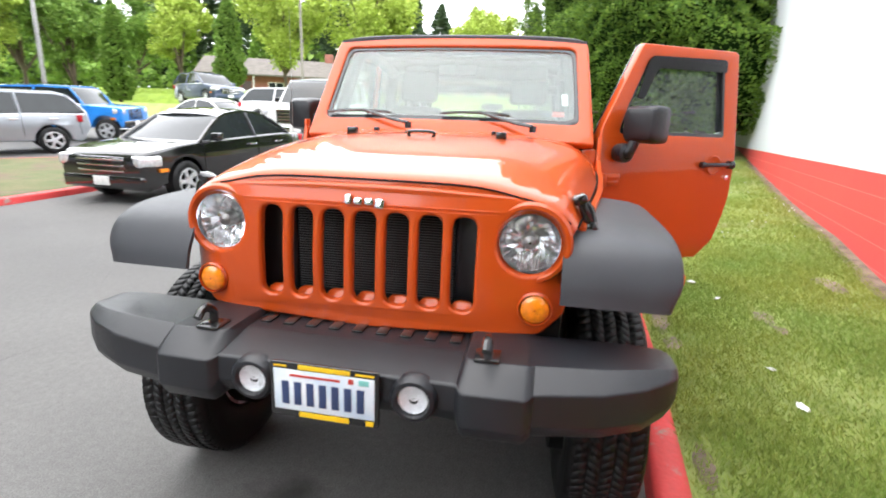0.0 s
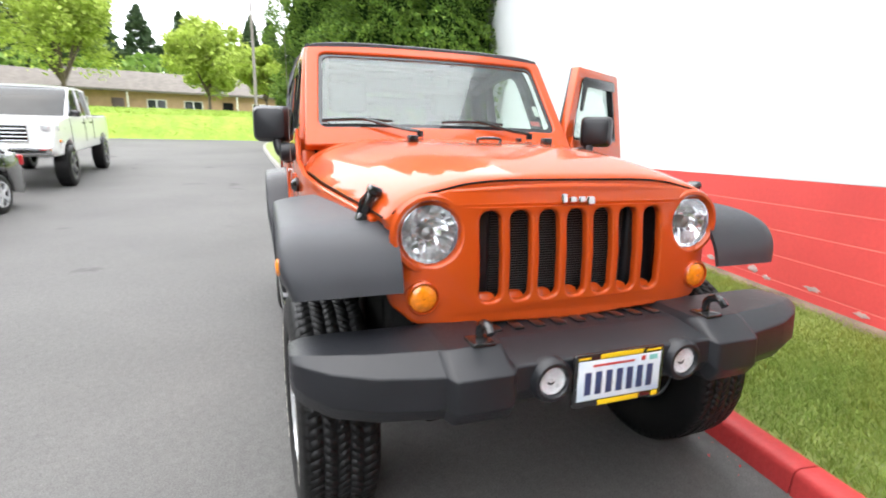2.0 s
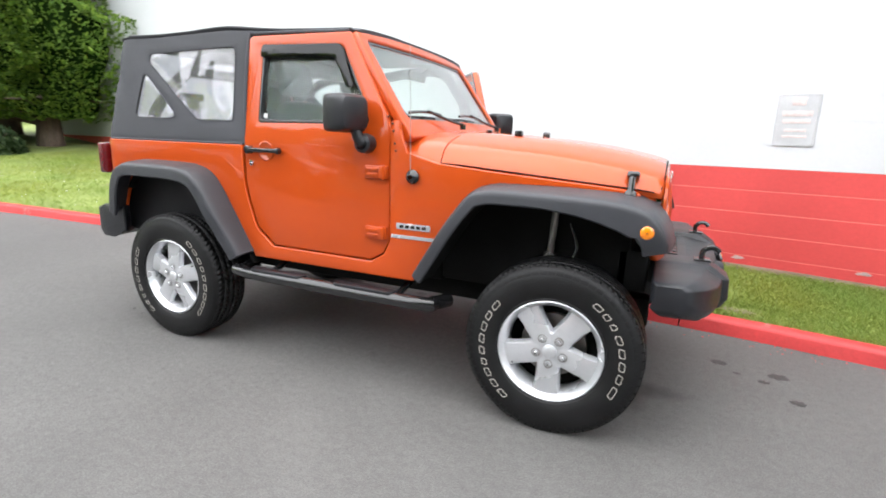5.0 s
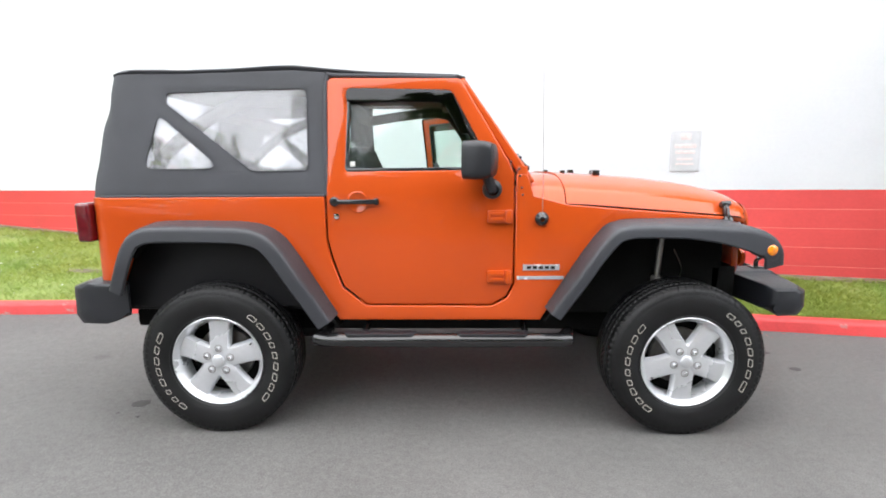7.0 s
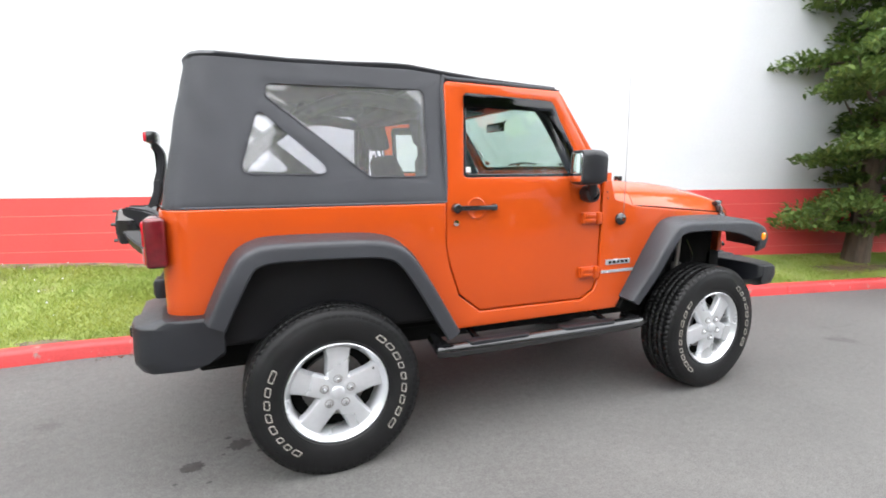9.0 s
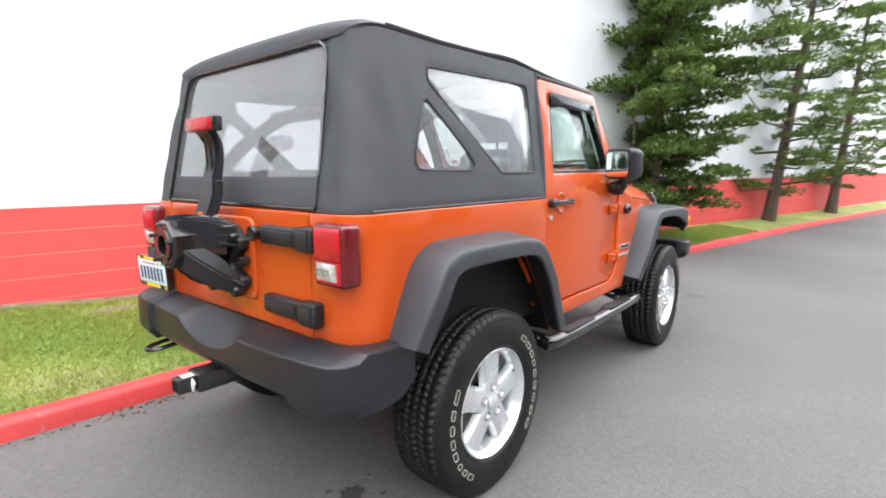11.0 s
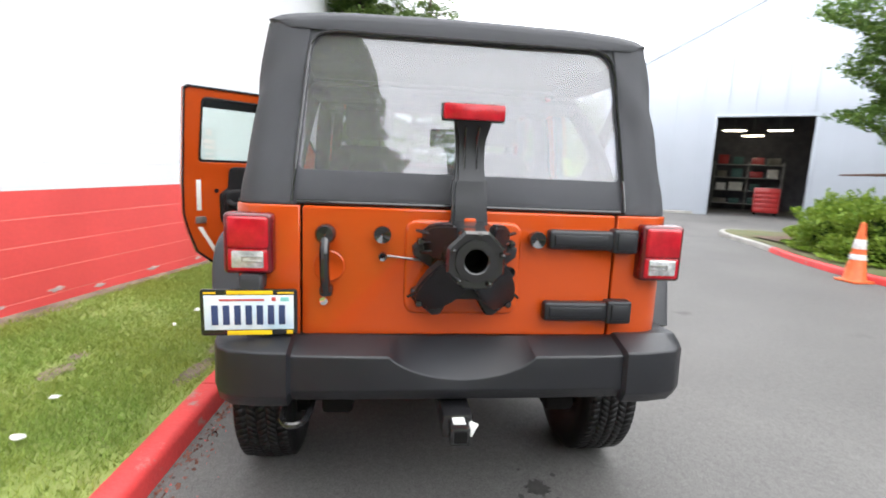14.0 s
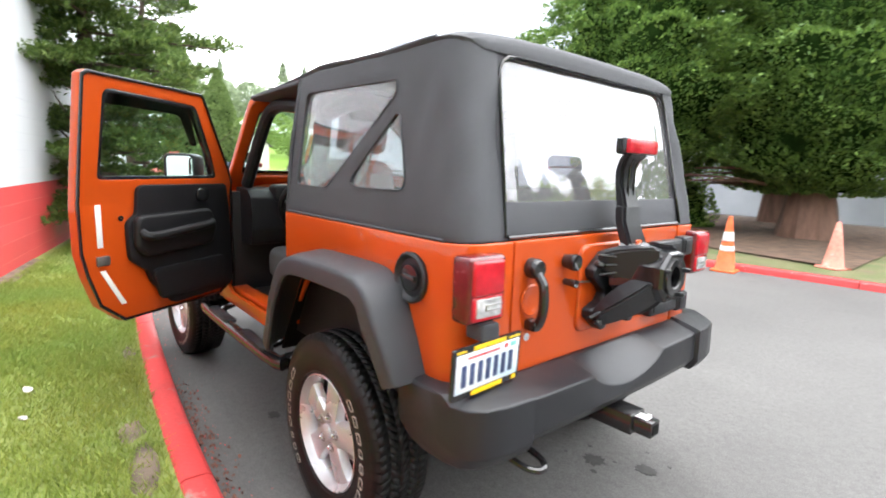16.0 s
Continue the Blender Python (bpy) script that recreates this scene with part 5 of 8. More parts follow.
for k in range(5):
    an = 2 * math.pi * k / 5 + 0.4
    part("stud", moved(turned([(0.008, 0), (0.008, -0.018), (0.002, -0.02)], 8), Matrix.Translation((-2.155, 0.080 * math.cos(an), 1.119 + 0.080 * math.sin(an))) @ to_back), GLOSS_BLACK, carrier)
arm = []
for x, z, w, th in ((-1.975, 1.16, 0.062, 0.05), (-1.985, 1.22, 0.060, 0.05), (-1.955, 1.30, 0.058, 0.045), (-1.95, 1.355, 0.058, 0.045), (-1.948, 1.36, 0.050, 0.04), (-1.93, 1.44, 0.048, 0.035), (-1.93, 1.49, 0.05, 0.035), (-1.945, 1.525, 0.058, 0.035), (-1.965, 1.552, 0.064, 0.035)):
    arm.append([(x - th / 2, -w, z), (x + th / 2, -w, z), (x + th / 2, w, z), (x - th / 2, w, z)])
am = loft(arm)
bmesh.ops.bevel(am, geom=[e for e in am.edges if abs(e.verts[0].co.z - e.verts[1].co.z) > 0.004], offset=0.01, segments=2, affect="EDGES", clamp_overlap=True)
stalk = part("lamp_stalk", am, BLACK_PLASTIC, carrier, "black arm of the high brake lamp")
part("stalk_groove", join(*[tube([(-1.978 + 0.02, y, 1.365), (-1.955 , y, 1.44), (-1.957, y, 1.5), (-1.974, y * 1.15, 1.53)], 0.004, 6) for y in (-0.02, 0.02)]), GLOSS_BLACK, stalk)
part("stalk_slot", box((-2.012, -0.02, 1.185), (-1.99, 0.02, 1.235), 0.006), ORANGE, stalk)
lampb = part("high_brake_lamp", box((-1.985, -0.104, 1.546), (-1.94, 0.104, 1.604), 0.008), GLOSS_BLACK, carrier, "red high brake lamp")
part("lens", box((-1.998, -0.1, 1.55), (-1.965, 0.1, 1.60), 0.008), RED_LENS, lampb)

# hitch
ht = part("tow_hitch", join(box((-2.08, -0.03, 0.505), (-1.8, 0.07, 0.585), 0.006), box((-2.15, -0.012, 0.515), (-1.9, 0.052, 0.575), 0.005)), GLOSS_BLACK, car, "black tow bar receiver")
part("hitch_label", box((-2.125, 0.0, 0.5752), (-2.07, 0.04, 0.577)), WHITE_LABEL, ht)
part("hitch_mouth", box((-2.153, -0.001, 0.526), (-2.148, 0.041, 0.564)), DARK, ht)
part("hitch_tag", moved(box((-0.002, -0.03, -0.05), (0.002, 0.0, 0.0), 0.001), Matrix.Translation((-2.10, -0.02, 0.575)) @ Matrix.Rotation(radians(25), 4, "X")), WHITE_LABEL, ht)
part("tow_loop", tube(flow([(-1.82, 0.515, 0.575), (-1.95, 0.515, 0.558), (-2.02, 0.522, 0.550), (-2.055, 0.545, 0.547), (-2.055, 0.578, 0.547), (-2.02, 0.600, 0.550), (-1.95, 0.607, 0.558), (-1.82, 0.607, 0.575)], 4), 0.011, 8), GLOSS_BLACK, car, "black steel tow loop below the bumper")

# ---- soft top
def top_y(z):
    return 0.772 - 0.078 * (max(0, z - 1.25) / 0.62) ** 1.25


def corner_x(z):
    return -1.876 + 0.20 * max(0, z - 1.25)


def canvas_map(u, v, w):
    """u runs back along the side, round the corner, then across the back."""
    r = 0.085
    y0, xc = top_y(v), corner_x(v)
    start = xc + r
    rear = max(0, min(1, (-u - 1.45) / 0.2))
    fold = 0.006 * noise.noise((u * 4.0, v * 2.2, 1.0)) + rear * max(0, math.sin((v - 1.25) * 5.2)) * (0.006 * math.sin(u * 34 + v * 5 + 2.5 * noise.noise((u * 3, v * 5, 4.0))) + 0.009 * noise.noise((u * 9 + v * 3, v * 3.2, 8.0)))
    w = w + fold
    if u > start:
        return Vector((u, -(y0 + w), v))
    a = (start - u) / r
    if a < math.pi / 2:
        return Vector((start - (r + w) * math.sin(a), -(y0 - r + (r + w) * math.cos(a)), v))
    rest = (a - math.pi / 2) * r
    return Vector((start - r - w, -(y0 - r - rest), v))


top = part("soft_top", box((-0.66, -0.70, 1.845), (-0.60, 0.70, 1.87), 0.01), CANVAS, car, "black canvas soft top with clear windows")
big_win = rounded([(-1.450, 1.780), (-0.722, 1.798), (-0.718, 1.382), (-1.009, 1.380), (-1.450, 1.725)], [0.03, 0.04, 0.03, 0.06, 0.02])
small_win = rounded([(-1.488, 1.675), (-1.575, 1.395), (-1.160, 1.390)], [0.03, 0.04, 0.04])
for s in (-1, 1):
    edge_b, edge_t = -1.791 - 0.1335 - (0.772 - 0.085 - 0.590), -1.791 + 0.122 - 0.1335 - (0.694 - 0.085 - 0.545)
    o = [(-0.632, 1.252), (-0.632, 1.876), (-0.8, 1.888), (-1.0, 1.884), (-1.3, 1.876), (-1.6, 1.876), (-1.68, 1.874), (edge_t, 1.866), (edge_b, 1.252)]
    cu = [-0.8, -1.0, -1.2, -1.4] + [-1.5 - 0.028 * k for k in range(17)]
    canvas = part("side_canvas", side(plate(o, [big_win, small_win], 0.012, 0.004, canvas_map, cu=cu, cv=[1.29, 1.33, 1.38, 1.43, 1.48, 1.53, 1.58, 1.63, 1.68, 1.73, 1.78, 1.82]), s), CANVAS, top)
    for wn_, nm in ((big_win, "side_window"), (small_win, "small_side_window")):
        c = Vector((sum(p[0] for p in wn_) / len(wn_), sum(p[1] for p in wn_) / len(wn_)))
        grown = [tuple(c + (Vector(p) - c) * 1.03) for p in wn_]
        bead = [canvas_map(*q, 0.0075) for q in wn_ + wn_[:1]]
        part("window_bead", side(tube(bead, 0.0032, 6), s), CANVAS, canvas)
        part(nm, side(plate(grown, (), 0.003, 0.0005, canvas_map, cu=[-0.9, -1.1, -1.3], cv=[1.45, 1.55, 1.65, 1.75]), s), VINYL, canvas, "clear flexible vinyl window")
    part("lower_hem", side(tube([(x, -(0.782), 1.256) for x in np.linspace(-0.64, -1.80, 12)], 0.006, 6), s), CANVAS, canvas)


def back_map(u, v, w):
    fold = 0.004 * noise.noise((u * 3, v * 3, 7.0)) + 0.0015 * noise.noise((u * 9, v * 2.0, 3.0)) * min(1.0, max(0.0, (v - 1.37) / 0.08))
    return Vector((corner_x(v) - w - fold + 0.007, u, v))


b_out = [(-0.60, 1.252), (0.60, 1.252), (0.56, 1.872), (-0.56, 1.872)]
b_win = rounded([(-0.575, 1.372), (0.575, 1.372), (0.535, 1.838), (-0.535, 1.838)], [0.02, 0.02, 0.085, 0.085])
back = part("rear_canvas", plate(b_out, [b_win], 0.012, 0.004, back_map, cu=[-0.4, -0.2, 0, 0.2, 0.4], cv=[1.3, 1.45, 1.6, 1.75]), CANVAS, top)
part("rear_window", plate([(u * 1.02, 1.605 + (v - 1.605) * 1.03) for u, v in b_win], (), 0.003, 0.0005, back_map, cu=[-0.54 + 0.03 * k for k in range(37)], cv=[1.40 + 0.04 * k for k in range(11)]), REAR_VINYL, back, "clear flexible vinyl rear window", 60)
part("zip_seam", tube([back_map(u, v, 0.0145) for u, v in [(-0.592, 1.262), (-0.583, 1.37)] + rounded([(-0.583, 1.375), (-0.5425, 1.845), (0.5425, 1.845), (0.583, 1.375)], [0.002, 0.092, 0.092, 0.002]) + [(0.583, 1.37), (0.592, 1.262)]], 0.006, 6), GLOSS_BLACK, back)
part("bottom_bar", tube([back_map(u, 1.262, 0.008) for u in np.linspace(-0.575, 0.575, 9)], 0.008, 8), GLOSS_BLACK, back)
RX = [0.085, 0.05, -0.15, -0.4, -0.62, -0.72, -0.80, -0.9, -1.1, -1.35, -1.56, -1.64, -1.70, -1.735, -1.757, -1.766]
RZ = [1.863, 1.874, 1.884, 1.895, 1.912, 1.922, 1.932, 1.928, 1.914, 1.910, 1.916, 1.920, 1.916, 1.907, 1.892, 1.874]
RE = [1.845, 1.850, 1.858, 1.868, 1.886, 1.896, 1.903, 1.902, 1.890, 1.884, 1.886, 1.887, 1.884, 1.878, 1.870, 1.868]
RW = [0.69, 0.694, 0.694, 0.694, 0.694, 0.694, 0.694, 0.696, 0.698, 0.70, 0.706, 0.704, 0.699, 0.682, 0.644, 0.618]


def roof_ring(x, zt, ze, w):
    ring = []
    for k in range(25):
        t = -1 + 2 * k / 24
        q = math.copysign(abs(t) ** 0.75, t)
        z = ze + (zt - ze) * (1 - abs(q) ** 7) ** 0.6 + 0.014 * (1 - q * q)
        z += 0.003 * noise.noise((x * 5, q * 4, 2.0))
        ring.append((x, q * w, z))
    return ring + [(x, w - 0.012, ze - 0.02), (x, -w + 0.012, ze - 0.02)]


dense = np.linspace(0, len(RX) - 1, 46)
idx = np.arange(len(RX))
part("roof_canvas", loft([roof_ring(*(float(np.interp(d, idx, a)) for a in (RX, RZ, RE, RW))) for d in dense]), CANVAS, top, smooth=60)
for s in (-1, 1):
    part("roof_seam", side(tube([(x, -(w - 0.004), z + 0.004) for x, z, w in zip(RX[1:12], RE[1:12], RW[1:12])], 0.006, 6), s), CANVAS, top)
    part("door_surround", side(tube(flow([(-0.628, -0.772, 1.255), (-0.628, -0.75, 1.55), (-0.622, -0.70, 1.842), (-0.55, -0.695, 1.858), (0.04, -0.692, 1.845)], 6), 0.011, 8), s), CANVAS, top)

# ---- steps, aerial, filler, badges
for s in (-1, 1):
    path = flow([(-0.665, -0.70, 0.53), (-0.66, -0.80, 0.517), (-0.58, -0.855, 0.512), (0.5, -0.855, 0.512), (0.6, -0.80, 0.508), (0.64, -0.70, 0.50)], 5)
    st = part("side_step", side(tube(path, 0.036, 14), s), GLOSS_BLACK, car, "black tubular side step")
    for x in (-0.36, 0.22):
        part("step_pad", side(plate(rounded([(x - 0.17, -0.888), (x + 0.17, -0.888), (x + 0.2, -0.822), (x - 0.2, -0.822)], 0.02), (), 0.02, 0.006, lambda u, v, w: Vector((u, v, 0.545 + w))), s), BLACK_PLASTIC, st, "ribbed plastic step pad")
    for x in (-0.45, 0.4):
        part("bracket", side(tube([(x, -0.85, 0.51), (x, -0.66, 0.56), (x, -0.5, 0.6)], 0.018, 8), s), GLOSS_BLACK, st)
    for x0, x1, z0, z1 in ((0.379, 0.568, 0.866, 0.897), (0.349, 0.593, 0.818, 0.836)):
        if s < 0:
            pl = plate([(x0, z0), (x1, z0), (x1, z1), (x0, z1)], (), 0.004, 0.0012, lambda u, v, w: Vector((u, -0.7935 - w + 0.02 * max(0, u - 0.4), v)))
            part("side_badge", pl, ALLOY, car, "plain silver badge strip")
            if z0 > 0.85:
                for k in range(5):
                    part("badge_bar", plate([(x0 + 0.02 + 0.031 * k, z0 + 0.008), (x0 + 0.042 + 0.031 * k, z0 + 0.008), (x0 + 0.042 + 0.031 * k, z1 - 0.008), (x0 + 0.02 + 0.031 * k, z1 - 0.008)], (), 0.003, 0.0005,
                                            lambda u, v, w: Vector((u, -0.796 - w + 0.02 * max(0, u - 0.4), v))), GLOSS_BLACK, car)
ant = part("aerial", moved(turned([(0.034, 0.0), (0.036, -0.012), (0.024, -0.03), (0.012, -0.036)], 20), Matrix.Translation((0.469, -0.79, 1.134))), GLOSS_BLACK, car, "thin whip aerial on a black base")
part("mast", tube([(0.469, -0.82, 1.14), (0.465, -0.822, 1.5), (0.455, -0.824, 1.95)], [0.002, 0.0015, 0.001], 6), STEEL, ant)
fc = part("fuel_filler", moved(turned([(0.084, 0.0), (0.086, 0.014), (0.078, 0.020), (0.071, 0.016), (0.064, 0.0055), (0.002, 0.005)], 32), Matrix.Translation((-1.662, 0.79, 1.118))), BLACK_PLASTIC, car, "round black fuel filler recess")
part("fuel_cap", moved(turned([(0.045, 0.003), (0.043, 0.016), (0.002, 0.018)], 24), Matrix.Translation((-1.662, 0.79, 1.118))), GLOSS_BLACK, fc)
part("cap_grip", box((-1.699, 0.80, 1.108), (-1.625, 0.818, 1.128), 0.005), GLOSS_BLACK, fc)

# ---- underneath
under = part("chassis", box((-1.75, -0.58, 0.56), (0.55, 0.58, 0.66), 0.02), DARK, car)
for nm, lo, hi in (("frame_rail", (-1.8, -0.5, 0.45), (1.6, -0.38, 0.6)), ("frame_rail", (-1.8, 0.38, 0.45), (1.6, 0.5, 0.6)), ("engine_bay", (0.55, -0.6, 0.58), (1.5, 0.6, 1.10)),
                   ("rear_floor_box", (-1.85, -0.6, 0.6), (-0.9, 0.6, 0.95)), ("fuel_tank", (-1.8, -0.6, 0.5), (-1.4, 0.6, 0.62))):
    part(nm, box(lo, hi, 0.02), DARK, under)
for x in (-1.212, 1.212):
    part("axle", join(tube([(x, -0.7, HUB), (x, 0.7, HUB)], 0.042, 12), moved(turned([(0.02, -0.1), (0.12, -0.06), (0.14, 0.0), (0.12, 0.06), (0.02, 0.1)], 20), Matrix.Translation((x, 0.12 if x < 0 else -0.2, HUB)) @ Matrix.Rotation(radians(90), 4, "Z"))), DARK, under)
    for s in (-1, 1):
        coil = [(x + 0.055 * math.cos(a), s * 0.5 + 0.055 * math.sin(a), 0.45 + 0.33 * a / (14 * math.pi)) for a in np.linspace(0, 14 * math.pi, 112)]
        part("coil_spring", tube(coil, 0.008, 6), GLOSS_BLACK, under)
        part("shock_absorber", join(tube([(x - 0.12, s * 0.55, 0.42), (x - 0.14, s * 0.56, 0.7)], 0.026, 10), tube([(x - 0.14, s * 0.56, 0.7), (x - 0.16, s * 0.57, 0.98)], 0.012, 8)), STEEL, under)
part("steering_rod", tube([(1.36, -0.62, HUB - 0.02), (1.36, 0.62, HUB - 0.02)], 0.02, 8), DARK, under)

# ---- cabin
inner_tub = part("cabin_floor", box((-1.84, -0.70, 0.63), (0.33, 0.70, 0.67), 0.01), TRIM, car)
for nm, lo, hi in (("side_lining", (-1.84, -0.755, 0.66), (-0.66, -0.70, 1.235)), ("side_lining", (-1.84, 0.70, 0.66), (-0.66, 0.755, 1.235)),
                   ("bulkhead", (0.28, -0.75, 0.66), (0.34, 0.75, 1.30)), ("gate_lining", (-1.868, -0.56, 0.66), (-1.845, 0.56, 1.24))):
    part(nm, box(lo, hi, 0.01), TRIM, inner_tub)
part("door_sill", box((-0.64, 0.66, 0.62), (0.33, 0.755, 0.70), 0.015), ORANGE, car)
part("door_sill", box((-0.64, -0.755, 0.62), (0.33, -0.66, 0.70), 0.015), ORANGE, car)
for s in (-1, 1):
    part("pillar", side(box((-0.70, -0.765, 0.7), (-0.645, -0.70, 1.24), 0.01), s), ORANGE, car)
    part("pillar", side(box((0.335, -0.768, 0.7), (0.40, -0.70, 1.30), 0.01), s), ORANGE, car)
dash = part("dashboard", loft([[(x, y, z) for x, z in rounded([(0.34, 0.98), (0.10, 0.98), (0.07, 1.08), (0.09, 1.27), (0.15, 1.315), (0.36, 1.33)], 0.03, 3)] for y in (-0.70, -0.4, 0, 0.4, 0.70)]), TRIM, car, "charcoal dashboard")
part("instrument_hood", box((0.05, 0.22, 1.24), (0.2, 0.56, 1.35), 0.03, 3), TRIM, dash)
wheel_m = Matrix.Translation((-0.03, 0.38, 1.24)) @ Matrix.Rotation(radians(-24), 4, "Y") @ Matrix.Rotation(radians(90), 4, "Z")
sw = part("steering_wheel", moved(tube([(0.185 * math.cos(a), 0, 0.185 * math.sin(a)) for a in np.linspace(0, 2 * math.pi, 40)], 0.016, 10), wheel_m), TRIM, car, "black steering wheel")
part("spokes", moved(join(box((-0.18, -0.012, -0.02), (0.18, 0.012, 0.02), 0.008), box((-0.02, -0.012, -0.18), (0.02, 0.012, 0.0), 0.008), box((-0.07, -0.03, -0.06), (0.07, 0.02, 0.06), 0.02)), wheel_m), TRIM, sw)


def seat(x, y, label):
    sx = part("front_seat", moved(box((-0.25, -0.25, 0.78), (0.27, 0.25, 0.98), 0.06, 4), Matrix.Translation((x, y, 0))), SEAT, car, label)
    br = []
    for t, w, th in ((0, 0.22, 0.13), (0.15, 0.25, 0.15), (0.5, 0.255, 0.14), (0.8, 0.235, 0.115), (0.95, 0.2, 0.10), (1.0, 0.16, 0.07)):
        cx, cz = x - 0.22 - 0.18 * t, 0.92 + 0.58 * t
        br.append([(cx + a, y + b, cz + a * 0.3) for a, b in rounded([(-th / 2, -w), (th / 2, -w), (th / 2, w), (-th / 2, w)], 0.05, 3)])
    part("backrest", loft(br), SEAT, sx, smooth=60)
    hr = [[(x - 0.415 - 0.05 * t + a, y + b, 1.545 + 0.20 * t) for a, b in rounded([(-th / 2, -w), (th / 2, -w), (th / 2, w), (-th / 2, w)], 0.03, 3)] for t, w, th in ((0, 0.11, 0.07), (0.1, 0.128, 0.1), (0.9, 0.128, 0.1), (1.0, 0.11, 0.06))]
    part("headrest", loft(hr), SEAT, sx, smooth=60)
    for dy in (-0.06, 0.06):
        part("headrest_post", tube([(x - 0.40, y + dy, 1.46), (x - 0.425, y + dy, 1.57)], 0.007, 8), CHROME, sx)


seat(-0.15, -0.38, "dark grey cloth front seat")
seat(-0.22, 0.38, "dark grey cloth front seat")
rs = part("rear_seat", box((-1.35, -0.45, 0.78), (-0.95, 0.45, 0.95), 0.06, 3), SEAT, car, "dark grey folded rear bench seat")
part("backrest", loft([[(x + a, b, z) for a, b in rounded([(-0.06, -w), (0.06, -w), (0.06, w), (-0.06, w)], 0.04, 3)] for x, z, w in ((-1.36, 0.9, 0.45), (-1.40, 1.15, 0.46), (-1.45, 1.36, 0.45), (-1.46, 1.40, 0.42))]), SEAT, rs, smooth=60)
for s in (-1, 1):
    main = flow([(-0.66, -0.64, 0.7), (-0.68, -0.64, 1.3), (-0.68, -0.61, 1.70), (-0.67, -0.54, 1.785), (-0.67, 0.0, 1.80)], 6)
    bar = part("roll_bar", side(tube(main, 0.042, 12), s), TRIM, car, "padded black roll bar")
    part("front_bar", side(tube(flow([(-0.66, -0.60, 1.74), (-0.3, -0.60, 1.79), (-0.06, -0.60, 1.795), (0.06, -0.62, 1.70), (0.27, -0.66, 1.34)], 6), 0.036, 10), s), TRIM, bar)
    part("rear_bar", side(tube(flow([(-0.68, -0.60, 1.72), (-1.1, -0.61, 1.74), (-1.5, -0.62, 1.5), (-1.68, -0.64, 1.2), (-1.70, -0.64, 0.9)], 6), 0.036, 10), s), TRIM, bar)
    part("seat_belt", side(tube([(-0.60, -0.655, 1.52), (-0.5, -0.64, 1.2), (-0.42, -0.62, 0.8)], 0.012, 6), s), TRIM, bar)
part("cross_bar", tube([(-1.28, -0.60, 1.69), (-1.28, 0.60, 1.69)], 0.034, 10), TRIM, car)
part("sound_bar", box((-0.76, -0.5, 1.70), (-0.60, 0.5, 1.79), 0.03, 3), TRIM, car)
im = part("inner_mirror", box((0.06, -0.11, 1.665), (0.085, 0.11, 1.725), 0.012, 3), GLOSS_BLACK, car, "interior mirror")
part("mirror_stem", tube([(0.085, 0, 1.70), (0.15, 0, 1.74)], 0.009, 8), GLOSS_BLACK, im)
for y in (-0.36, 0.36):
    part("sun_visor", box((-0.06, y - 0.19, 1.80), (0.10, y + 0.19, 1.815), 0.006), TRIM, car)

# ================= trees and shrubs =================
BARK = surface("grey_brown_bark", (0.10, 0.075, 0.055), 0.95, var=0.35, scale=6, fine=40, bump=1.0, stretch=(1, 1, 0.25))
RED_BARK = surface("reddish_cedar_bark", (0.15, 0.085, 0.06), 0.95, var=0.3, scale=6, fine=40, bump=1.0, stretch=(1, 1, 0.15))
CEDAR = leafy("cedar_foliage", (0.055, 0.105, 0.024), (0.098, 0.175, 0.038), (0.165, 0.255, 0.055))
LAWN_CEDAR = leafy("lawn_cedar_foliage", (0.07, 0.135, 0.024), (0.14, 0.245, 0.042), (0.25, 0.37, 0.065))
CYPRESS = leafy("cypress_foliage", (0.10, 0.155, 0.05), (0.14, 0.21, 0.065), (0.19, 0.265, 0.085))
PINE = leafy("pine_needles", (0.060, 0.105, 0.028), (0.105, 0.170, 0.042), (0.175, 0.245, 0.065))
LIME = leafy("fresh_maple_leaves", (0.27, 0.36, 0.05), (0.36, 0.46, 0.08), (0.46, 0.55, 0.13))
DEEP = leafy("dark_conifer_foliage", (0.03, 0.055, 0.025), (0.05, 0.085, 0.036), (0.08, 0.125, 0.05))
MIDGREEN = leafy("mid_green_leaves", (0.11, 0.20, 0.035), (0.16, 0.27, 0.05), (0.23, 0.34, 0.075))
SHRUB = leafy("yellow_green_shrub_leaves", (0.10, 0.18, 0.02), (0.19, 0.29, 0.035), (0.30, 0.40, 0.07))
# Near-black fill inside crowns: blocks the view through, inner shade put into its colour.
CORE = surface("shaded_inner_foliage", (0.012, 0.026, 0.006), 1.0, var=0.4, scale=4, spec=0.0)


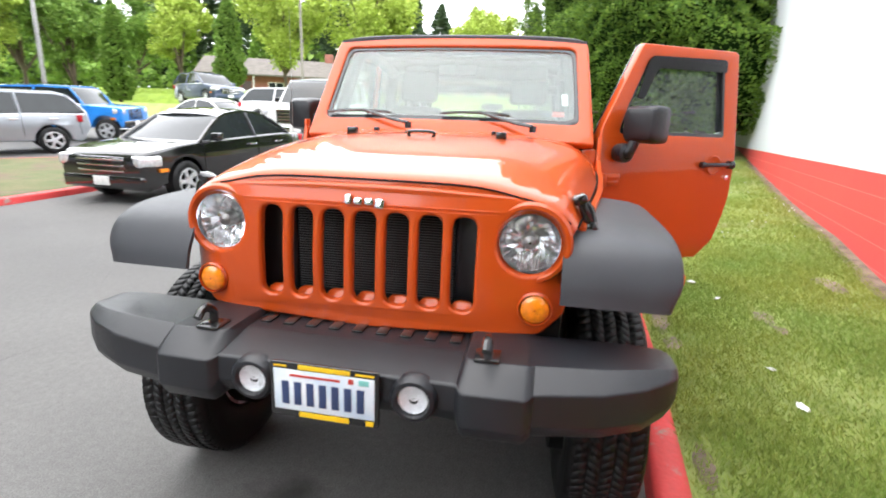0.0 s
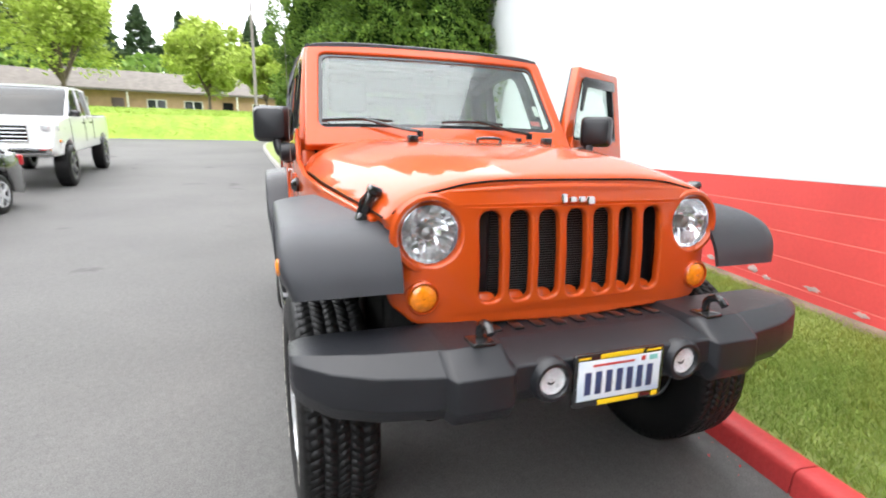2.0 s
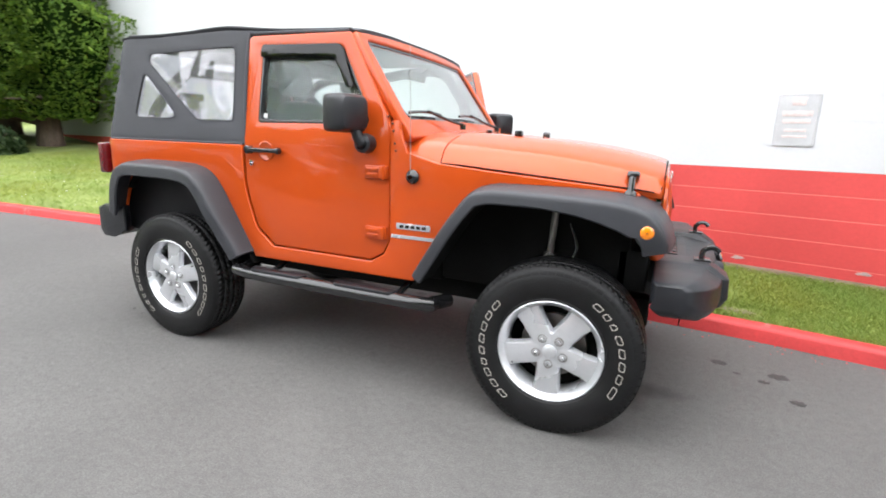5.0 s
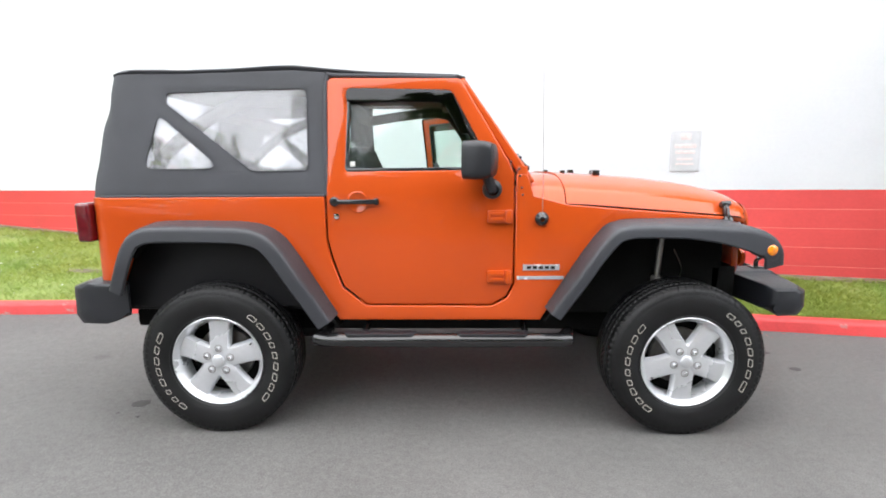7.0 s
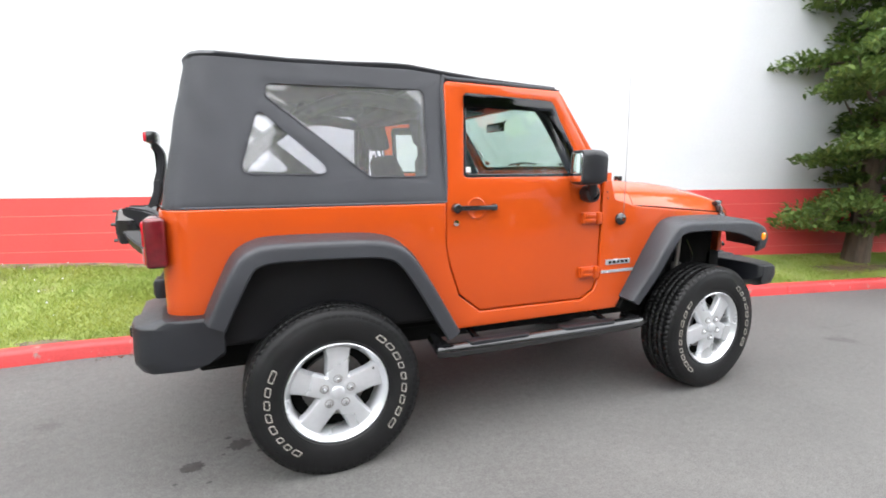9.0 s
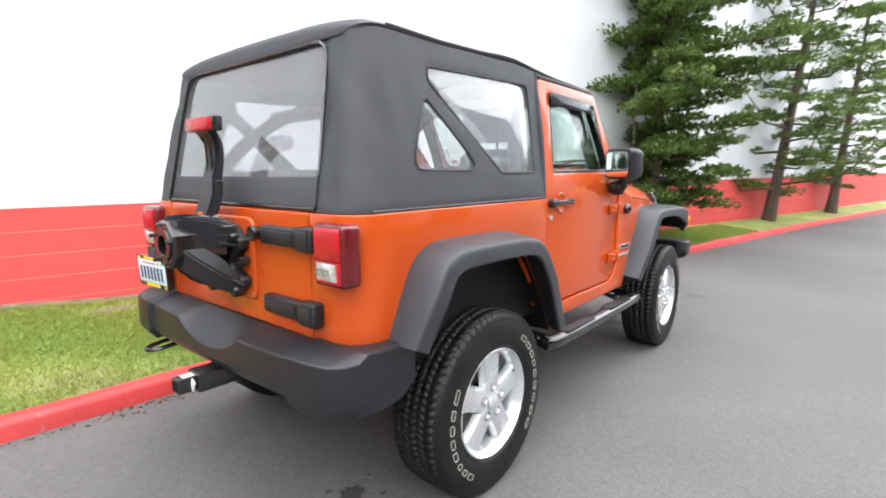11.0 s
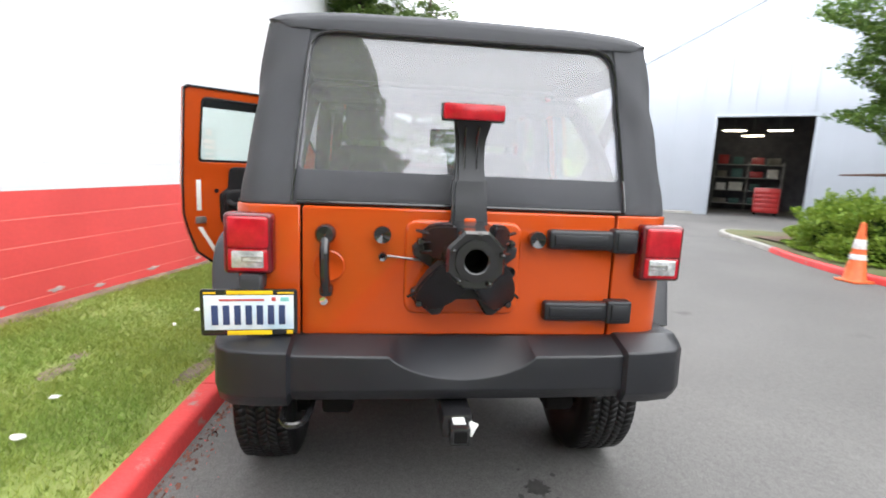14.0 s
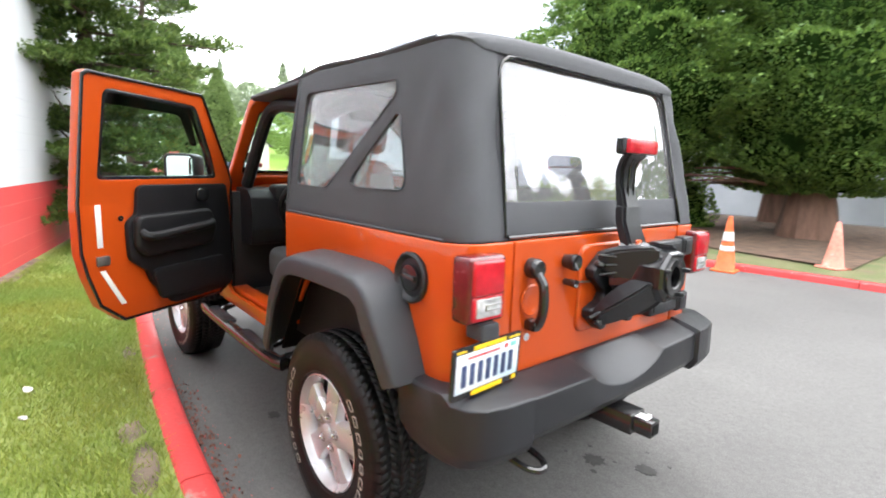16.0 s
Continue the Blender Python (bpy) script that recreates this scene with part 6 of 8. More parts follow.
def leaves(name, pts, out, size, aspect, material, parent, rng, droop=0.0, spread=0.8, fold=0.25):
    """One bent leaf or spray of two faces at each point, roughly facing out."""
    n = len(pts)
    up = np.array([0, 0, 1.0])
    d = out + rng.normal(0, spread, (n, 3))
    d[:, 2] -= droop
    d /= np.linalg.norm(d, axis=1, keepdims=True) + 1e-9
    sidev = np.cross(d, up + rng.normal(0, 0.5, (n, 3)))
    sidev /= np.linalg.norm(sidev, axis=1, keepdims=True) + 1e-9
    nrm = np.cross(sidev, d)
    s = (size * rng.uniform(0.55, 1.35, n))[:, None]
    w = s * aspect
    a = pts - d * s * 0.5
    b = pts + d * s * 0.5
    c = pts + sidev * w * 0.5 + nrm * s * fold * 0.5
    e = pts - sidev * w * 0.5 + nrm * s * fold * 0.5
    V = np.stack([a, c, b, e], 1).reshape(-1, 3)
    i = np.arange(n)[:, None] * 4
    F = np.concatenate([i + [0, 1, 2], i + [0, 2, 3]], 1).reshape(-1, 3)
    return mesh_from(name, V, F, material, parent)


def lumps(theta, h, k, seed):
    """Uneven bulges of a crown, as a factor."""
    out = np.zeros_like(theta)
    r = np.random.default_rng(seed)
    for f in range(1, 7):
        for g in (2, 5, 9):
            out += r.normal(0, 1) / (f + g * 0.4) * np.sin(f * theta + g * h + r.uniform(0, 6.28))
    return 1 + k * out


def trunk(name, x, y, z0, h, r, material, parent, lean=(0, 0), limbs=(), sides=9):
    path = [(x + lean[0] * t + 0.05 * math.sin(5 * t), y + lean[1] * t, z0 - 0.1 + h * t) for t in np.linspace(0, 1, 9)]
    rad = [r * (1.25 if t == 0 else 1) * (1 - 0.85 * t) for t in np.linspace(0, 1, 9)]
    return part(name, tube(path, rad, sides), material, parent)


def dense_conifer(name, x, y, h, R, n, material, bark, label, seed, base=0.9, shape=None, leaf=0.17, group="", trunk_r=0.28, lift=0.12, kink=0.22, rise=0.5):
    """Cedar or cypress: a trunk, a core coloured as inner shade and sprays over uneven shoulders."""
    rng = np.random.default_rng(seed)
    z0 = ground_z(x, y) + lift
    root = thing(name, label, "tree", group, at=pose(x, y, z0))
    trunk("trunk", 0, 0, 0, h * 0.8, trunk_r, bark, root)
    for k in range(5):
        a = rng.uniform(0, 6.28)
        b = base * rng.uniform(0.75, 1.25)
        part("limb", tube([(0, 0, b), (0.5 * R * math.cos(a), 0.5 * R * math.sin(a), b + 0.25), (0.9 * R * math.cos(a), 0.9 * R * math.sin(a), b + 0.2)], [0.06, 0.04, 0.015], 6), bark, root)
    shape = shape or (lambda t: np.minimum(1.0, 0.55 + 3.2 * t) * (1 - t ** 2.2) ** 0.75)
    ringsn, seg = 14, 18
    rows = []
    for j in range(ringsn):
        t = j / (ringsn - 1)
        th = np.linspace(0, 2 * np.pi, seg, endpoint=False)
        rr = 0.60 * R * shape(np.full(seg, t * 0.97 + 0.01)) * lumps(th, np.full(seg, t * 6), kink, seed)
        rows.append([(float(r * math.cos(a)), float(r * math.sin(a)), base + (h - base) * t) for r, a in zip(np.maximum(rr, 0.02), th)])
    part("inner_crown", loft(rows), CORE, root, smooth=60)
    m = n
    t = rng.beta(1.0, 1.25, m)
    th = rng.uniform(0, 2 * np.pi, m)
    rad = R * shape(t) * lumps(th, t * 6, kink, seed)
    # sprays gather in clumps with gaps between
    clump = 0.5 + 0.5 * np.sin(th * 9 + 3 * np.sin(t * 19 + seed)) * np.sin(t * (h * 4.2) + 2.3 * np.sin(th * 4))
    rad *= 0.70 + 0.30 * clump + rng.normal(0, 0.035, m)
    pts = np.stack([rad * np.cos(th), rad * np.sin(th), base + (h - base) * t - 0.25 * (1 - clump) * 0.5], 1)
    out = np.stack([np.cos(th), np.sin(th), np.full(m, rise)], 1)
    leaves("crown", pts, out, leaf, 0.5, material, root, rng, droop=0.15, spread=0.55)
    return root


def pine(name, x, y, h, R, label, seed, n_limbs=46, lean=(0, 0), tufts=120, bare=0.12, room=99.0, taper=0.55, rise=0.10):
    """An open conifer: level limbs that carry flat brush-like clumps of needles; room is the free depth towards +y."""
    rng = np.random.default_rng(seed)
    z0 = ground_z(x, y) + 0.12
    root = thing(name, label, "tree", at=pose(x, y, z0))
    trunk("trunk", 0, 0, 0, h, 0.14, BARK, root, lean)
    P, O = [], []
    for k in range(n_limbs):
        t = bare + (0.97 - bare) * (k + rng.uniform(0, 0.8)) / n_limbs
        a = k * 2.4 + rng.uniform(-0.5, 0.5)
        c, s_ = math.cos(a), math.sin(a)
        reach = R * (1 - t) ** taper * rng.uniform(0.6, 1.12) * (0.8 if t < 0.12 else 1)
        if s_ > 0:
            reach = min(reach, room / max(0.05, s_))
        b = np.array([lean[0] * t, lean[1] * t, h * t])
        mid = b + np.array([c * reach * 0.5, s_ * reach * 0.5, 0.10 * reach * rng.uniform(-0.6, 1)])
        end = b + np.array([c * reach, s_ * reach, rise * reach + rng.uniform(-0.38, 0.38)])
        part("limb", tube([b, mid, end], [0.035 * (1.2 - t), 0.022, 0.006], 5), BARK, root)
        for u in np.linspace(0.28, 1.0, max(3, int(2 + 5.5 * reach / R))):
            q = b + (mid - b) * u * 2 if u < 0.5 else mid + (end - mid) * (u - 0.5) * 2
            off = rng.normal(0, 0.17) * (0.4 + u)
            centre = q + np.array([-s_ * off, c * off, rng.uniform(-0.08, 0.14)])
            size = rng.uniform(0.7, 1.25) * np.array([0.33, 0.33, 0.16])
            m = int(tufts * rng.uniform(0.7, 1.2))
            d = rng.normal(0, 1, (m, 3))
            d[:, 2] = np.abs(d[:, 2]) * 0.8 - 0.2
            d /= np.linalg.norm(d, axis=1, keepdims=True)
            P.append(centre + d * size * rng.random((m, 1)) ** 0.45)
            O.append(d * np.array([0.8, 0.8, 0.4]) + np.array([c * 0.6, s_ * 0.6, 0.45]))
    P, O = np.concatenate(P), np.concatenate(O)
    leaves("crown", P, O, 0.10, 0.42, PINE, root, rng, spread=0.6)
    return root


def leafy_tree(name, x, y, z0, h, R, n, material, label, seed, base=0.3, leaf=0.22, group="", stretch=1.0):
    """A trunk that forks, and leaves in many uneven clumps."""
    rng = np.random.default_rng(seed)
    root = thing(name, label, "tree", group, at=pose(x, y, z0))
    trunk("trunk", 0, 0, 0, h * 0.75, 0.03 * h * 0.55, BARK, root)
    cz, hz = h * (base + (1 - base) / 2), h * (1 - base) / 2
    C = []
    for k in range(44):
        v = rng.normal(0, 1, 3)
        v /= np.linalg.norm(v)
        r = rng.uniform(0.35, 0.85)
        c = np.array([v[0] * R * r, v[1] * R * r, cz + v[2] * hz * r])
        taper = 1.08 - 0.6 * max(0, (c[2] - cz) / hz)
        c[:2] *= taper
        C.append((c, rng.uniform(0.18, 0.36) * R))
        if k < 9:
            part("limb", tube([(0, 0, h * base * 0.9), (c[0] * 0.5, c[1] * 0.5, (c[2] + h * base) / 2), tuple(c)], [0.012 * h, 0.008 * h, 0.003 * h], 5), BARK, root)
    per = n // len(C)
    P, O = [], []
    for c, r in C:
        v = rng.normal(0, 1, (per, 3))
        v /= np.linalg.norm(v, axis=1, keepdims=True)
        P.append(c + v * r * rng.uniform(0.3, 1.15, (per, 1)) * np.array([1, 1, 0.85]))
        O.append(v)
    leaves("crown", np.concatenate(P), np.concatenate(O), leaf, 0.75, material, root, rng, spread=0.9)
    return root


def bush(name, x, y, z0, R, h, n, material, label, seed, leaf=0.09, group=""):
    rng = np.random.default_rng(seed)
    root = thing(name, label, "shrub", group, at=pose(x, y, z0))
    for k in range(6):
        a = rng.uniform(0, 6.28)
        part("stem", tube([(0, 0, -0.05), (0.3 * R * math.cos(a), 0.3 * R * math.sin(a), h * 0.4), (0.65 * R * math.cos(a), 0.65 * R * math.sin(a), h * 0.75)], [0.025, 0.016, 0.006], 5), BARK, root)
    th, ph = rng.uniform(0, 2 * np.pi, n), np.arccos(rng.uniform(-0.15, 1, n))
    k = lumps(th, ph * 3, 0.16, seed) * (1 - 0.35 * rng.beta(1, 3, n))
    out = np.stack([np.sin(ph) * np.cos(th), np.sin(ph) * np.sin(th), np.cos(ph)], 1)
    pts = out * np.array([R, R, h])[None] * k[:, None]
    pts[:, 2] = np.maximum(pts[:, 2], 0.03)
    leaves("foliage", pts, out, leaf, 0.6, material, root, rng, spread=0.8)
    # added dark core, coloured as the shade within the bush
    rows = [[(0.7 * R * math.cos(a) * math.cos(e), 0.7 * R * math.sin(a) * math.cos(e), 0.75 * h * math.sin(e)) for a in np.linspace(0, 2 * math.pi, 14, endpoint=False)] for e in np.linspace(0, 1.5, 6)]
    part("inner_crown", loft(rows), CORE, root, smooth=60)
    return root


# row of cedars behind the car, at the end of the wall
for k, (x, y, h, R) in enumerate(((-17.7, 1.7, 13.5, 2.2), (-14.0, 3.0, 13.0, 2.2), (-13.6, 5.2, 12.5, 2.3), (-17.5, 6.2, 13.0, 2.4), (-20.5, 3.6, 13.0, 2.3))):
    dense_conifer("cedar_tree", x, y, h, R, 60000 if k < 3 else 18000, LAWN_CEDAR, BARK, "dense dark green cedar on the lawn", 11 + k, base=0.9, leaf=0.13, group="cedars behind the wall",
                  shape=lambda t: np.minimum(1.0, 0.62 + 3.5 * t) * (1 - t ** 2.6) ** 0.7)
    rng = np.random.default_rng(50 + k)
    bed = [[(x + r * math.cos(a) * (1 + 0.2 * math.sin(3 * a + k)), y + r * math.sin(a), ground_z(x, y) + 0.135 + d) for a in np.linspace(0, 2 * math.pi, 18, endpoint=False)] for r, d in ((0.95, -0.03), (0.6, 0.015), (0.05, 0.02))]
    tagged(part("mulch_bed", loft(bed, caps=False), MULCH), "brown bark mulch round a cedar trunk", "mulch", kind="structure")
bush("shrub", -12.6, 3.4, ground_z(-12.6) + 0.13, 0.7, 0.7, 3500, DEEP, "low dark shrub on the lawn", 71)

pine("pine_tree", 6.3, 0.95, 8.6, 1.95, "open-branched pine close to the painted wall", 21, 80, (0.25, -0.25), 230, bare=0.05, room=0.42, taper=0.4)
pine("pine_tree", 11.6, -0.25, 6.8, 2.4, "tall leaning pine with long uneven limbs", 22, 34, (-0.3, -0.7), 150, bare=0.08, rise=0.65)
pine("pine_tree", 15.5, -1.3, 6.0, 2.0, "tall leaning pine with long uneven limbs", 23, 30, (0.3, -0.4), 130, rise=0.6)
bed = [[(6.45 + r * 1.5 * math.cos(a), 0.92 + 0.42 * r * math.sin(a) - 0.05 * math.cos(a), 0.137 + d) for a in np.linspace(0, 2 * math.pi, 20, endpoint=False)] for r, d in ((1.0, -0.02), (0.7, 0.02), (0.05, 0.03))]
tagged(part("mulch_bed", loft(bed, caps=False), MULCH), "brown bark mulch under a pine", "mulch", kind="structure")

# clipped cypresses far ahead
for k, (x, y, h, R) in enumerate(((39.5, -7.6, 11.6, 2.35), (43.4, -11.7, 9.4, 2.0))):
    dense_conifer("cypress_tree", x, y, h, R, 16000, CYPRESS, BARK, "tall clipped cypress at the end of the lane", 31 + k, base=0.2, leaf=0.26, group="pair of cypresses", trunk_r=0.2, lift=0.0, kink=0.07, rise=2.2,
                  shape=lambda t: np.minimum(1.0, 0.78 + 1.0 * t) * np.where(t < 0.4, 1.0, np.maximum(0, (1 - t) / 0.6) ** 0.72))

# ================= planted island across the lane =================
ISLAND = [tuple(p[:2]) for p in flow([(-5.2, -14.6), (-7.0, -12.4), (-8.6, -10.2), (-8.9, -8.6), (-8.2, -7.55), (-6.3, -7.24), (-3.0, -7.22), (-0.5, -7.2), (1.2, -7.05), (3.2, -7.0), (4.8, -7.35), (6.4, -7.95), (8.6, -8.6), (9.5, -9.4), (9.2, -10.6), (8.2, -12.5)], 7)]
kerb("kerb_island", ISLAND, -1, lambda x: RED_KERB if x < 4.4 else GREY_KERB, "low kerb of the planted island, partly red")
isl_in = []
for i, p in enumerate(ISLAND):
    a, b = Vector(ISLAND[max(i - 1, 0)]), Vector(ISLAND[min(i + 1, len(ISLAND) - 1)])
    t = (b - a).normalized()
    n = Vector((t.y, -t.x))
    isl_in.append((p[0] + n.x * 0.14, p[1] + n.y * 0.14))
isl_out = [(max(-3.6, min(x * 0.8, 6.5)), min(-10.0, -10.4 - 0.5 * max(0, min(1, (x + 3.8) / 2)) * 9)) for x, y in isl_in]
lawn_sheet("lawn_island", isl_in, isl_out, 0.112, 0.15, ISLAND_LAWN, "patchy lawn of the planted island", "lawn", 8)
mulch_in = [(x, -8.4 - 0.25 * math.sin(x)) for x in np.linspace(-1.2, 7.6, 24)]
lawn_sheet("mulch_border", mulch_in, [(x, -18.5) for x, _ in mulch_in], 0.15, 0.175, MULCH, "brown bark mulch under the cedars", "mulch", 6)
for k, (x, y, h, R, tr) in enumerate(((4.3, -11.2, 10.5, 2.9, 0.36), (0.6, -12.9, 11.0, 3.3, 0.58), (-4.2, -20.5, 8.5, 3.0, 0.42), (2.6, -17.2, 11.0, 3.2, 0.42))):
    dense_conifer("cedar_tree", x, y, h, R, 84000 if k < 2 else 24000, CEDAR, RED_BARK, "broad cedar with a thick reddish trunk in mulch", 41 + k, base=1.15, leaf=0.115 if k < 2 else 0.15, group="cedars on the island", trunk_r=tr, lift=0.12, kink=0.26,
                  shape=lambda t: np.minimum(1.0, 0.42 + 3.4 * t) * (1 - t ** 2.4) ** 0.7)
for k, (x, y, R, h) in enumerate(((4.1, -8.35, 0.8, 1.05), (5.1, -8.7, 0.85, 1.1), (3.3, -8.8, 0.7, 0.95), (6.0, -9.3, 0.8, 0.95))):
    bush("shrub", x, y, 0.14, R, h, 5200, SHRUB, "yellow-green leafy shrub in the mulch", 60 + k, group="shrubs on the island")
bush("shrub", 3.6, -13.0, 0.15, 0.75, 1.5, 3500, MIDGREEN, "green leafy shrub in the mulch", 66)

part_wall = part("wall_south", box((-10.0, -22.2, -0.1), (12.5, -22.0, 2.3), 0.01), surface("grey_painted_wall", (0.36, 0.38, 0.40), 0.7, var=0.08, scale=1.0), smooth=0)
tagged(part_wall, "low grey painted wall behind the planted island", "wall", kind="structure")

# ================= small street things =================
CONE = surface("faded_orange_plastic", (0.72, 0.13, 0.035), 0.5, var=0.14, scale=14, spots=((0.35, 0.16, 0.1), 9, 0.62, 0.72))
FADED_CONE = surface("sun_bleached_orange_plastic", (0.62, 0.22, 0.16), 0.6, var=0.18, scale=12, spots=((0.5, 0.36, 0.32), 9, 0.56, 0.7))
REFLECT = surface("dirty_white_band", (0.7, 0.7, 0.68), 0.45, var=0.12, scale=30)


def cone(x, y, h=0.9, lean=0.0, band=True, z=0.0, label="orange traffic cone with white bands beside the kerb"):
    root = thing("traffic_cone", label, "traffic cone", "cones along the kerb", at=pose(x, y, z, 0, lean, 30 * x))
    paint = CONE if band else FADED_CONE
    part("base", plate(rounded([(-0.18, -0.18), (0.18, -0.18), (0.18, 0.18), (-0.18, 0.18)], 0.03), (), 0.035, 0.008, lambda u, v, w: Vector((u, v, 0.0185 + w))), paint, root)
    r = lambda z: 0.15 - (0.15 - 0.03) * (z - 0.03) / (h - 0.03)
    part("body", moved(turned([(r(0.03) + 0.012, 0.03), (r(0.05), 0.05), (r(h * 0.5), h * 0.5), (r(h - 0.01), h - 0.01), (0.022, h), (0.005, h - 0.002)], 26), Matrix.Rotation(radians(90), 4, "X")), paint, root)
    if band:
        for z0, z1 in ((0.56 * h, 0.72 * h), (0.38 * h, 0.47 * h)):
            part("band", moved(turned([(r(z0) + 0.002, z0), (r(z0) + 0.003, z0 + 0.002), (r(z1) + 0.003, z1 - 0.002), (r(z1) + 0.002, z1)], 26), Matrix.Rotation(radians(90), 4, "X")), REFLECT, root)


cone(3.0, -6.78)
cone(1.75, -6.72, 0.58, 3, False, 0.0, "small sun-bleached orange traffic cone beside the kerb")
cone(0.2, -6.95)
cone(-0.95, -8.2, 0.76, 0, False, 0.112, "sun-bleached orange traffic cone on the island lawn")

BIN = surface("blue_green_painted_steel", (0.07, 0.16, 0.15), 0.5, var=0.15, scale=10)
tb = thing("trash_bin", "blue-green round trash bin on the lawn by the kerb", "trash bin", at=pose(-9.0, 0.66, ground_z(-9.0) + 0.10))
upz = Matrix.Rotation(radians(90), 4, "X")
part("body", moved(turned([(0.002, 0.0), (0.2, 0.0), (0.215, 0.02), (0.245, 0.60), (0.24, 0.6), (0.21, 0.04), (0.002, 0.03)], 28), upz), BIN, tb)
part("rim", moved(turned([(0.243, 0.59), (0.262, 0.595), (0.264, 0.635), (0.246, 0.64), (0.238, 0.61)], 28, closed=True), upz), BIN, tb)
for k in range(20):
    a = 2 * math.pi * k / 20
    part("slat", tube([(0.214 * math.cos(a), 0.214 * math.sin(a), 0.03), (0.246 * math.cos(a), 0.246 * math.sin(a), 0.59)], 0.008, 5), BIN, tb)

WOOD = surface("weathered_wood", (0.22, 0.20, 0.175), 0.85, var=0.25, scale=5, fine=50, bump=0.5, stretch=(1, 1, 0.15))
SIGN_WHITE = surface("sun_bleached_sign_white", (0.72, 0.71, 0.68), 0.5, var=0.06, scale=6)
sp = thing("sign_post", "weathered wooden post with a pale sign in the mulch", "sign", at=pose(2.25, -9.1, 0.15, 0, 1.5, 55))
part("post", box((-0.05, -0.05, -0.2), (0.05, 0.05, 2.05), 0.008), WOOD, sp)
part("sign_face", plate(rounded([(-0.15, 1.72), (0.15, 1.72), (0.15, 2.15), (-0.15, 2.15)], 0.02), (), 0.006, 0.002, lambda u, v, w: Vector((u, -0.06 + w, v))), SIGN_WHITE, sp)
rp = thing("sign_post", "post with a small red and white sign at the kerb's end", "sign", at=pose(30.4, -5.35, 0.1, 0, 0, 75))
part("post", box((-0.11, -0.06, -0.2), (0.11, 0.06, 1.6), 0.01), surface("red_brown_post", (0.34, 0.10, 0.05), 0.7), rp)
part("sign_face", box((-0.26, -0.08, 1.55), (0.26, -0.06, 2.05), 0.006), surface("red_sign_face", (0.55, 0.10, 0.09), 0.5), rp)
part("sign_bar", box((-0.2, -0.085, 1.74), (0.2, -0.0805, 1.86)), SIGN_WHITE, rp)

# notice on the wall
def on_wall(x, z, w=0.0):
    y = wall_y(x)
    return Vector((x, y, z)) + WALL_N * w


ws = thing("wall_sign", "bleached metal notice with faint red lettering on the wall", "sign")
FAINT_RED = surface("bleached_red_lettering", (0.72, 0.62, 0.61), 0.55, var=0.08, scale=30)
FAINT_GREY = surface("bleached_grey_lettering", (0.55, 0.55, 0.57), 0.55, var=0.1)
sx, sz = 2.565, 1.554
def sign_map(lift):
    return lambda u, v, w: on_wall(sx, sz + v, 0.016 + lift + w) - WALL_DIR * u
part("sign_face", plate(rounded([(-0.152, -0.225), (0.152, -0.225), (0.152, 0.225), (-0.152, 0.225)], 0.025), (), 0.006, 0.002, sign_map(0.0)), surface("bleached_sign_face", (0.55, 0.56, 0.58), 0.55, var=0.08, scale=6), ws)
rim_o = rounded([(-0.143, -0.216), (0.143, -0.216), (0.143, 0.216), (-0.143, 0.216)], 0.02)
part("border", plate(rim_o, [rounded([(-0.135, -0.208), (0.135, -0.208), (0.135, 0.208), (-0.135, 0.208)], 0.018)], 0.002, 0.0005, sign_map(0.0035)), FAINT_GREY, ws)
for u0, v0, u1, v1 in ((-0.05, 0.12, 0.05, 0.19), (-0.11, 0.03, 0.11, 0.075), (-0.1, -0.03, 0.1, 0.005), (-0.08, -0.10, 0.08, -0.075), (-0.09, -0.15, 0.09, -0.13)):
    part("text_bar", plate([(u0, v0), (u1, v0), (u1, v1), (u0, v1)], (), 0.002, 0.0004, sign_map(0.0035)), FAINT_RED, ws)

# litter on the grass, stains and chipped paint beside the kerb
PAPER = surface("crumpled_white_paper", (0.75, 0.75, 0.76), 0.7, var=0.1, scale=40)
for k, (x, y, s_) in enumerate(((0.62, 1.81, 0.048), (0.22, 1.83, 0.034), (-1.4, 1.84, 0.048), (-1.0, 1.93, 0.034))):
    rng = np.random.default_rng(80 + k)
    rows = [[(r * s_ * math.cos(a) * rng.uniform(0.6, 1.2), 0.55 * r * s_ * math.sin(a) * rng.uniform(0.6, 1.2), h * s_ * rng.uniform(0.7, 1.3)) for a in np.linspace(0, 2 * math.pi, 9, endpoint=False)] for r, h in ((0.5, 0.0), (0.9, 0.12), (0.75, 0.3), (0.2, 0.38))]
    lit = part("litter", loft(rows), PAPER, smooth=0)
    lit.matrix_world = pose(x, y, ground_z(x) + 0.15, 0, 0, 40 * k)
    tagged(lit, "crumpled white paper lying in the grass", "litter", "litter on the lawn")
STAIN = surface("dried_oil_stain", (0.035, 0.033, 0.032), 0.7, var=0.3, scale=20, fine=120)
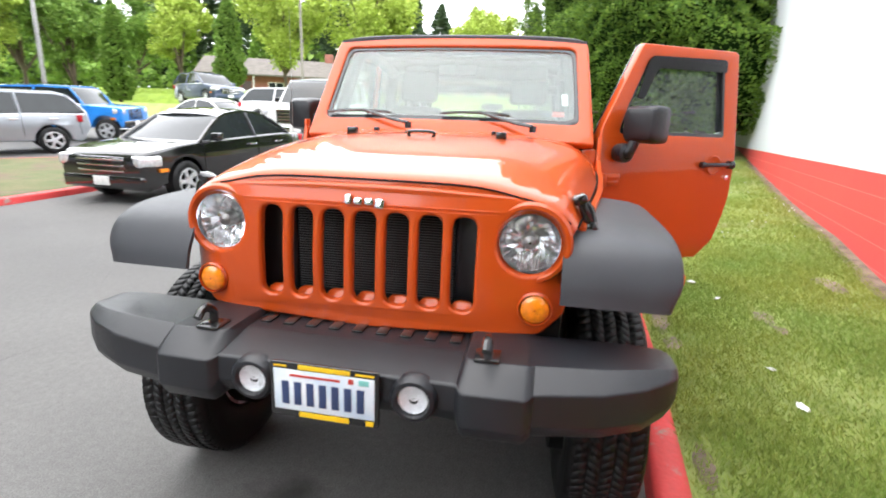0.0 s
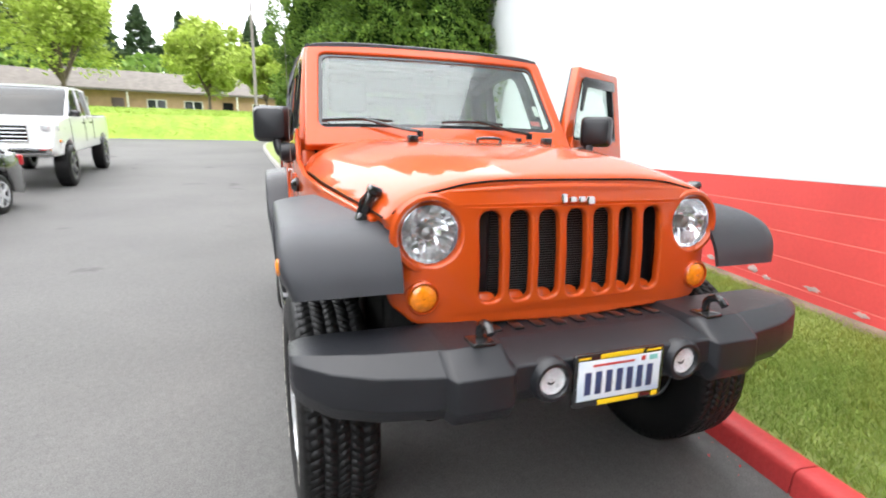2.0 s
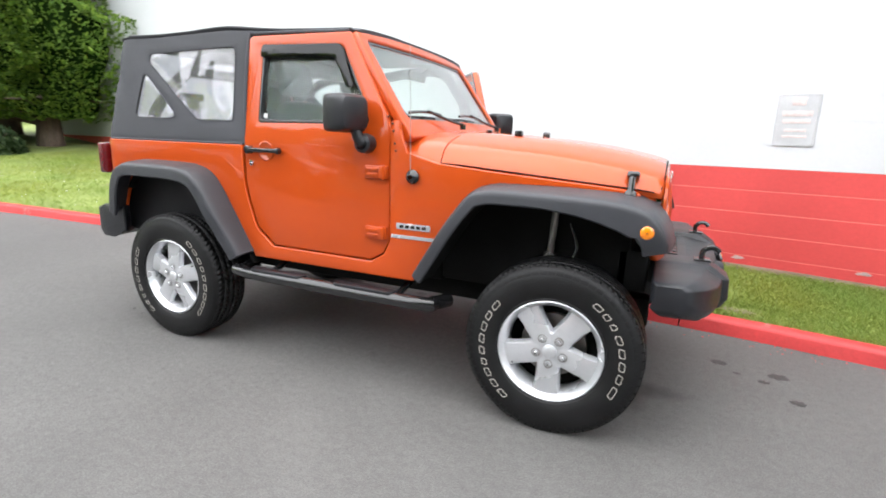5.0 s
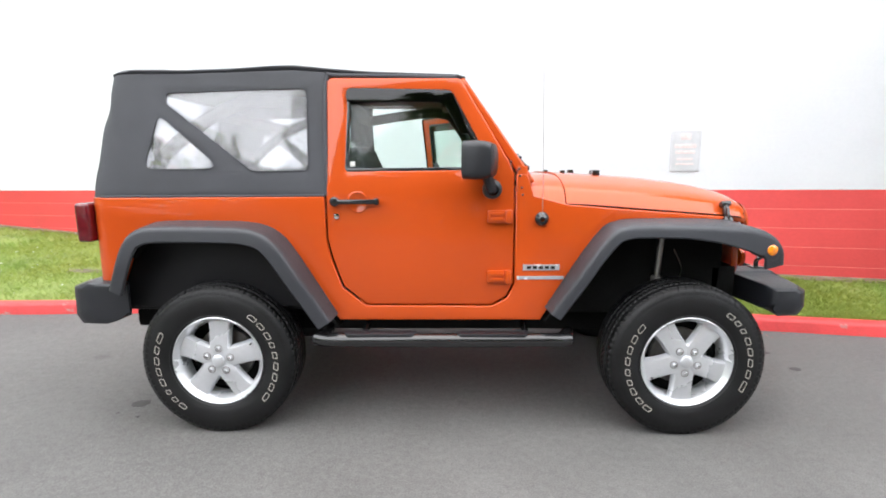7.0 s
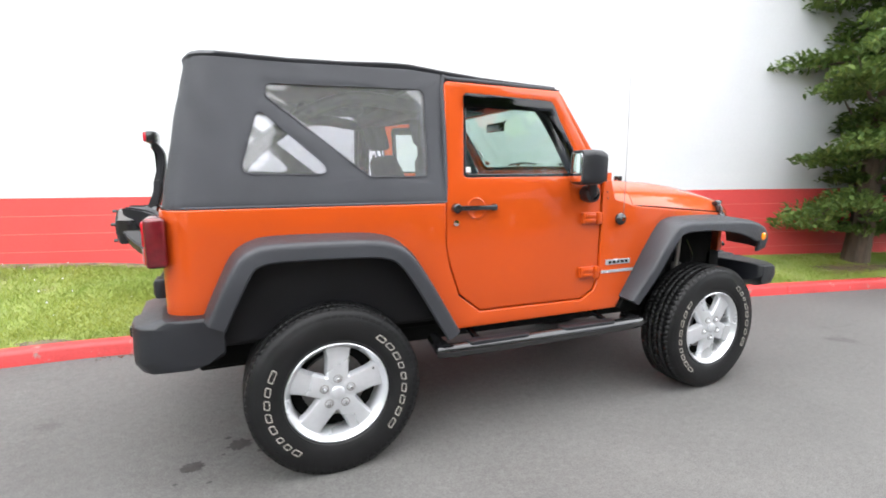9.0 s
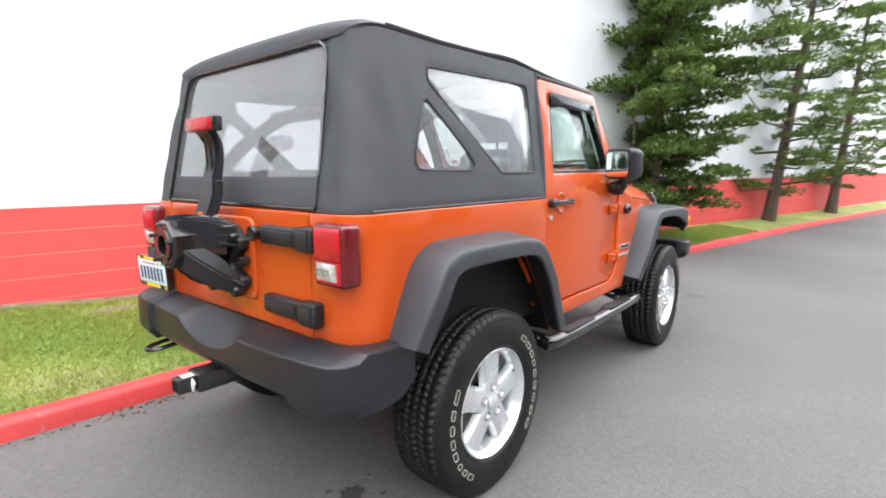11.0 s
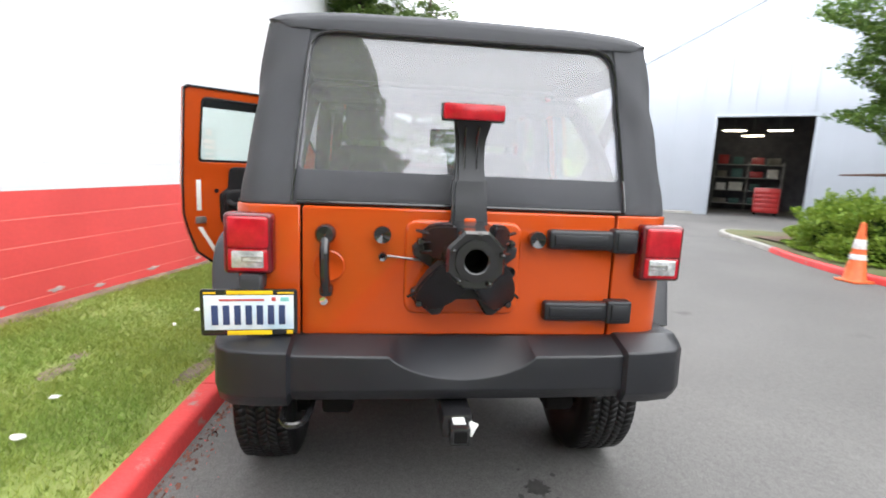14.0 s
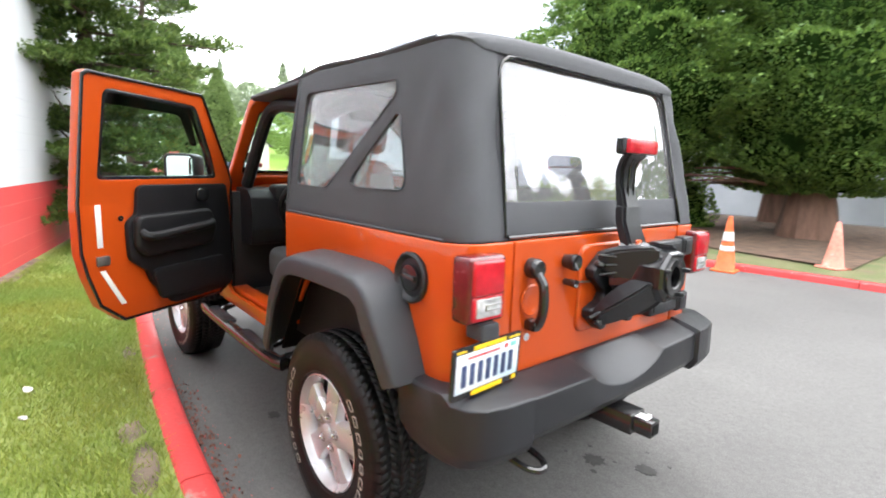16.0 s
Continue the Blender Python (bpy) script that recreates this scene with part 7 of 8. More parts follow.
for k, (x, y, r, e) in enumerate(((2.035, 0.38, 0.05, 1.4), (2.34, 0.31, 0.06, 1.5), (2.385, 0.0, 0.045, 1.3), (2.25, 0.2, 0.03, 1.6), (2.12, 0.26, 0.022, 1.4), (-1.64, -0.432, 0.085, 1.1), (-1.857, -0.562, 0.07, 1.2), (-1.70, -0.34, 0.02, 1.3), (-1.55, -0.53, 0.018, 1.3), (-1.72, -0.50, 0.014, 1.1), (-1.92, -0.68, 0.016, 1.1), (-1.78, -0.72, 0.014, 1.4), (-1.5, -0.38, 0.012, 1.2),
                                  (-0.2, 0.7, 0.05, 1.5), (-1.1, 0.85, 0.045, 1.8))):
    q = [1 + 0.5 * noise.noise((3 * math.cos(a), 3 * math.sin(a), k * 7.0)) + 0.22 * noise.noise((9 * math.cos(a), 9 * math.sin(a), k * 3.0)) for a in np.linspace(0, 2 * math.pi, 48, endpoint=False)]
    pts = [(x + 0.62 * r * e * math.cos(a) * f, y + 0.62 * r * math.sin(a) * f) for a, f in zip(np.linspace(0, 2 * math.pi, 48, endpoint=False), q)]
    st = part("oil_stain", plate(pts, (), 0.001, 0.0003, lambda u, v, w: Vector((u, v, ground_z(u) + 0.0016 + w))), STAIN, smooth=0)
    tagged(st, "small dark dried oil stain on the asphalt", "stain", "oil stains", "structure")

crack = flow([(-1.6, -2.2), (-0.16, -2.35), (0.93, -2.44), (2.2, -2.74), (3.63, -2.97), (5.48, -3.38), (8.0, -3.75)], 10)
ck = part("asphalt_crack", tube([(p[0], p[1] + 0.025 * noise.noise((p[0] * 4, 1, 0)), 0.0) for p in crack], [0.0008 + 0.0016 * abs(noise.noise((p[0] * 6, 3, 0))) for p in crack], 5), STAIN)
tagged(ck, "thin dark crack in the asphalt", "crack", kind="structure")

# ================= white service building with an open bay =================
METAL_WHITE = surface("pale_blue_grey_metal_siding", (0.44, 0.475, 0.53), 0.5, var=0.03, scale=0.6, fine=25, bump=0.15)
bl = thing("wall_east", "pale painted service building with an open bay door", "building", kind="structure")
BC, BD = Vector((19.3, -10.4, 0)), Vector((-0.6, -0.8, 0))
BN = Vector((-0.8, 0.6, 0))


def GABLE(u):
    return 5.64 + 0.505 * (12.6 - abs(u - 12))


def bmap(lift=0.0):
    return lambda u, v, w: BC + BD * u + BN * (w + lift) + Vector((0, 0, v))


part("front_wall", plate([(-0.6, -0.2), (4.15, -0.2), (4.15, 4.15), (7.6, 4.15), (7.6, -0.2), (24.6, -0.2), (24.6, GABLE(24.6)), (12, GABLE(12)), (-0.6, GABLE(-0.6))], (), 0.2, 0.005, bmap(-0.1)), METAL_WHITE, bl)
for k in range(23):
    u = 0.5 + k
    lo = 4.17 if 4.0 < u < 7.65 else 0.02
    part("siding_rib", plate([(u, lo), (u + 0.04, lo), (u + 0.04, GABLE(u) - 0.05), (u, GABLE(u) - 0.05)], (), 0.016, 0.004, bmap(0.008)), METAL_WHITE, bl)
part("roof_edge", plate([(-0.75, GABLE(-0.6) - 0.05), (12, GABLE(12)), (24.75, GABLE(24.6) - 0.05), (24.75, GABLE(24.6) + 0.07), (12, GABLE(12) + 0.12), (-0.75, GABLE(-0.6) + 0.07)], (), 0.24, 0.01, bmap(-0.1)), METAL_WHITE, bl)
part("side_wall", plate([(0, -0.2), (12, -0.2), (12, 5.55), (0, 5.55)], (), 0.2, 0.005, lambda u, v, w: BC - BN * (u + 0.2) - BD * (0.5 + w) + Vector((0, 0, v))), METAL_WHITE, bl)
for u0, u1, v0, v1 in ((4.05, 4.15, 0, 4.15), (7.6, 7.7, 0, 4.15), (4.05, 7.7, 4.15, 4.25)):
    part("bay_trim", plate([(u0, v0), (u1, v0), (u1, v1), (u0, v1)], (), 0.05, 0.006, bmap(0.03)), METAL_WHITE, bl)
# The dimness inside the bay is put into this dark wall colour.
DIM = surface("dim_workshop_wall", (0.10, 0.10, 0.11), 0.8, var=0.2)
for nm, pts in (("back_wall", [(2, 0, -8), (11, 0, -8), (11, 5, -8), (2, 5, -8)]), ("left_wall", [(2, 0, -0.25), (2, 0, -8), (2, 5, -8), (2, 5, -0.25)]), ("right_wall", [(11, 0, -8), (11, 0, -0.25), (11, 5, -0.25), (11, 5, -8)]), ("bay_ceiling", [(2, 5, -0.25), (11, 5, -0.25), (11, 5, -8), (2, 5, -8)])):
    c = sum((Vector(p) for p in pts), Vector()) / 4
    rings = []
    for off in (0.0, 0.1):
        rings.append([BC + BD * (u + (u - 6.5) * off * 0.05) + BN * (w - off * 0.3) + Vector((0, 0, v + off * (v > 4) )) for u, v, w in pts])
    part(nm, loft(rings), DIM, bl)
TUBE_LIGHT = surface("lit_tube", (1.0, 0.9, 0.7), 0.5, emit=12.0)
for u, w_, nm in ((4.8, -3.2, "ceiling_lamp"), (6.6, -3.2, "ceiling_lamp"), (5.6, -6.2, "ceiling_lamp")):
    lp = thing(nm, "lit fluorescent ceiling lamp in the bay", "lamp", "bay lamps")
    part("housing", plate([(u - 0.5, -w_ - 0.1), (u + 0.5, -w_ - 0.1), (u + 0.5, -w_ + 0.1), (u - 0.5, -w_ + 0.1)], (), 0.06, 0.01, lambda a, b, c: BC + BD * a - BN * b + Vector((0, 0, 3.92 + c))), SIGN_WHITE, lp)
    part("lamp_tube", plate([(u - 0.45, -w_ - 0.02), (u + 0.45, -w_ - 0.02), (u + 0.45, -w_ + 0.02), (u - 0.45, -w_ + 0.02)], (), 0.04, 0.01, lambda a, b, c: BC + BD * a - BN * b + Vector((0, 0, 3.865 + c))), TUBE_LIGHT, lp)
    part("hanger", tube([BC + BD * u + BN * w_ + Vector((0, 0, 3.94)), BC + BD * u + BN * w_ + Vector((0, 0, 5.02))], 0.012, 6), STEEL, lp)
TOOL_RED = surface("red_tool_chest_paint", (0.5, 0.03, 0.03), 0.35, coat=0.4)
tc_ = thing("tool_chest", "red wheeled tool chest inside the bay", "tool chest", at=Matrix.Translation(BC + BD * 6.4 - BN * 2.6) @ Matrix.Rotation(math.atan2(BD.y, BD.x), 4, "Z"))
part("body", box((-0.5, -0.3, 0.12), (0.5, 0.3, 1.25), 0.02), TOOL_RED, tc_)
for k in range(5):
    part("drawer", box((-0.46, -0.318, 0.18 + 0.2 * k), (0.46, -0.3, 0.35 + 0.2 * k), 0.006), TOOL_RED, tc_)
for dx in (-0.4, 0.4):
    part("castor", moved(turned([(0.06, -0.02), (0.06, 0.02)], 14, caps=True), Matrix.Translation((dx, 0, 0.06))), GLOSS_BLACK, tc_)
rk = thing("storage_rack", "grey steel storage rack with boxes inside the bay", "rack", at=Matrix.Translation(BC + BD * 5.6 - BN * 7.2) @ Matrix.Rotation(math.atan2(BD.y, BD.x), 4, "Z"))
for dx in (-1.6, 0, 1.6):
    for dy in (-0.28, 0.28):
        part("upright", box((dx - 0.03, dy - 0.03, 0), (dx + 0.03, dy + 0.03, 2.6), 0.004), STEEL, rk)
for k in range(4):
    part("shelf", box((-1.63, -0.31, 0.3 + 0.7 * k), (1.63, 0.31, 0.34 + 0.7 * k), 0.004), STEEL, rk)
rng = np.random.default_rng(17)
for k in range(4):
    for dx in (-1.2, -0.5, 0.4, 1.15):
        bw, bh = rng.uniform(0.2, 0.32), rng.uniform(0.2, 0.5)
        bx = part("storage_box", box((-bw, -0.22, 0.0), (bw, 0.22, bh), 0.01), (SIGN_WHITE, WOOD, BIN, TOOL_RED)[int(rng.integers(0, 4))])
        bx.matrix_world = rk.matrix_world @ Matrix.Translation((dx, 0, 0.341 + 0.7 * k))
        tagged(bx, "storage box on the workshop rack", "box", "boxes on the rack")
wl_ = thing("wall_lamp", "grey floodlight on the service building", "lamp")
part("arm", tube([BC + BD * 1.3 + BN * 0.01 + Vector((0, 0, 3.7)), BC + BD * 1.3 + BN * 0.3 + Vector((0, 0, 3.75))], 0.03, 8), STEEL, wl_)
part("head", moved(box((-0.22, -0.16, -0.08), (0.22, 0.16, 0.08), 0.03), Matrix.Translation(BC + BD * 1.3 + BN * 0.4 + Vector((0, 0, 3.73))) @ Matrix.Rotation(math.atan2(BD.y, BD.x), 4, "Z")), STEEL, wl_)
bush("shrub", 18.2, -10.6, 0.0, 0.6, 0.6, 1500, SHRUB, "yellow-green shrub at the building's corner", 67)
lane_kerb = [tuple(p[:2]) for p in flow([(17.0, -13.2), (17.6, -11.4), (18.9, -9.7), (21.5, -9.6), (26, -11.5), (34, -14.5)], 6)]
kerb("kerb_building", lane_kerb, -1, lambda x: GREY_KERB, "low concrete kerb in front of the service building")

# cable over the lane
cb = part("overhead_cable", tube(flow([(40, 2, 13), (14, -8, 7.4), (2, -14, 7.8), (-16, -22, 9)], 8), 0.0045, 6), GLOSS_BLACK)
tagged(cb, "thin black overhead cable above the lane", "cable")

# ================= other vehicles =================
CAR_GLASS = surface("dark_car_glass", (0.018, 0.022, 0.024), 0.05, var=0.1, rvar=0.01, spec=0.4)
CAR_BLACK = surface("black_car_paint", (0.008, 0.008, 0.009), 0.18, var=0.1, coat=1.0)
CAR_WHITE = surface("white_car_paint", (0.72, 0.72, 0.71), 0.3, var=0.03, coat=0.8)
CAR_SILVER = surface("silver_car_paint", (0.32, 0.34, 0.37), 0.3, metal=0.5, var=0.05, coat=0.8)
CAR_BLUE = surface("bright_blue_car_paint", (0.015, 0.20, 0.62), 0.3, var=0.05, coat=0.8)
CAR_SLATE = surface("slate_blue_car_paint", (0.05, 0.07, 0.12), 0.3, metal=0.4, var=0.05, coat=0.8)
LAMP_CLEAR = surface("clear_headlamp_plastic", (0.7, 0.72, 0.74), 0.1, metal=0.4, var=0.2, scale=20, coat=1.0)


def parked(label, m, L0, L1, W, wb, top, cabin, paint, wr=0.33, low=0.24, arch=0.06, grille="bars", boxy=False, group="parked cars", bed=None, chrome_bumper=False, category="car", roof_gap=0.0):
    """x ahead, its ground centre between the axles; L0 and L1 are the noses in front of and behind the axles."""
    root = thing("parked_car", label, category, group, at=m)
    ax = (wb / 2, -wb / 2)
    ar = wr + arch
    bottom = []
    for c in ax[::-1]:
        for a in np.linspace(math.pi, 0, 13):
            zz = wr + ar * math.sin(a)
            bottom.append((c + ar * math.cos(a), max(zz, low)))
    out = list(top) + [(-wb / 2 - L1, low + 0.1), (-wb / 2 - L1 + 0.08, low)] + bottom + [(wb / 2 + L0 - 0.1, low), (wb / 2 + L0, low + 0.1)]
    ends = (wb / 2 + L0, -wb / 2 - L1)
    belt = max(z for _, z in top)

    def bend(u, v, w):
        f = (u / ends[0]) if u > 0 else (u / ends[1])
        k = 1 - (0.05 if boxy else 0.13) * abs(f) ** 5 - (0.02 if boxy else 0.06) * max(0, (v - low - 0.45) / max(0.1, belt - low - 0.45)) ** 2
        return Vector((u, w * k, v))
    cuts = [ends[0] * k for k in (0.5, 0.7, 0.8, 0.88, 0.95)] + [ends[1] * k for k in (0.5, 0.7, 0.8, 0.88, 0.95)]
    body = part("body", plate(out, (), W, 0.05, bend, cu=cuts, cv=[low + 0.45, (belt + low + 0.45) / 2], res=3), paint, root, smooth=50)
    zb, zt = min(z for _, z in cabin), max(z for _, z in cabin)

    def lean(u, v, w):
        return Vector((u, w * (1 - (0.08 if boxy else 0.24) * (v - zb) / (zt - zb)), v))
    part("window_glass", plate(cabin, (), W * 0.93, 0.03, lean, cv=[(zb + zt) / 2], res=2), CAR_GLASS, root, "dark tinted windows", 50)
    half = W * 0.93 / 2
    roof = sorted([p for p in cabin if p[1] > zt - 0.12], key=lambda p: -p[0])
    if len(roof) > 1:
        rings = [[lean(x, z - 0.015, y) for y in np.linspace(-half * 1.005, half * 1.005, 9)] + [lean(x, z - 0.05, y) for y in np.linspace(half * 1.005, -half * 1.005, 9)] for x, z in roof]
        for r_ in rings:
            for i in range(9):
                r_[i].z += 0.04 * (1 - (2 * i / 8 - 1) ** 2) + 0.012
        part("roof", loft(rings), paint, root, smooth=60)
    # pillars on both sides
    hi = roof
    first, last = cabin[0], cabin[-1]
    pil = [(first, hi[0]), (last, hi[-1])] if first[0] > last[0] else [(last, hi[0]), (first, hi[-1])]
    mid = 0.45 * pil[0][0][0] + 0.55 * pil[1][0][0]
    pil.append(((mid - 0.05, zb), (mid, zt - 0.03)))
    for s in (-1, 1):
        for a, b in pil:
            part("pillar", tube([lean(a[0], a[1], s * half), lean((a[0] + b[0]) / 2, (a[1] + b[1]) / 2 + 0.005, s * half), lean(b[0], b[1] - 0.02, s * half)], 0.034, 8), paint, root)
        part("belt_trim", tube([lean(pil[0][0][0] - 0.03, zb + 0.012, s * (half + 0.012)), lean(pil[1][0][0] + 0.03, zb + 0.012, s * (half + 0.012))], 0.012, 6), CHROME, root)
        xm = pil[0][0][0] - 0.28
        mr = part("mirror", join(tube([(xm, s * half, zb + 0.03), (xm, s * (half + 0.12), zb + 0.07)], 0.022, 6), box((xm - 0.06, s * (half + 0.15) - 0.09, zb + 0.02), (xm + 0.06, s * (half + 0.15) + 0.09, zb + 0.16), 0.03, 3)), paint if not bed else GLOSS_BLACK, root)
        # door seams and handles
        for xs in (mid - 0.05, pil[0][0][0] - 0.05, mid - 0.05 - (mid - pil[1][0][0]) * 0.85):
            part("door_seam", tube([bend(xs, z, s * (W / 2 + 0.001)) for z in np.linspace(low + 0.2, belt - 0.04, 5)], 0.006, 5), DARK, root)
        for xh in (mid + 0.12, mid - 0.75):
            part("door_handle", box(*[tuple(map(min, zip(a_, b_))) if k_ == 0 else tuple(map(max, zip(a_, b_))) for k_ in (0, 1) for a_, b_ in [((xh - 0.1, s * (W / 2 - 0.015), belt - 0.19), (xh + 0.1, s * (W / 2 + 0.022), belt - 0.155))]], 0.008), CHROME if not boxy else GLOSS_BLACK, root)
        # lamps
        zf = lerp(wb / 2 + L0 - 0.15, sorted([p[0] for p in top]), [z for _, z in sorted(top)])
        fx = wb / 2 + L0
        part("headlight", moved(box((-0.34, -0.19, -0.10), (0.035, 0.17, 0.075), 0.05, 3), Matrix.Translation((fx - 0.035, s * (W / 2 - 0.27), min(zf, belt) - 0.13)) @ Matrix.Rotation(radians(-18 * s), 4, "Z")), LAMP_CLEAR, root)
        part("tail_lamp", box((-wb / 2 - L1 - 0.012, min(s * (W / 2 - 0.3), s * (W / 2 - 0.08)), belt - 0.27), (-wb / 2 - L1 + 0.14, max(s * (W / 2 - 0.3), s * (W / 2 - 0.08)), belt - 0.08), 0.03, 2), RED_LENS, root)
        part("fog_lamp", moved(turned([(0.055, 0.0), (0.05, 0.03), (0.002, 0.035)], 16), Matrix.Translation((fx - 0.05, s * (W / 2 - 0.3), low + 0.14)) @ Matrix.Rotation(radians(-90), 4, "Z")), LAMP_CLEAR, root)
        part("side_repeater", box((fx - 0.40, min(s * (W / 2 - 0.05), s * (W / 2 - 0.005)), low + 0.28), (fx - 0.24, max(s * (W / 2 - 0.05), s * (W / 2 - 0.005)), low + 0.34), 0.01), AMBER, root)
    fx = wb / 2 + L0
    zf = lerp(fx - 0.1, sorted([p[0] for p in top]), [z for _, z in sorted(top)])
    gz0, gz1 = low + 0.26 + (0.02 if bed else 0), min(zf, belt) - 0.06
    gr = part("grille", box((fx - 0.06, -W * 0.26, gz0), (fx + 0.012, W * 0.26, gz1), 0.03, 2), GLOSS_BLACK, root)
    for k in range(3 if not boxy else 5):
        if boxy and not bed:
            part("grille_bar", box((fx - 0.02, -W * 0.22 + k * W * 0.11 - 0.02, gz0 + 0.03), (fx + 0.022, -W * 0.22 + k * W * 0.11 + 0.02, gz1 - 0.03), 0.008), paint, gr)
        else:
            z = gz0 + (k + 0.5) * (gz1 - gz0) / (3 if not boxy else 5)
            part("grille_bar", box((fx - 0.02, -W * 0.25, z - 0.016), (fx + 0.024, W * 0.25, z + 0.016), 0.008), CHROME, gr)
    part("front_bumper", box((fx - 0.3, -W * 0.44, low + 0.03), (fx + 0.03, W * 0.44, low + 0.24), 0.05, 3), CHROME if chrome_bumper else (paint if not boxy else GLOSS_BLACK), root)
    part("number_plate", box((fx + 0.03, -0.15, low + 0.08), (fx + 0.037, 0.15, low + 0.22), 0.002), REFLECT, root)
    part("rear_bumper", box((-wb / 2 - L1 - 0.03, -W * 0.44, low + 0.05), (-wb / 2 - L1 + 0.3, W * 0.44, low + 0.25), 0.05, 3), GLOSS_BLACK if boxy else paint, root)
    if bed:
        part("load_bed", box((-wb / 2 - L1 + 0.06, -W / 2 + 0.09, belt - 0.45), (bed, W / 2 - 0.09, belt - 0.02), 0.01), DARK, root)
    first_w = None
    for c in ax:
        for s in (-1, 1):
            at = Matrix.Translation((c, s * (W / 2 - 0.12), wr)) @ Matrix.Rotation(0 if s < 0 else math.pi, 4, "Z")
            if first_w is None:
                tw = 0.11 if wr < 0.4 else 0.15
                wroot = part("wheel", turned([(0.02, -tw * 0.6), (wr * 0.6, -tw * 0.55), (wr * 0.6, tw)], 28), DARK, root)
                kids = [part("tyre", turned([(wr * 0.66, -tw * 0.95), (wr * 0.72, -tw * 1.05), (wr * 0.9, -tw), (wr, -tw * 0.75), (wr, tw * 0.75), (wr * 0.9, tw), (wr * 0.66, tw)], 36, closed=True), RUBBER, wroot)]
                holes = []
                for k in range(5):
                    a0 = 2 * math.pi * k / 5
                    holes.append([(r * wr * math.cos(a0 + d), r * wr * math.sin(a0 + d)) for r, d in ((0.22, -0.2), (0.45, -0.38), (0.56, -0.38), (0.58, 0), (0.56, 0.38), (0.45, 0.38), (0.22, 0.2))])
                kids.append(part("rim", plate(circle(0, 0, wr * 0.665, 36), holes, 0.05, 0.012, lambda u, v, w: Vector((u, -tw * 0.85 - w, v))), ALLOY if not bed else GLOSS_BLACK, wroot))
                wroot.matrix_local = at
                first_w = (wroot, kids)
            else:
                w2 = again(first_w[0], root, at)
                for kd in first_w[1]:
                    again(kd, w2)
    return root


def lot(x, y, heading, extra=0.0):
    """Stands on the slope of the lot."""
    tilt = 0.0 if extra else math.degrees(math.atan((ground_z(x - 1.4) - ground_z(x + 1.4)) / 2.8))
    h = radians(heading)
    return pose(x, y, ground_z(x, y) + extra, tilt * math.sin(h), tilt * math.cos(h), heading)


SEDAN_TOP = [(2.2, 0.55), (2.18, 0.74), (2.06, 0.83), (1.5, 0.91), (1.0, 0.95), (0.6, 0.95), (-1.2, 0.99), (-1.7, 1.0), (-2.2, 0.97), (-2.34, 0.88), (-2.37, 0.6)]
SEDAN_CAB = [(1.02, 0.92), (0.3, 1.34), (0.1, 1.40), (-0.3, 1.445), (-0.75, 1.43), (-1.1, 1.36), (-1.75, 0.97)]
SUV_TOP = [(2.28, 0.62), (2.24, 0.86), (2.1, 0.95), (1.5, 1.03), (1.05, 1.08), (-1.9, 1.12), (-2.3, 1.1), (-2.36, 0.7)]
SUV_CAB = [(1.15, 1.05), (0.5, 1.56), (0.2, 1.65), (-0.5, 1.69), (-1.6, 1.66), (-1.85, 1.6), (-2.25, 1.1)]
TRUCK_TOP = [(2.95, 0.95), (2.95, 1.38), (2.85, 1.45), (2.2, 1.50), (1.75, 1.53), (-0.9, 1.53), (-0.92, 1.5), (-3.1, 1.5), (-3.16, 1.42), (-3.16, 0.95)]
TRUCK_CAB = [(1.72, 1.5), (1.12, 2.08), (0.9, 2.16), (0.2, 2.2), (-0.6, 2.16), (-0.75, 2.08), (-0.9, 1.5)]
BOXY_TOP = [(2.05, 0.75), (2.05, 1.12), (1.95, 1.17), (0.75, 1.25), (-2.0, 1.25), (-2.06, 1.2), (-2.08, 0.7)]
BOXY_CAB = [(0.8, 1.24), (0.5, 1.72), (0.4, 1.8), (-0.5, 1.84), (-1.8, 1.82), (-1.88, 1.75), (-2.0, 1.24)]


def shifted(pts, d):
    return [(x + d, z) for x, z in pts]


parked("black four-door saloon car parked by the kerb", lot(-5.75, -5.95, -4), 0.80, 0.98, 1.77, 2.76, SEDAN_TOP, SEDAN_CAB, CAR_BLACK, 0.325)
parked("lifted white crew-cab pickup truck with chrome grille", lot(-12.55, -6.2, 5), 0.96, 1.18, 2.0, 3.97, TRUCK_TOP, TRUCK_CAB, CAR_WHITE, 0.46, 0.72, 0.09, boxy=True, bed=-0.95, chrome_bumper=True, category="pickup truck")
parked("silver sport utility car parked beyond the lawn", lot(-8.36, -14.5, -35), 0.88, 0.75, 1.85, 2.8, SUV_TOP, SUV_CAB, CAR_SILVER, 0.36, 0.3)
parked("bright blue boxy off-road car parked in the lot", lot(-12.64, -15.93, 105), 0.6, 0.66, 1.82, 2.9, BOXY_TOP, BOXY_CAB, CAR_BLUE, 0.39, 0.48, 0.1, boxy=True)
parked("white four-door saloon car parked in the lot", lot(-17.5, -13.6, 78), 0.80, 0.98, 1.77, 2.76, SEDAN_TOP, SEDAN_CAB, CAR_WHITE, 0.325)
parked("slate blue sport utility car parked on the upper lot", lot(-22.5, -17.6, 62, 1.0), 0.88, 0.95, 1.85, 2.8, SUV_TOP, SUV_CAB, CAR_SLATE, 0.36, 0.3)
parked("white sport utility car parked behind the saloon", lot(-18.4, -10.3, 96, 0.25), 0.88, 0.95, 1.85, 2.8, SUV_TOP, SUV_CAB, CAR_WHITE, 0.36, 0.3)
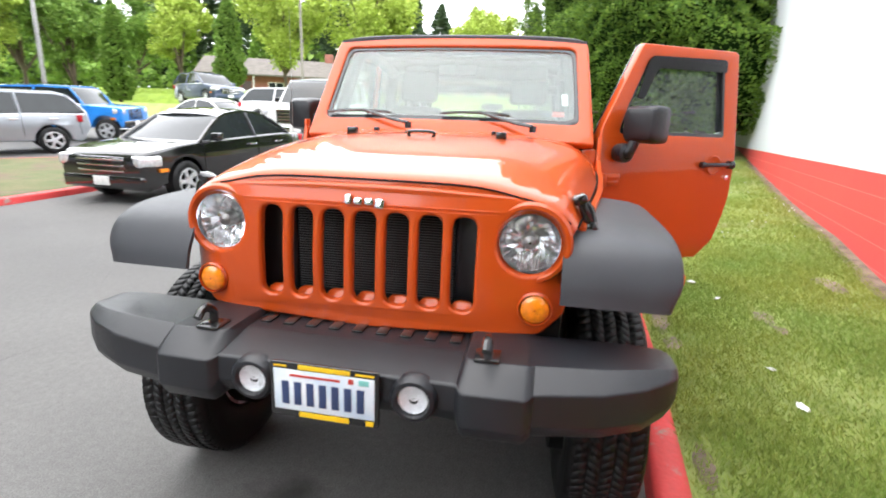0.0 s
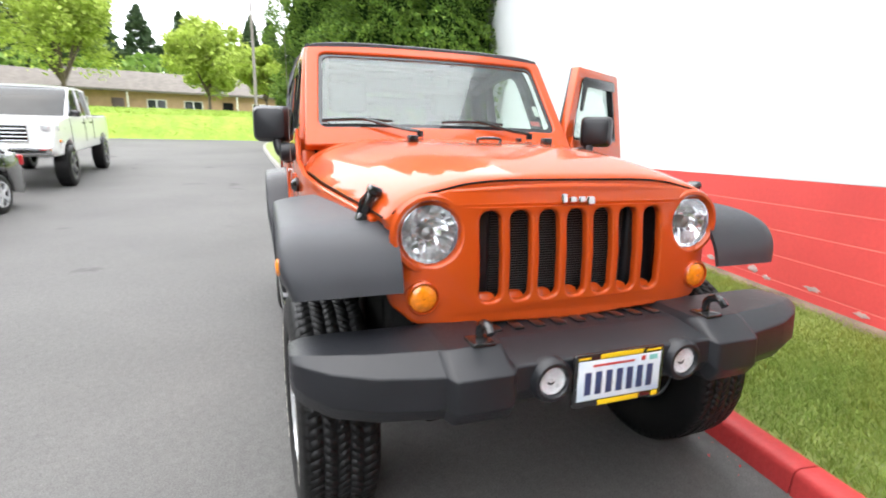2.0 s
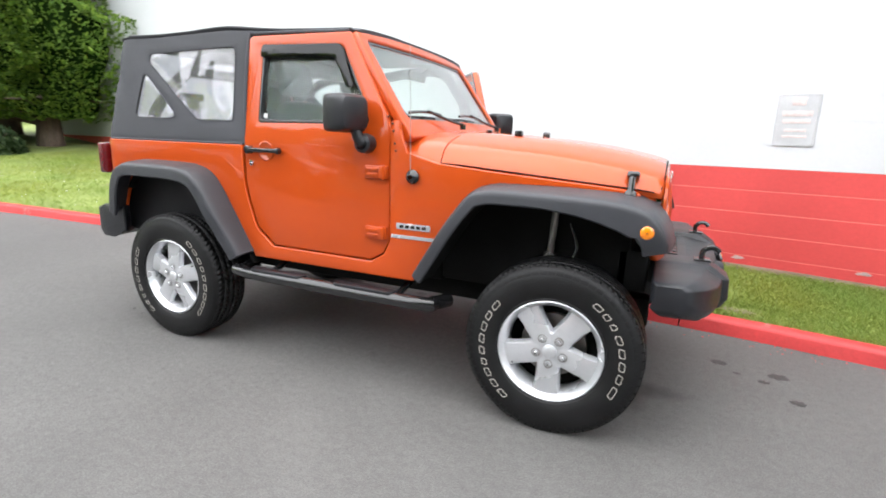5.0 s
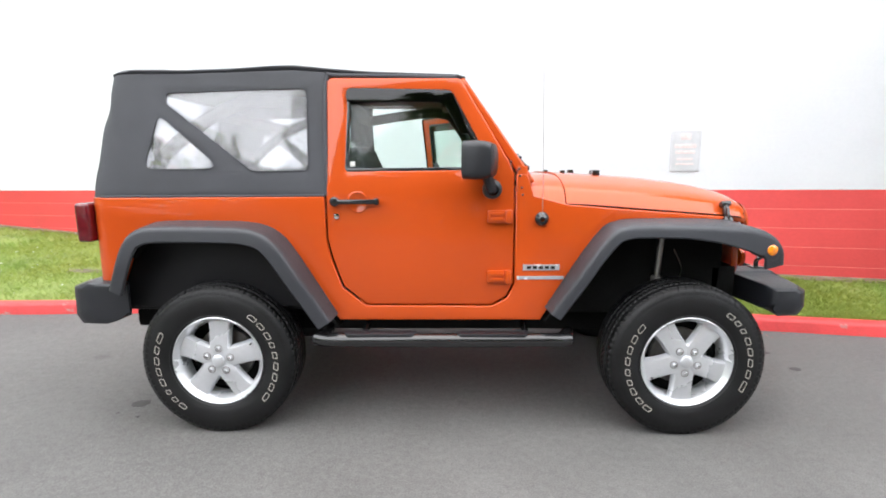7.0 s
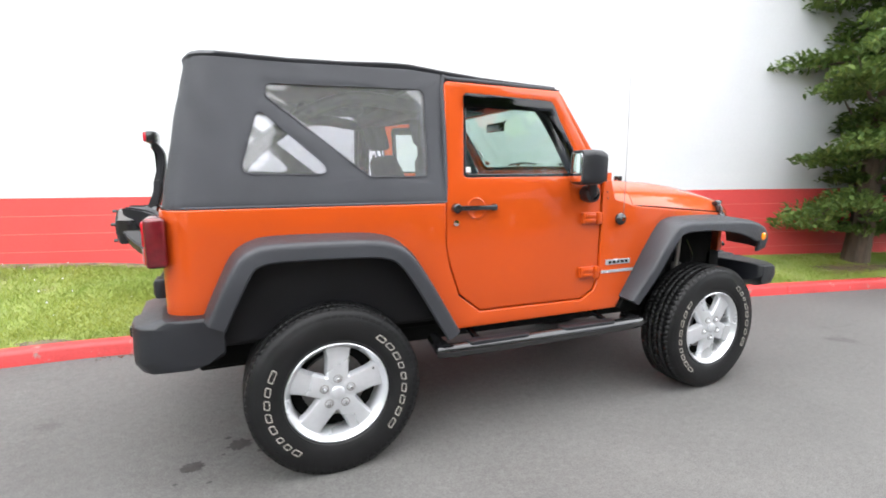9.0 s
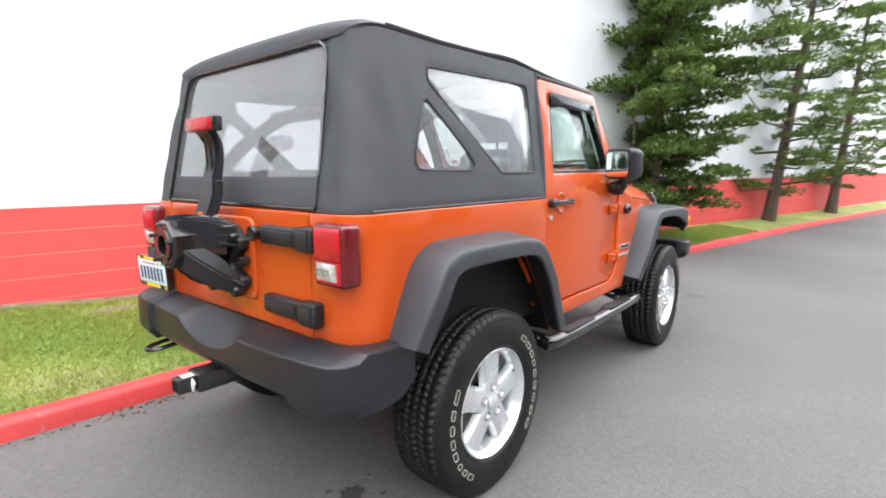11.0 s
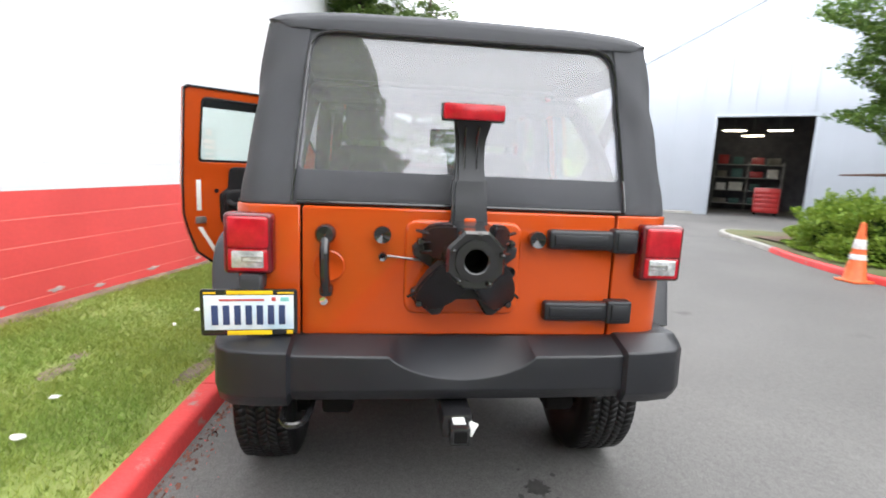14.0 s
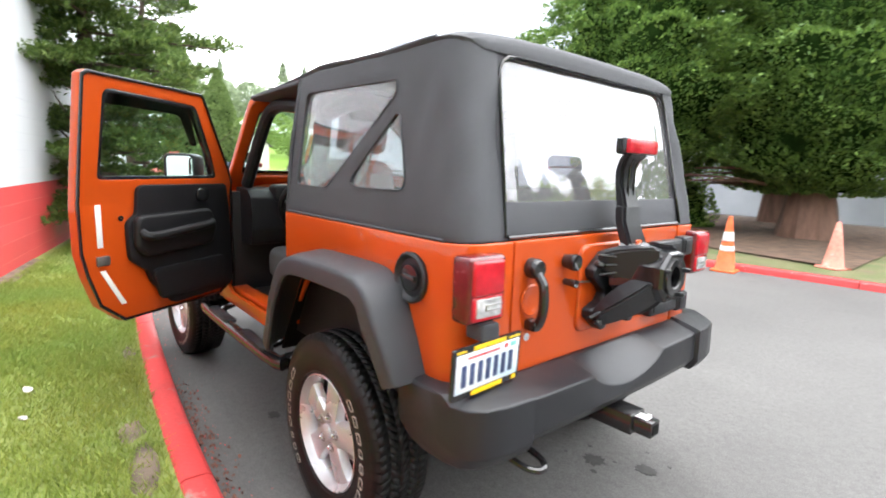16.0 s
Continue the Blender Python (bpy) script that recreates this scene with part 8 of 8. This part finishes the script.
parked("black two-tone saloon car at the end of the lane", lot(35.4, -8.4, -118), 0.80, 0.98, 1.77, 2.76, SEDAN_TOP, SEDAN_CAB, CAR_BLACK, 0.325, group="cars at the end of the lane")
parked("dark sport utility car at the end of the lane", lot(40.6, -12.6, -140), 0.88, 0.95, 1.85, 2.8, SUV_TOP, SUV_CAB, CAR_SLATE, 0.36, 0.3, group="cars at the end of the lane")
parked("dark sport utility car before the far garage", lot(47.0, -20.6, 170), 0.88, 0.95, 1.85, 2.8, SUV_TOP, SUV_CAB, CAR_BLACK, 0.36, 0.3, group="cars at the end of the lane")

# ================= the far side of the lot: bank, houses, trees =================
def bank_z(x):
    return lerp(x, [-90, -46, -35.5, -33, -31.6], [5.2, 4.0, 3.45, 2.9, 1.4])


xs, ys = np.concatenate([np.linspace(-300, -60, 6), np.linspace(-46, -31.6, 12)]), np.concatenate([np.linspace(-300, -80, 5), np.linspace(-60, 1.2, 40)])
BV = [(x, y, bank_z(max(x, -90)) + 0.10 * noise.noise((x * 0.5, y * 0.5, 0))) for y in ys for x in xs]
nx = len(xs)
BF = [(j * nx + i, j * nx + i + 1, (j + 1) * nx + i + 1, (j + 1) * nx + i) for j in range(len(ys) - 1) for i in range(nx - 1)]
BANK = surface("bright_ground_cover", (0.20, 0.30, 0.04), 0.9, tone=(0.29, 0.40, 0.06), scale=1.2, fine=14, var=0.3, bump=0.8)
tagged(mesh_from("bank", BV, BF, BANK, smooth=True), "bright green planted bank below the houses", "bank", kind="structure")
COVER = leafy("bright_ground_cover_leaves", (0.20, 0.30, 0.04), (0.29, 0.40, 0.06), (0.38, 0.48, 0.10))
rng = np.random.default_rng(5)
bp = np.stack([rng.uniform(-35.4, -31.7, 26000), rng.uniform(-45, 1.2, 26000), np.zeros(26000)], 1)
bp[:, 2] = [bank_z(x) + 0.06 for x in bp[:, 0]]
tagged(leaves("ground_cover", bp, np.tile([0.5, 0, 0.8], (26000, 1)), 0.085, 0.5, COVER, None, rng, spread=0.7), "leafy yellow-green ground cover on the bank", "ground cover", kind="stuff")
mid_lot = [(-19.5, -60.0), (-19.5, -8.0)]
UP = [(x, y, z) for y in np.linspace(-60, -13.5, 12) for x, z in ((-31.6, 1.9), (-26, 1.95), (-20.2, 1.93), (-19.2, 0.6))]
UF = [(j * 4 + i, j * 4 + i + 1, (j + 1) * 4 + i + 1, (j + 1) * 4 + i) for j in range(11) for i in range(3)]
tagged(mesh_from("upper_lot", UP, UF, LAWN, smooth=False), "raised grass terrace of the upper lot", "terrace", kind="structure")

ROOF = surface("weathered_brown_shingles", (0.13, 0.115, 0.10), 0.9, var=0.2, scale=2, fine=30, bump=0.6)
HOUSE_TAN = surface("tan_siding", (0.36, 0.23, 0.14), 0.8, var=0.12, scale=2)
HOUSE_RED = surface("brick_red_wall", (0.26, 0.10, 0.07), 0.8, var=0.15, scale=3)


def house(x, y, z, turn, length, wall, label):
    """A long low house: walls, a gabled roof with eaves, windows and doors on its front, which looks along +x."""
    root = thing("house", label, "house", "row of low houses", at=pose(x, y, z, 0, 0, turn))
    d, h = 8.0, 2.4
    part("wall", box((-d, -length / 2, -1.0), (0, length / 2, h), 0.02), wall, root)
    pr = [(0.7, h - 0.15), (0.7, h + 0.02), (-d / 2, h + 2.0), (-d - 0.7, h + 0.02), (-d - 0.7, h - 0.15), (-d / 2, h + 1.8)]
    part("roof", loft([[(px, yy, pz) for px, pz in pr] for yy in (-length / 2 - 0.6, length / 2 + 0.6)]), ROOF, root, smooth=0)
    n = int(length / 2.6)
    for k in range(n):
        yy = -length / 2 + (k + 0.5) * length / n
        if k % 3 == 1:
            dr = part("door", box((0.0, yy - 0.45, -0.4), (0.05, yy + 0.45, 1.75), 0.01), surface("dark_door", (0.08, 0.05, 0.05), 0.5) if k == 1 else DARK, root)
            part("porch_post", box((0.5, yy + 0.7, -0.6), (0.6, yy + 0.8, h - 0.1), 0.01), CAR_WHITE, root)
        else:
            wn2 = part("window", box((0.0, yy - 0.75, 0.5), (0.06, yy + 0.75, 1.75), 0.01), CAR_WHITE, root)
            for off in (-0.36, 0.36):
                part("pane", box((0.05, yy + off - 0.32, 0.56), (0.07, yy + off + 0.32, 1.69)), CAR_GLASS, wn2)
        part("wall_panel", box((0.0, yy - length / n / 2 + 0.02, -0.6), (0.03, yy + length / n / 2 - 0.02, 0.42), 0.005), HOUSE_RED if k % 2 else wall, root)
    part("chimney", box((-d / 2 - 0.5, length * 0.2, h + 1.2), (-d / 2 + 0.3, length * 0.2 + 0.9, h + 2.8), 0.02), HOUSE_RED, root)


house(-47.5, -8.0, 3.1, 8, 17, HOUSE_TAN, "long low tan house with a brown shingle roof")
house(-47.0, -25.5, 3.2, 22, 17, HOUSE_RED, "long low brick-red house with a brown shingle roof")

LIME_TREE, GREEN_TREE = ("maple_tree", "young maple with fresh yellow-green leaves"), ("leafy_tree", "tall green street tree by the houses")
for k, (x, y, h, R, mt, (nm, lb)) in enumerate(((-36.6, -20.5, 10.0, 3.6, LIME, LIME_TREE), (-38.4, -13.3, 11.0, 4.3, LIME, LIME_TREE), (-37.5, -4.4, 7.0, 3.1, LIME, LIME_TREE),
                                                (-36.0, -29.6, 9.8, 2.7, LIME, LIME_TREE), (-30.5, -34.5, 10.0, 3.0, MIDGREEN, GREEN_TREE), (-26.0, -37.5, 10.5, 3.6, LIME, LIME_TREE),
                                                (-34.0, -43.0, 10.5, 3.6, MIDGREEN, GREEN_TREE), (-40.5, -0.5, 5.5, 2.0, LIME, LIME_TREE), (-45.0, -42.0, 10.5, 3.6, MIDGREEN, GREEN_TREE))):
    leafy_tree(nm, x, y, bank_z(x) if x < -31.6 else 2.0, h, R, 17000, mt, lb, 200 + k, base=0.15, leaf=0.24, group="street trees")
for k, (x, y) in enumerate(((-31.2, -21.9), (-26.8, -27.2))):
    dense_conifer("columnar_tree", x, y, 6.6, 1.05, 5200, MIDGREEN, BARK, "slim dark green columnar tree", 230 + k, base=0.5, leaf=0.3, group="columnar trees", trunk_r=0.1, lift=1.7 if k == 0 else 0.62)


def light_pole(x, y, h, z0, heads, label):
    root = thing("light_pole", label, "light pole", "light poles", at=pose(x, y, z0))
    part("pole", tube([(0, 0, -0.5), (0, 0, h * 0.5), (0, 0, h)], [0.11, 0.095, 0.08], 12), STEEL if heads else WOOD, root)
    part("base", box((-0.25, -0.25, -0.6), (0.25, 0.25, 0.35), 0.04), GREY_KERB, root)
    for k in range(heads):
        a = math.pi * k + 1.0
        part("lamp_head", moved(box((0.15, -0.28, -0.12), (0.95, 0.28, 0.12), 0.04), Matrix.Translation((0, 0, h - 0.1)) @ Matrix.Rotation(a, 4, "Z")), surface("bronze_lamp_housing", (0.1, 0.085, 0.07), 0.5), root)


light_pole(-18.2, -23.4, 7.0, 1.9, 2, "lot light pole with two box lamps")
light_pole(-31.3, -16.4, 9.0, 1.5, 0, "grey wooden utility pole")
light_pole(-33.4, -1.25, 8.5, 1.6, 0, "grey wooden utility pole")


# woods on the skyline and the hill ahead, one sheet of crowns each
def woods(name, label, centres, material, leaf, per, seed, tall=(9, 15), conic=0.6):
    rng = np.random.default_rng(seed)
    P, O = [], []
    for x, y, z in centres:
        h, R = rng.uniform(*tall), rng.uniform(2.2, 4.2)
        t = rng.beta(1, 1.2, per)
        th = rng.uniform(0, 2 * np.pi, per)
        if rng.random() < conic:
            rr = R * 0.8 * (1 - t) ** 0.8
            hh = h * 1.25
        else:
            rr = R * 1.2 * np.sqrt(np.maximum(0.02, 1 - (2 * t - 0.9) ** 2 * 0.8)) * (1 - 0.3 * t)
            hh = h * 0.85
        rr = rr * (0.75 + 0.35 * rng.random(per)) * lumps(th, t * 5, 0.2, int(abs(x * 7 + y * 3)))
        P.append(np.stack([x + rr * np.cos(th), y + rr * np.sin(th), z + hh * (0.06 + 0.94 * t)], 1))
        O.append(np.stack([np.cos(th), np.sin(th), np.full(per, 0.4)], 1))
    ob = leaves(name, np.concatenate(P), np.concatenate(O), leaf, 0.7, material, None, rng, spread=0.8)
    return tagged(ob, label, "woods", kind="stuff")


rng = np.random.default_rng(9)
woods("far_woods", "dark mixed woods behind the houses", [(-66 - 12 * rng.random(), y + rng.uniform(-1, 1), 4.5) for y in np.arange(-95, -17, 2.3)], DEEP, 1.0, 1500, 91, (16, 24), 0.7)
woods("far_woods_low", "dark mixed woods behind the houses", [(-66 - 10 * rng.random(), y + rng.uniform(-1, 1), 4.5) for y in np.arange(-17, 6, 2.2)], DEEP, 0.9, 1100, 95, (7.8, 10.6), 0.6)
woods("far_woods_light", "lighter leafy woods behind the houses", [(-61 - 5 * rng.random(), y, 4.5) for y in np.arange(-90, 0, 6.5)], MIDGREEN, 0.8, 900, 92, (5.5, 8.5), 0.1)
woods("lawn_thicket", "dark leafy thicket behind the cedars", [(-27 + rng.uniform(-1.2, 1.2), y, ground_z(-27, y) + 0.1) for y in np.arange(2.5, 17, 1.7)], MIDGREEN, 0.35, 900, 97, (2.4, 3.6), 0.1)
# Added and mostly out of view: darkens low sky reflections in the car's paint.
woods("lane_woods", "added trees beyond the planted island that darken reflections", [(x + rng.uniform(-1.5, 1.5), -36 - 8 * rng.random(), 0.3) for x in np.arange(-24, 26, 3.2)], CEDAR, 0.7, 1100, 96, (9, 13), 0.6)
# hill ahead
HILL_LEAF = leafy("pale_hill_leaves", (0.17, 0.24, 0.07), (0.23, 0.31, 0.09), (0.31, 0.38, 0.14))
# Distance haze is mixed into these pale crest greens.
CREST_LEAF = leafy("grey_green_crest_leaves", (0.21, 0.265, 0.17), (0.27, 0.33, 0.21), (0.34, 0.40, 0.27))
HV, HF = [], []
hx, hy = np.linspace(66, 220, 12), np.linspace(-130, 30, 20)
for y in hy:
    for x in hx:
        HV.append((x, y, 0.02 + max(0, min(1, (x - 66) / 60)) ** 1.2 * 13 * (0.8 + 0.3 * noise.noise((x * 0.02, y * 0.03, 0)))))
HF = [(j * 12 + i, j * 12 + i + 1, (j + 1) * 12 + i + 1, (j + 1) * 12 + i) for j in range(19) for i in range(11)]
tagged(mesh_from("hill", HV, HF, BANK, smooth=True), "green wooded hill beyond the lane", "hill", kind="structure")
woods("hill_woods", "bright leafy scrub on the hill", [(70 + 36 * rng.random(), y, 1.5 + 4 * rng.random()) for y in np.arange(-75, 6, 2.1)], HILL_LEAF, 0.55, 1100, 93, (4, 7.0), 0.0)
woods("hill_crest_woods", "pale haze-coloured conifers on the crest of the hill", [(118 + 14 * rng.random(), y, 11.5) for y in np.arange(-95, 8, 3.0)], CREST_LEAF, 0.8, 1500, 94, (9, 14), 0.25)

# far garage
GAR = surface("cream_siding", (0.62, 0.58, 0.48), 0.7, var=0.05, scale=1)
ga = thing("garage", "small cream gabled garage at the end of the lane", "garage", at=pose(57.5, -19.4, 0.02, 0, 0, 197))
part("wall", plate([(-2.4, 0), (-1.6, 0), (-1.6, 2.9), (1.0, 2.9), (1.0, 0), (2.4, 0), (2.4, 4.0), (0, 5.3), (-2.4, 4.0)], (), 0.2, 0.01, lambda u, v, w: Vector((w, u, v))), GAR, ga)
part("side_wall", box((-9, -2.4, 0), (-0.1, -2.2, 4.0), 0.01), GAR, ga)
part("side_wall", box((-9, 2.2, 0), (-0.1, 2.4, 4.0), 0.01), GAR, ga)
part("back_wall", box((-9.1, -2.4, 0), (-8.9, 2.4, 4.0), 0.01), DARK, ga)
part("roof", loft([[(x, -2.8, 3.8), (x, 0, 5.4), (x, 2.8, 3.8), (x, 2.8, 3.7), (x, 0, 5.25), (x, -2.8, 3.7)] for x in (0.35, -9.3)]), ROOF, ga, smooth=0)

# ================= grass =================
def blades(name, n, area, z_of, seed, label, h=(0.02, 0.05)):
    rng = np.random.default_rng(seed)
    pts = area(rng, n)
    n = len(pts)
    z = np.array([z_of(x, y) for x, y in pts])
    a = rng.uniform(0, 2 * np.pi, n)
    hh = rng.uniform(*h, n)
    w = rng.uniform(0.003, 0.006, n)
    lean = rng.normal(0, 0.028, (n, 2))
    base = np.stack([pts[:, 0], pts[:, 1], z - 0.01], 1)
    sv = np.stack([np.cos(a) * w, np.sin(a) * w, np.zeros(n)], 1)
    tip = base + np.stack([lean[:, 0], lean[:, 1], hh], 1)
    V = np.stack([base - sv, base + sv, tip], 1).reshape(-1, 3)
    F = np.arange(3 * n).reshape(-1, 3)
    return tagged(mesh_from(name, V, F, BLADES), label, "grass", kind="stuff")


KX, KY = np.array([p[0] for p in KERB]), np.array([p[1] for p in KERB])
order = np.argsort(KX)
KX, KY = KX[order], KY[order]


# bare earth showing through the lawn: plan place and half sizes
SOIL = ((-1.54, 2.98, 0.36, 0.13), (-0.42, 2.15, 0.12, 0.07), (-0.13, 1.42, 0.16, 0.08), (1.12, 1.25, 0.24, 0.06), (-0.52, 1.42, 0.30, 0.075), (-0.66, 2.15, 0.22, 0.11), (-1.0, 3.30, 0.7, 0.09),
        (2.2, 1.22, 0.2, 0.07), (-3.0, 1.5, 0.3, 0.10), (-2.1, 3.55, 0.6, 0.10), (0.4, 2.95, 0.5, 0.08), (-4.4, 2.4, 0.3, 0.14))


def thick(x, y):
    """How thickly the grass grows."""
    n = 0.86 - 0.5 * noise.noise((x * 1.15, y * 1.15, 5.0)) - 0.35 * noise.noise((x * 4.1, y * 4.1, 9.0))
    for sx_, sy_, rx_, ry_ in SOIL:
        d = math.hypot((x - sx_) / rx_, (y - sy_) / ry_)
        n *= max(0.30, min(1.0, (d - 0.1) * 0.9))
    return n


def strip_area(x0, x1, dens):
    def area(rng, n):
        x = rng.uniform(x0, x1, n)
        lo, hi = np.interp(x, KX, KY) + 0.16, 2.982 - 0.2538 * x - 0.10
        y = lo + (hi - lo) * rng.random(n)
        keep = np.array([thick(float(a), float(b)) > float(c) for a, b, c in zip(x, y, rng.random(n))])
        return np.stack([x, y], 1)[keep & (hi > lo)]
    return area


def strip_z(x, y):
    lo = float(np.interp(x, KX, KY)) + 0.14
    hi = wall_y(x) + 0.05
    return ground_z(x, y) + 0.093 + (wall_lift(x) - 0.093) * max(0, min(1, (y - lo) / max(0.1, hi - lo)))


blades("grass", 150000, strip_area(-3.2, 3.6, 1), strip_z, 301, "short green lawn grass with bare patches")
blades("grass_beyond", 90000, strip_area(-12, -3.2, 1), strip_z, 302, "short green lawn grass with bare patches", (0.025, 0.06))
blades("grass_by_pines", 60000, strip_area(3.6, 9.5, 1), strip_z, 303, "short green lawn grass with bare patches")
EARTH = surface("dry_bare_earth", (0.17, 0.13, 0.095), 0.95, var=0.35, scale=7, fine=80, bump=0.8)
for k, (x, y, rx_, ry_) in enumerate(SOIL):
    a_ = np.linspace(0, 2 * math.pi, 26, endpoint=False)
    f_ = [1 + 0.4 * noise.noise((2 * math.cos(a), 2 * math.sin(a), k * 5.0)) + 0.2 * noise.noise((7 * math.cos(a), 7 * math.sin(a), k * 2.0)) for a in a_]
    rows = [[(x + r * rx_ * f * math.cos(a), y + r * ry_ * f * math.sin(a) - 0.12 * r * rx_ * math.cos(a), strip_z(x, y) + d) for a, f in zip(a_, f_)] for r, d in ((1.0, -0.03), (0.75, -0.002), (0.4, 0.004), (0.03, 0.003))]
    tagged(part("bare_earth", loft(rows, caps=False), EARTH, smooth=60), "bare brown earth patch in the lawn", "soil", "bare patches", "structure")
foot_x = np.linspace(-12, 5.0, 60)
lawn_sheet("earth_strip", [(x, wall_y(x) - 0.16 - 0.05 * noise.noise((x * 2.2, 0, 0))) for x in foot_x], [(x, wall_y(x) + 0.02) for x in foot_x], lambda x: strip_z(x, wall_y(x) - 0.17) - ground_z(x) + 0.004, lambda x: wall_lift(x) + 0.012, EARTH, "bare earth along the foot of the wall", "soil", 3)
rng = np.random.default_rng(36)
# flakes of red paint and grit fallen beside the kerb
n_ = 150
cx_ = rng.uniform(-2.6, 3.0, n_)
cp = np.stack([cx_, np.interp(cx_, KX, KY) - np.abs(rng.normal(0, 0.10, n_)) - 0.01, np.full(n_, 0.004)], 1)
n_chip = 420
hx_ = rng.uniform(-2.6, 0.6, n_chip)
hp = np.stack([hx_, np.interp(hx_, KX, KY) - np.abs(rng.normal(0, 0.055, n_chip)) - 0.01, np.full(n_chip, 0.006)], 1)
tagged(leaves("bark_chips", hp, np.tile([1.0, 0, 0.0], (n_chip, 1)), 0.026, 0.6, surface("reddish_bark_chips", (0.16, 0.065, 0.045), 0.9, var=0.3, scale=20, per="island"), None, rng, spread=0.35, fold=0.3), "reddish bark chips and grit in the gutter beside the kerb", "debris", kind="stuff")
tagged(leaves("paint_flakes", cp, np.tile([1.0, 0, 0.0], (n_, 1)), 0.013, 0.8, RED_KERB, None, rng, spread=0.25, fold=0.1), "fallen red paint flakes beside the kerb", "debris", kind="stuff")
rng = np.random.default_rng(33)
fx_ = rng.uniform(-10, -2.5, 170)
lo, hi = np.interp(fx_, KX, KY) + 0.25, 3.35 - 0.25 * fx_ - 0.1
fy_ = lo + (hi - lo) * rng.random(170)
fp = np.stack([fx_, fy_, np.array([strip_z(a, b) + 0.045 for a, b in zip(fx_, fy_)])], 1)
tagged(leaves("lawn_flowers", fp, np.tile([0, 0, 1.0], (170, 1)), 0.018, 0.9, PAPER, None, rng, spread=0.3), "tiny white flowers scattered in the lawn", "flowers", kind="stuff")
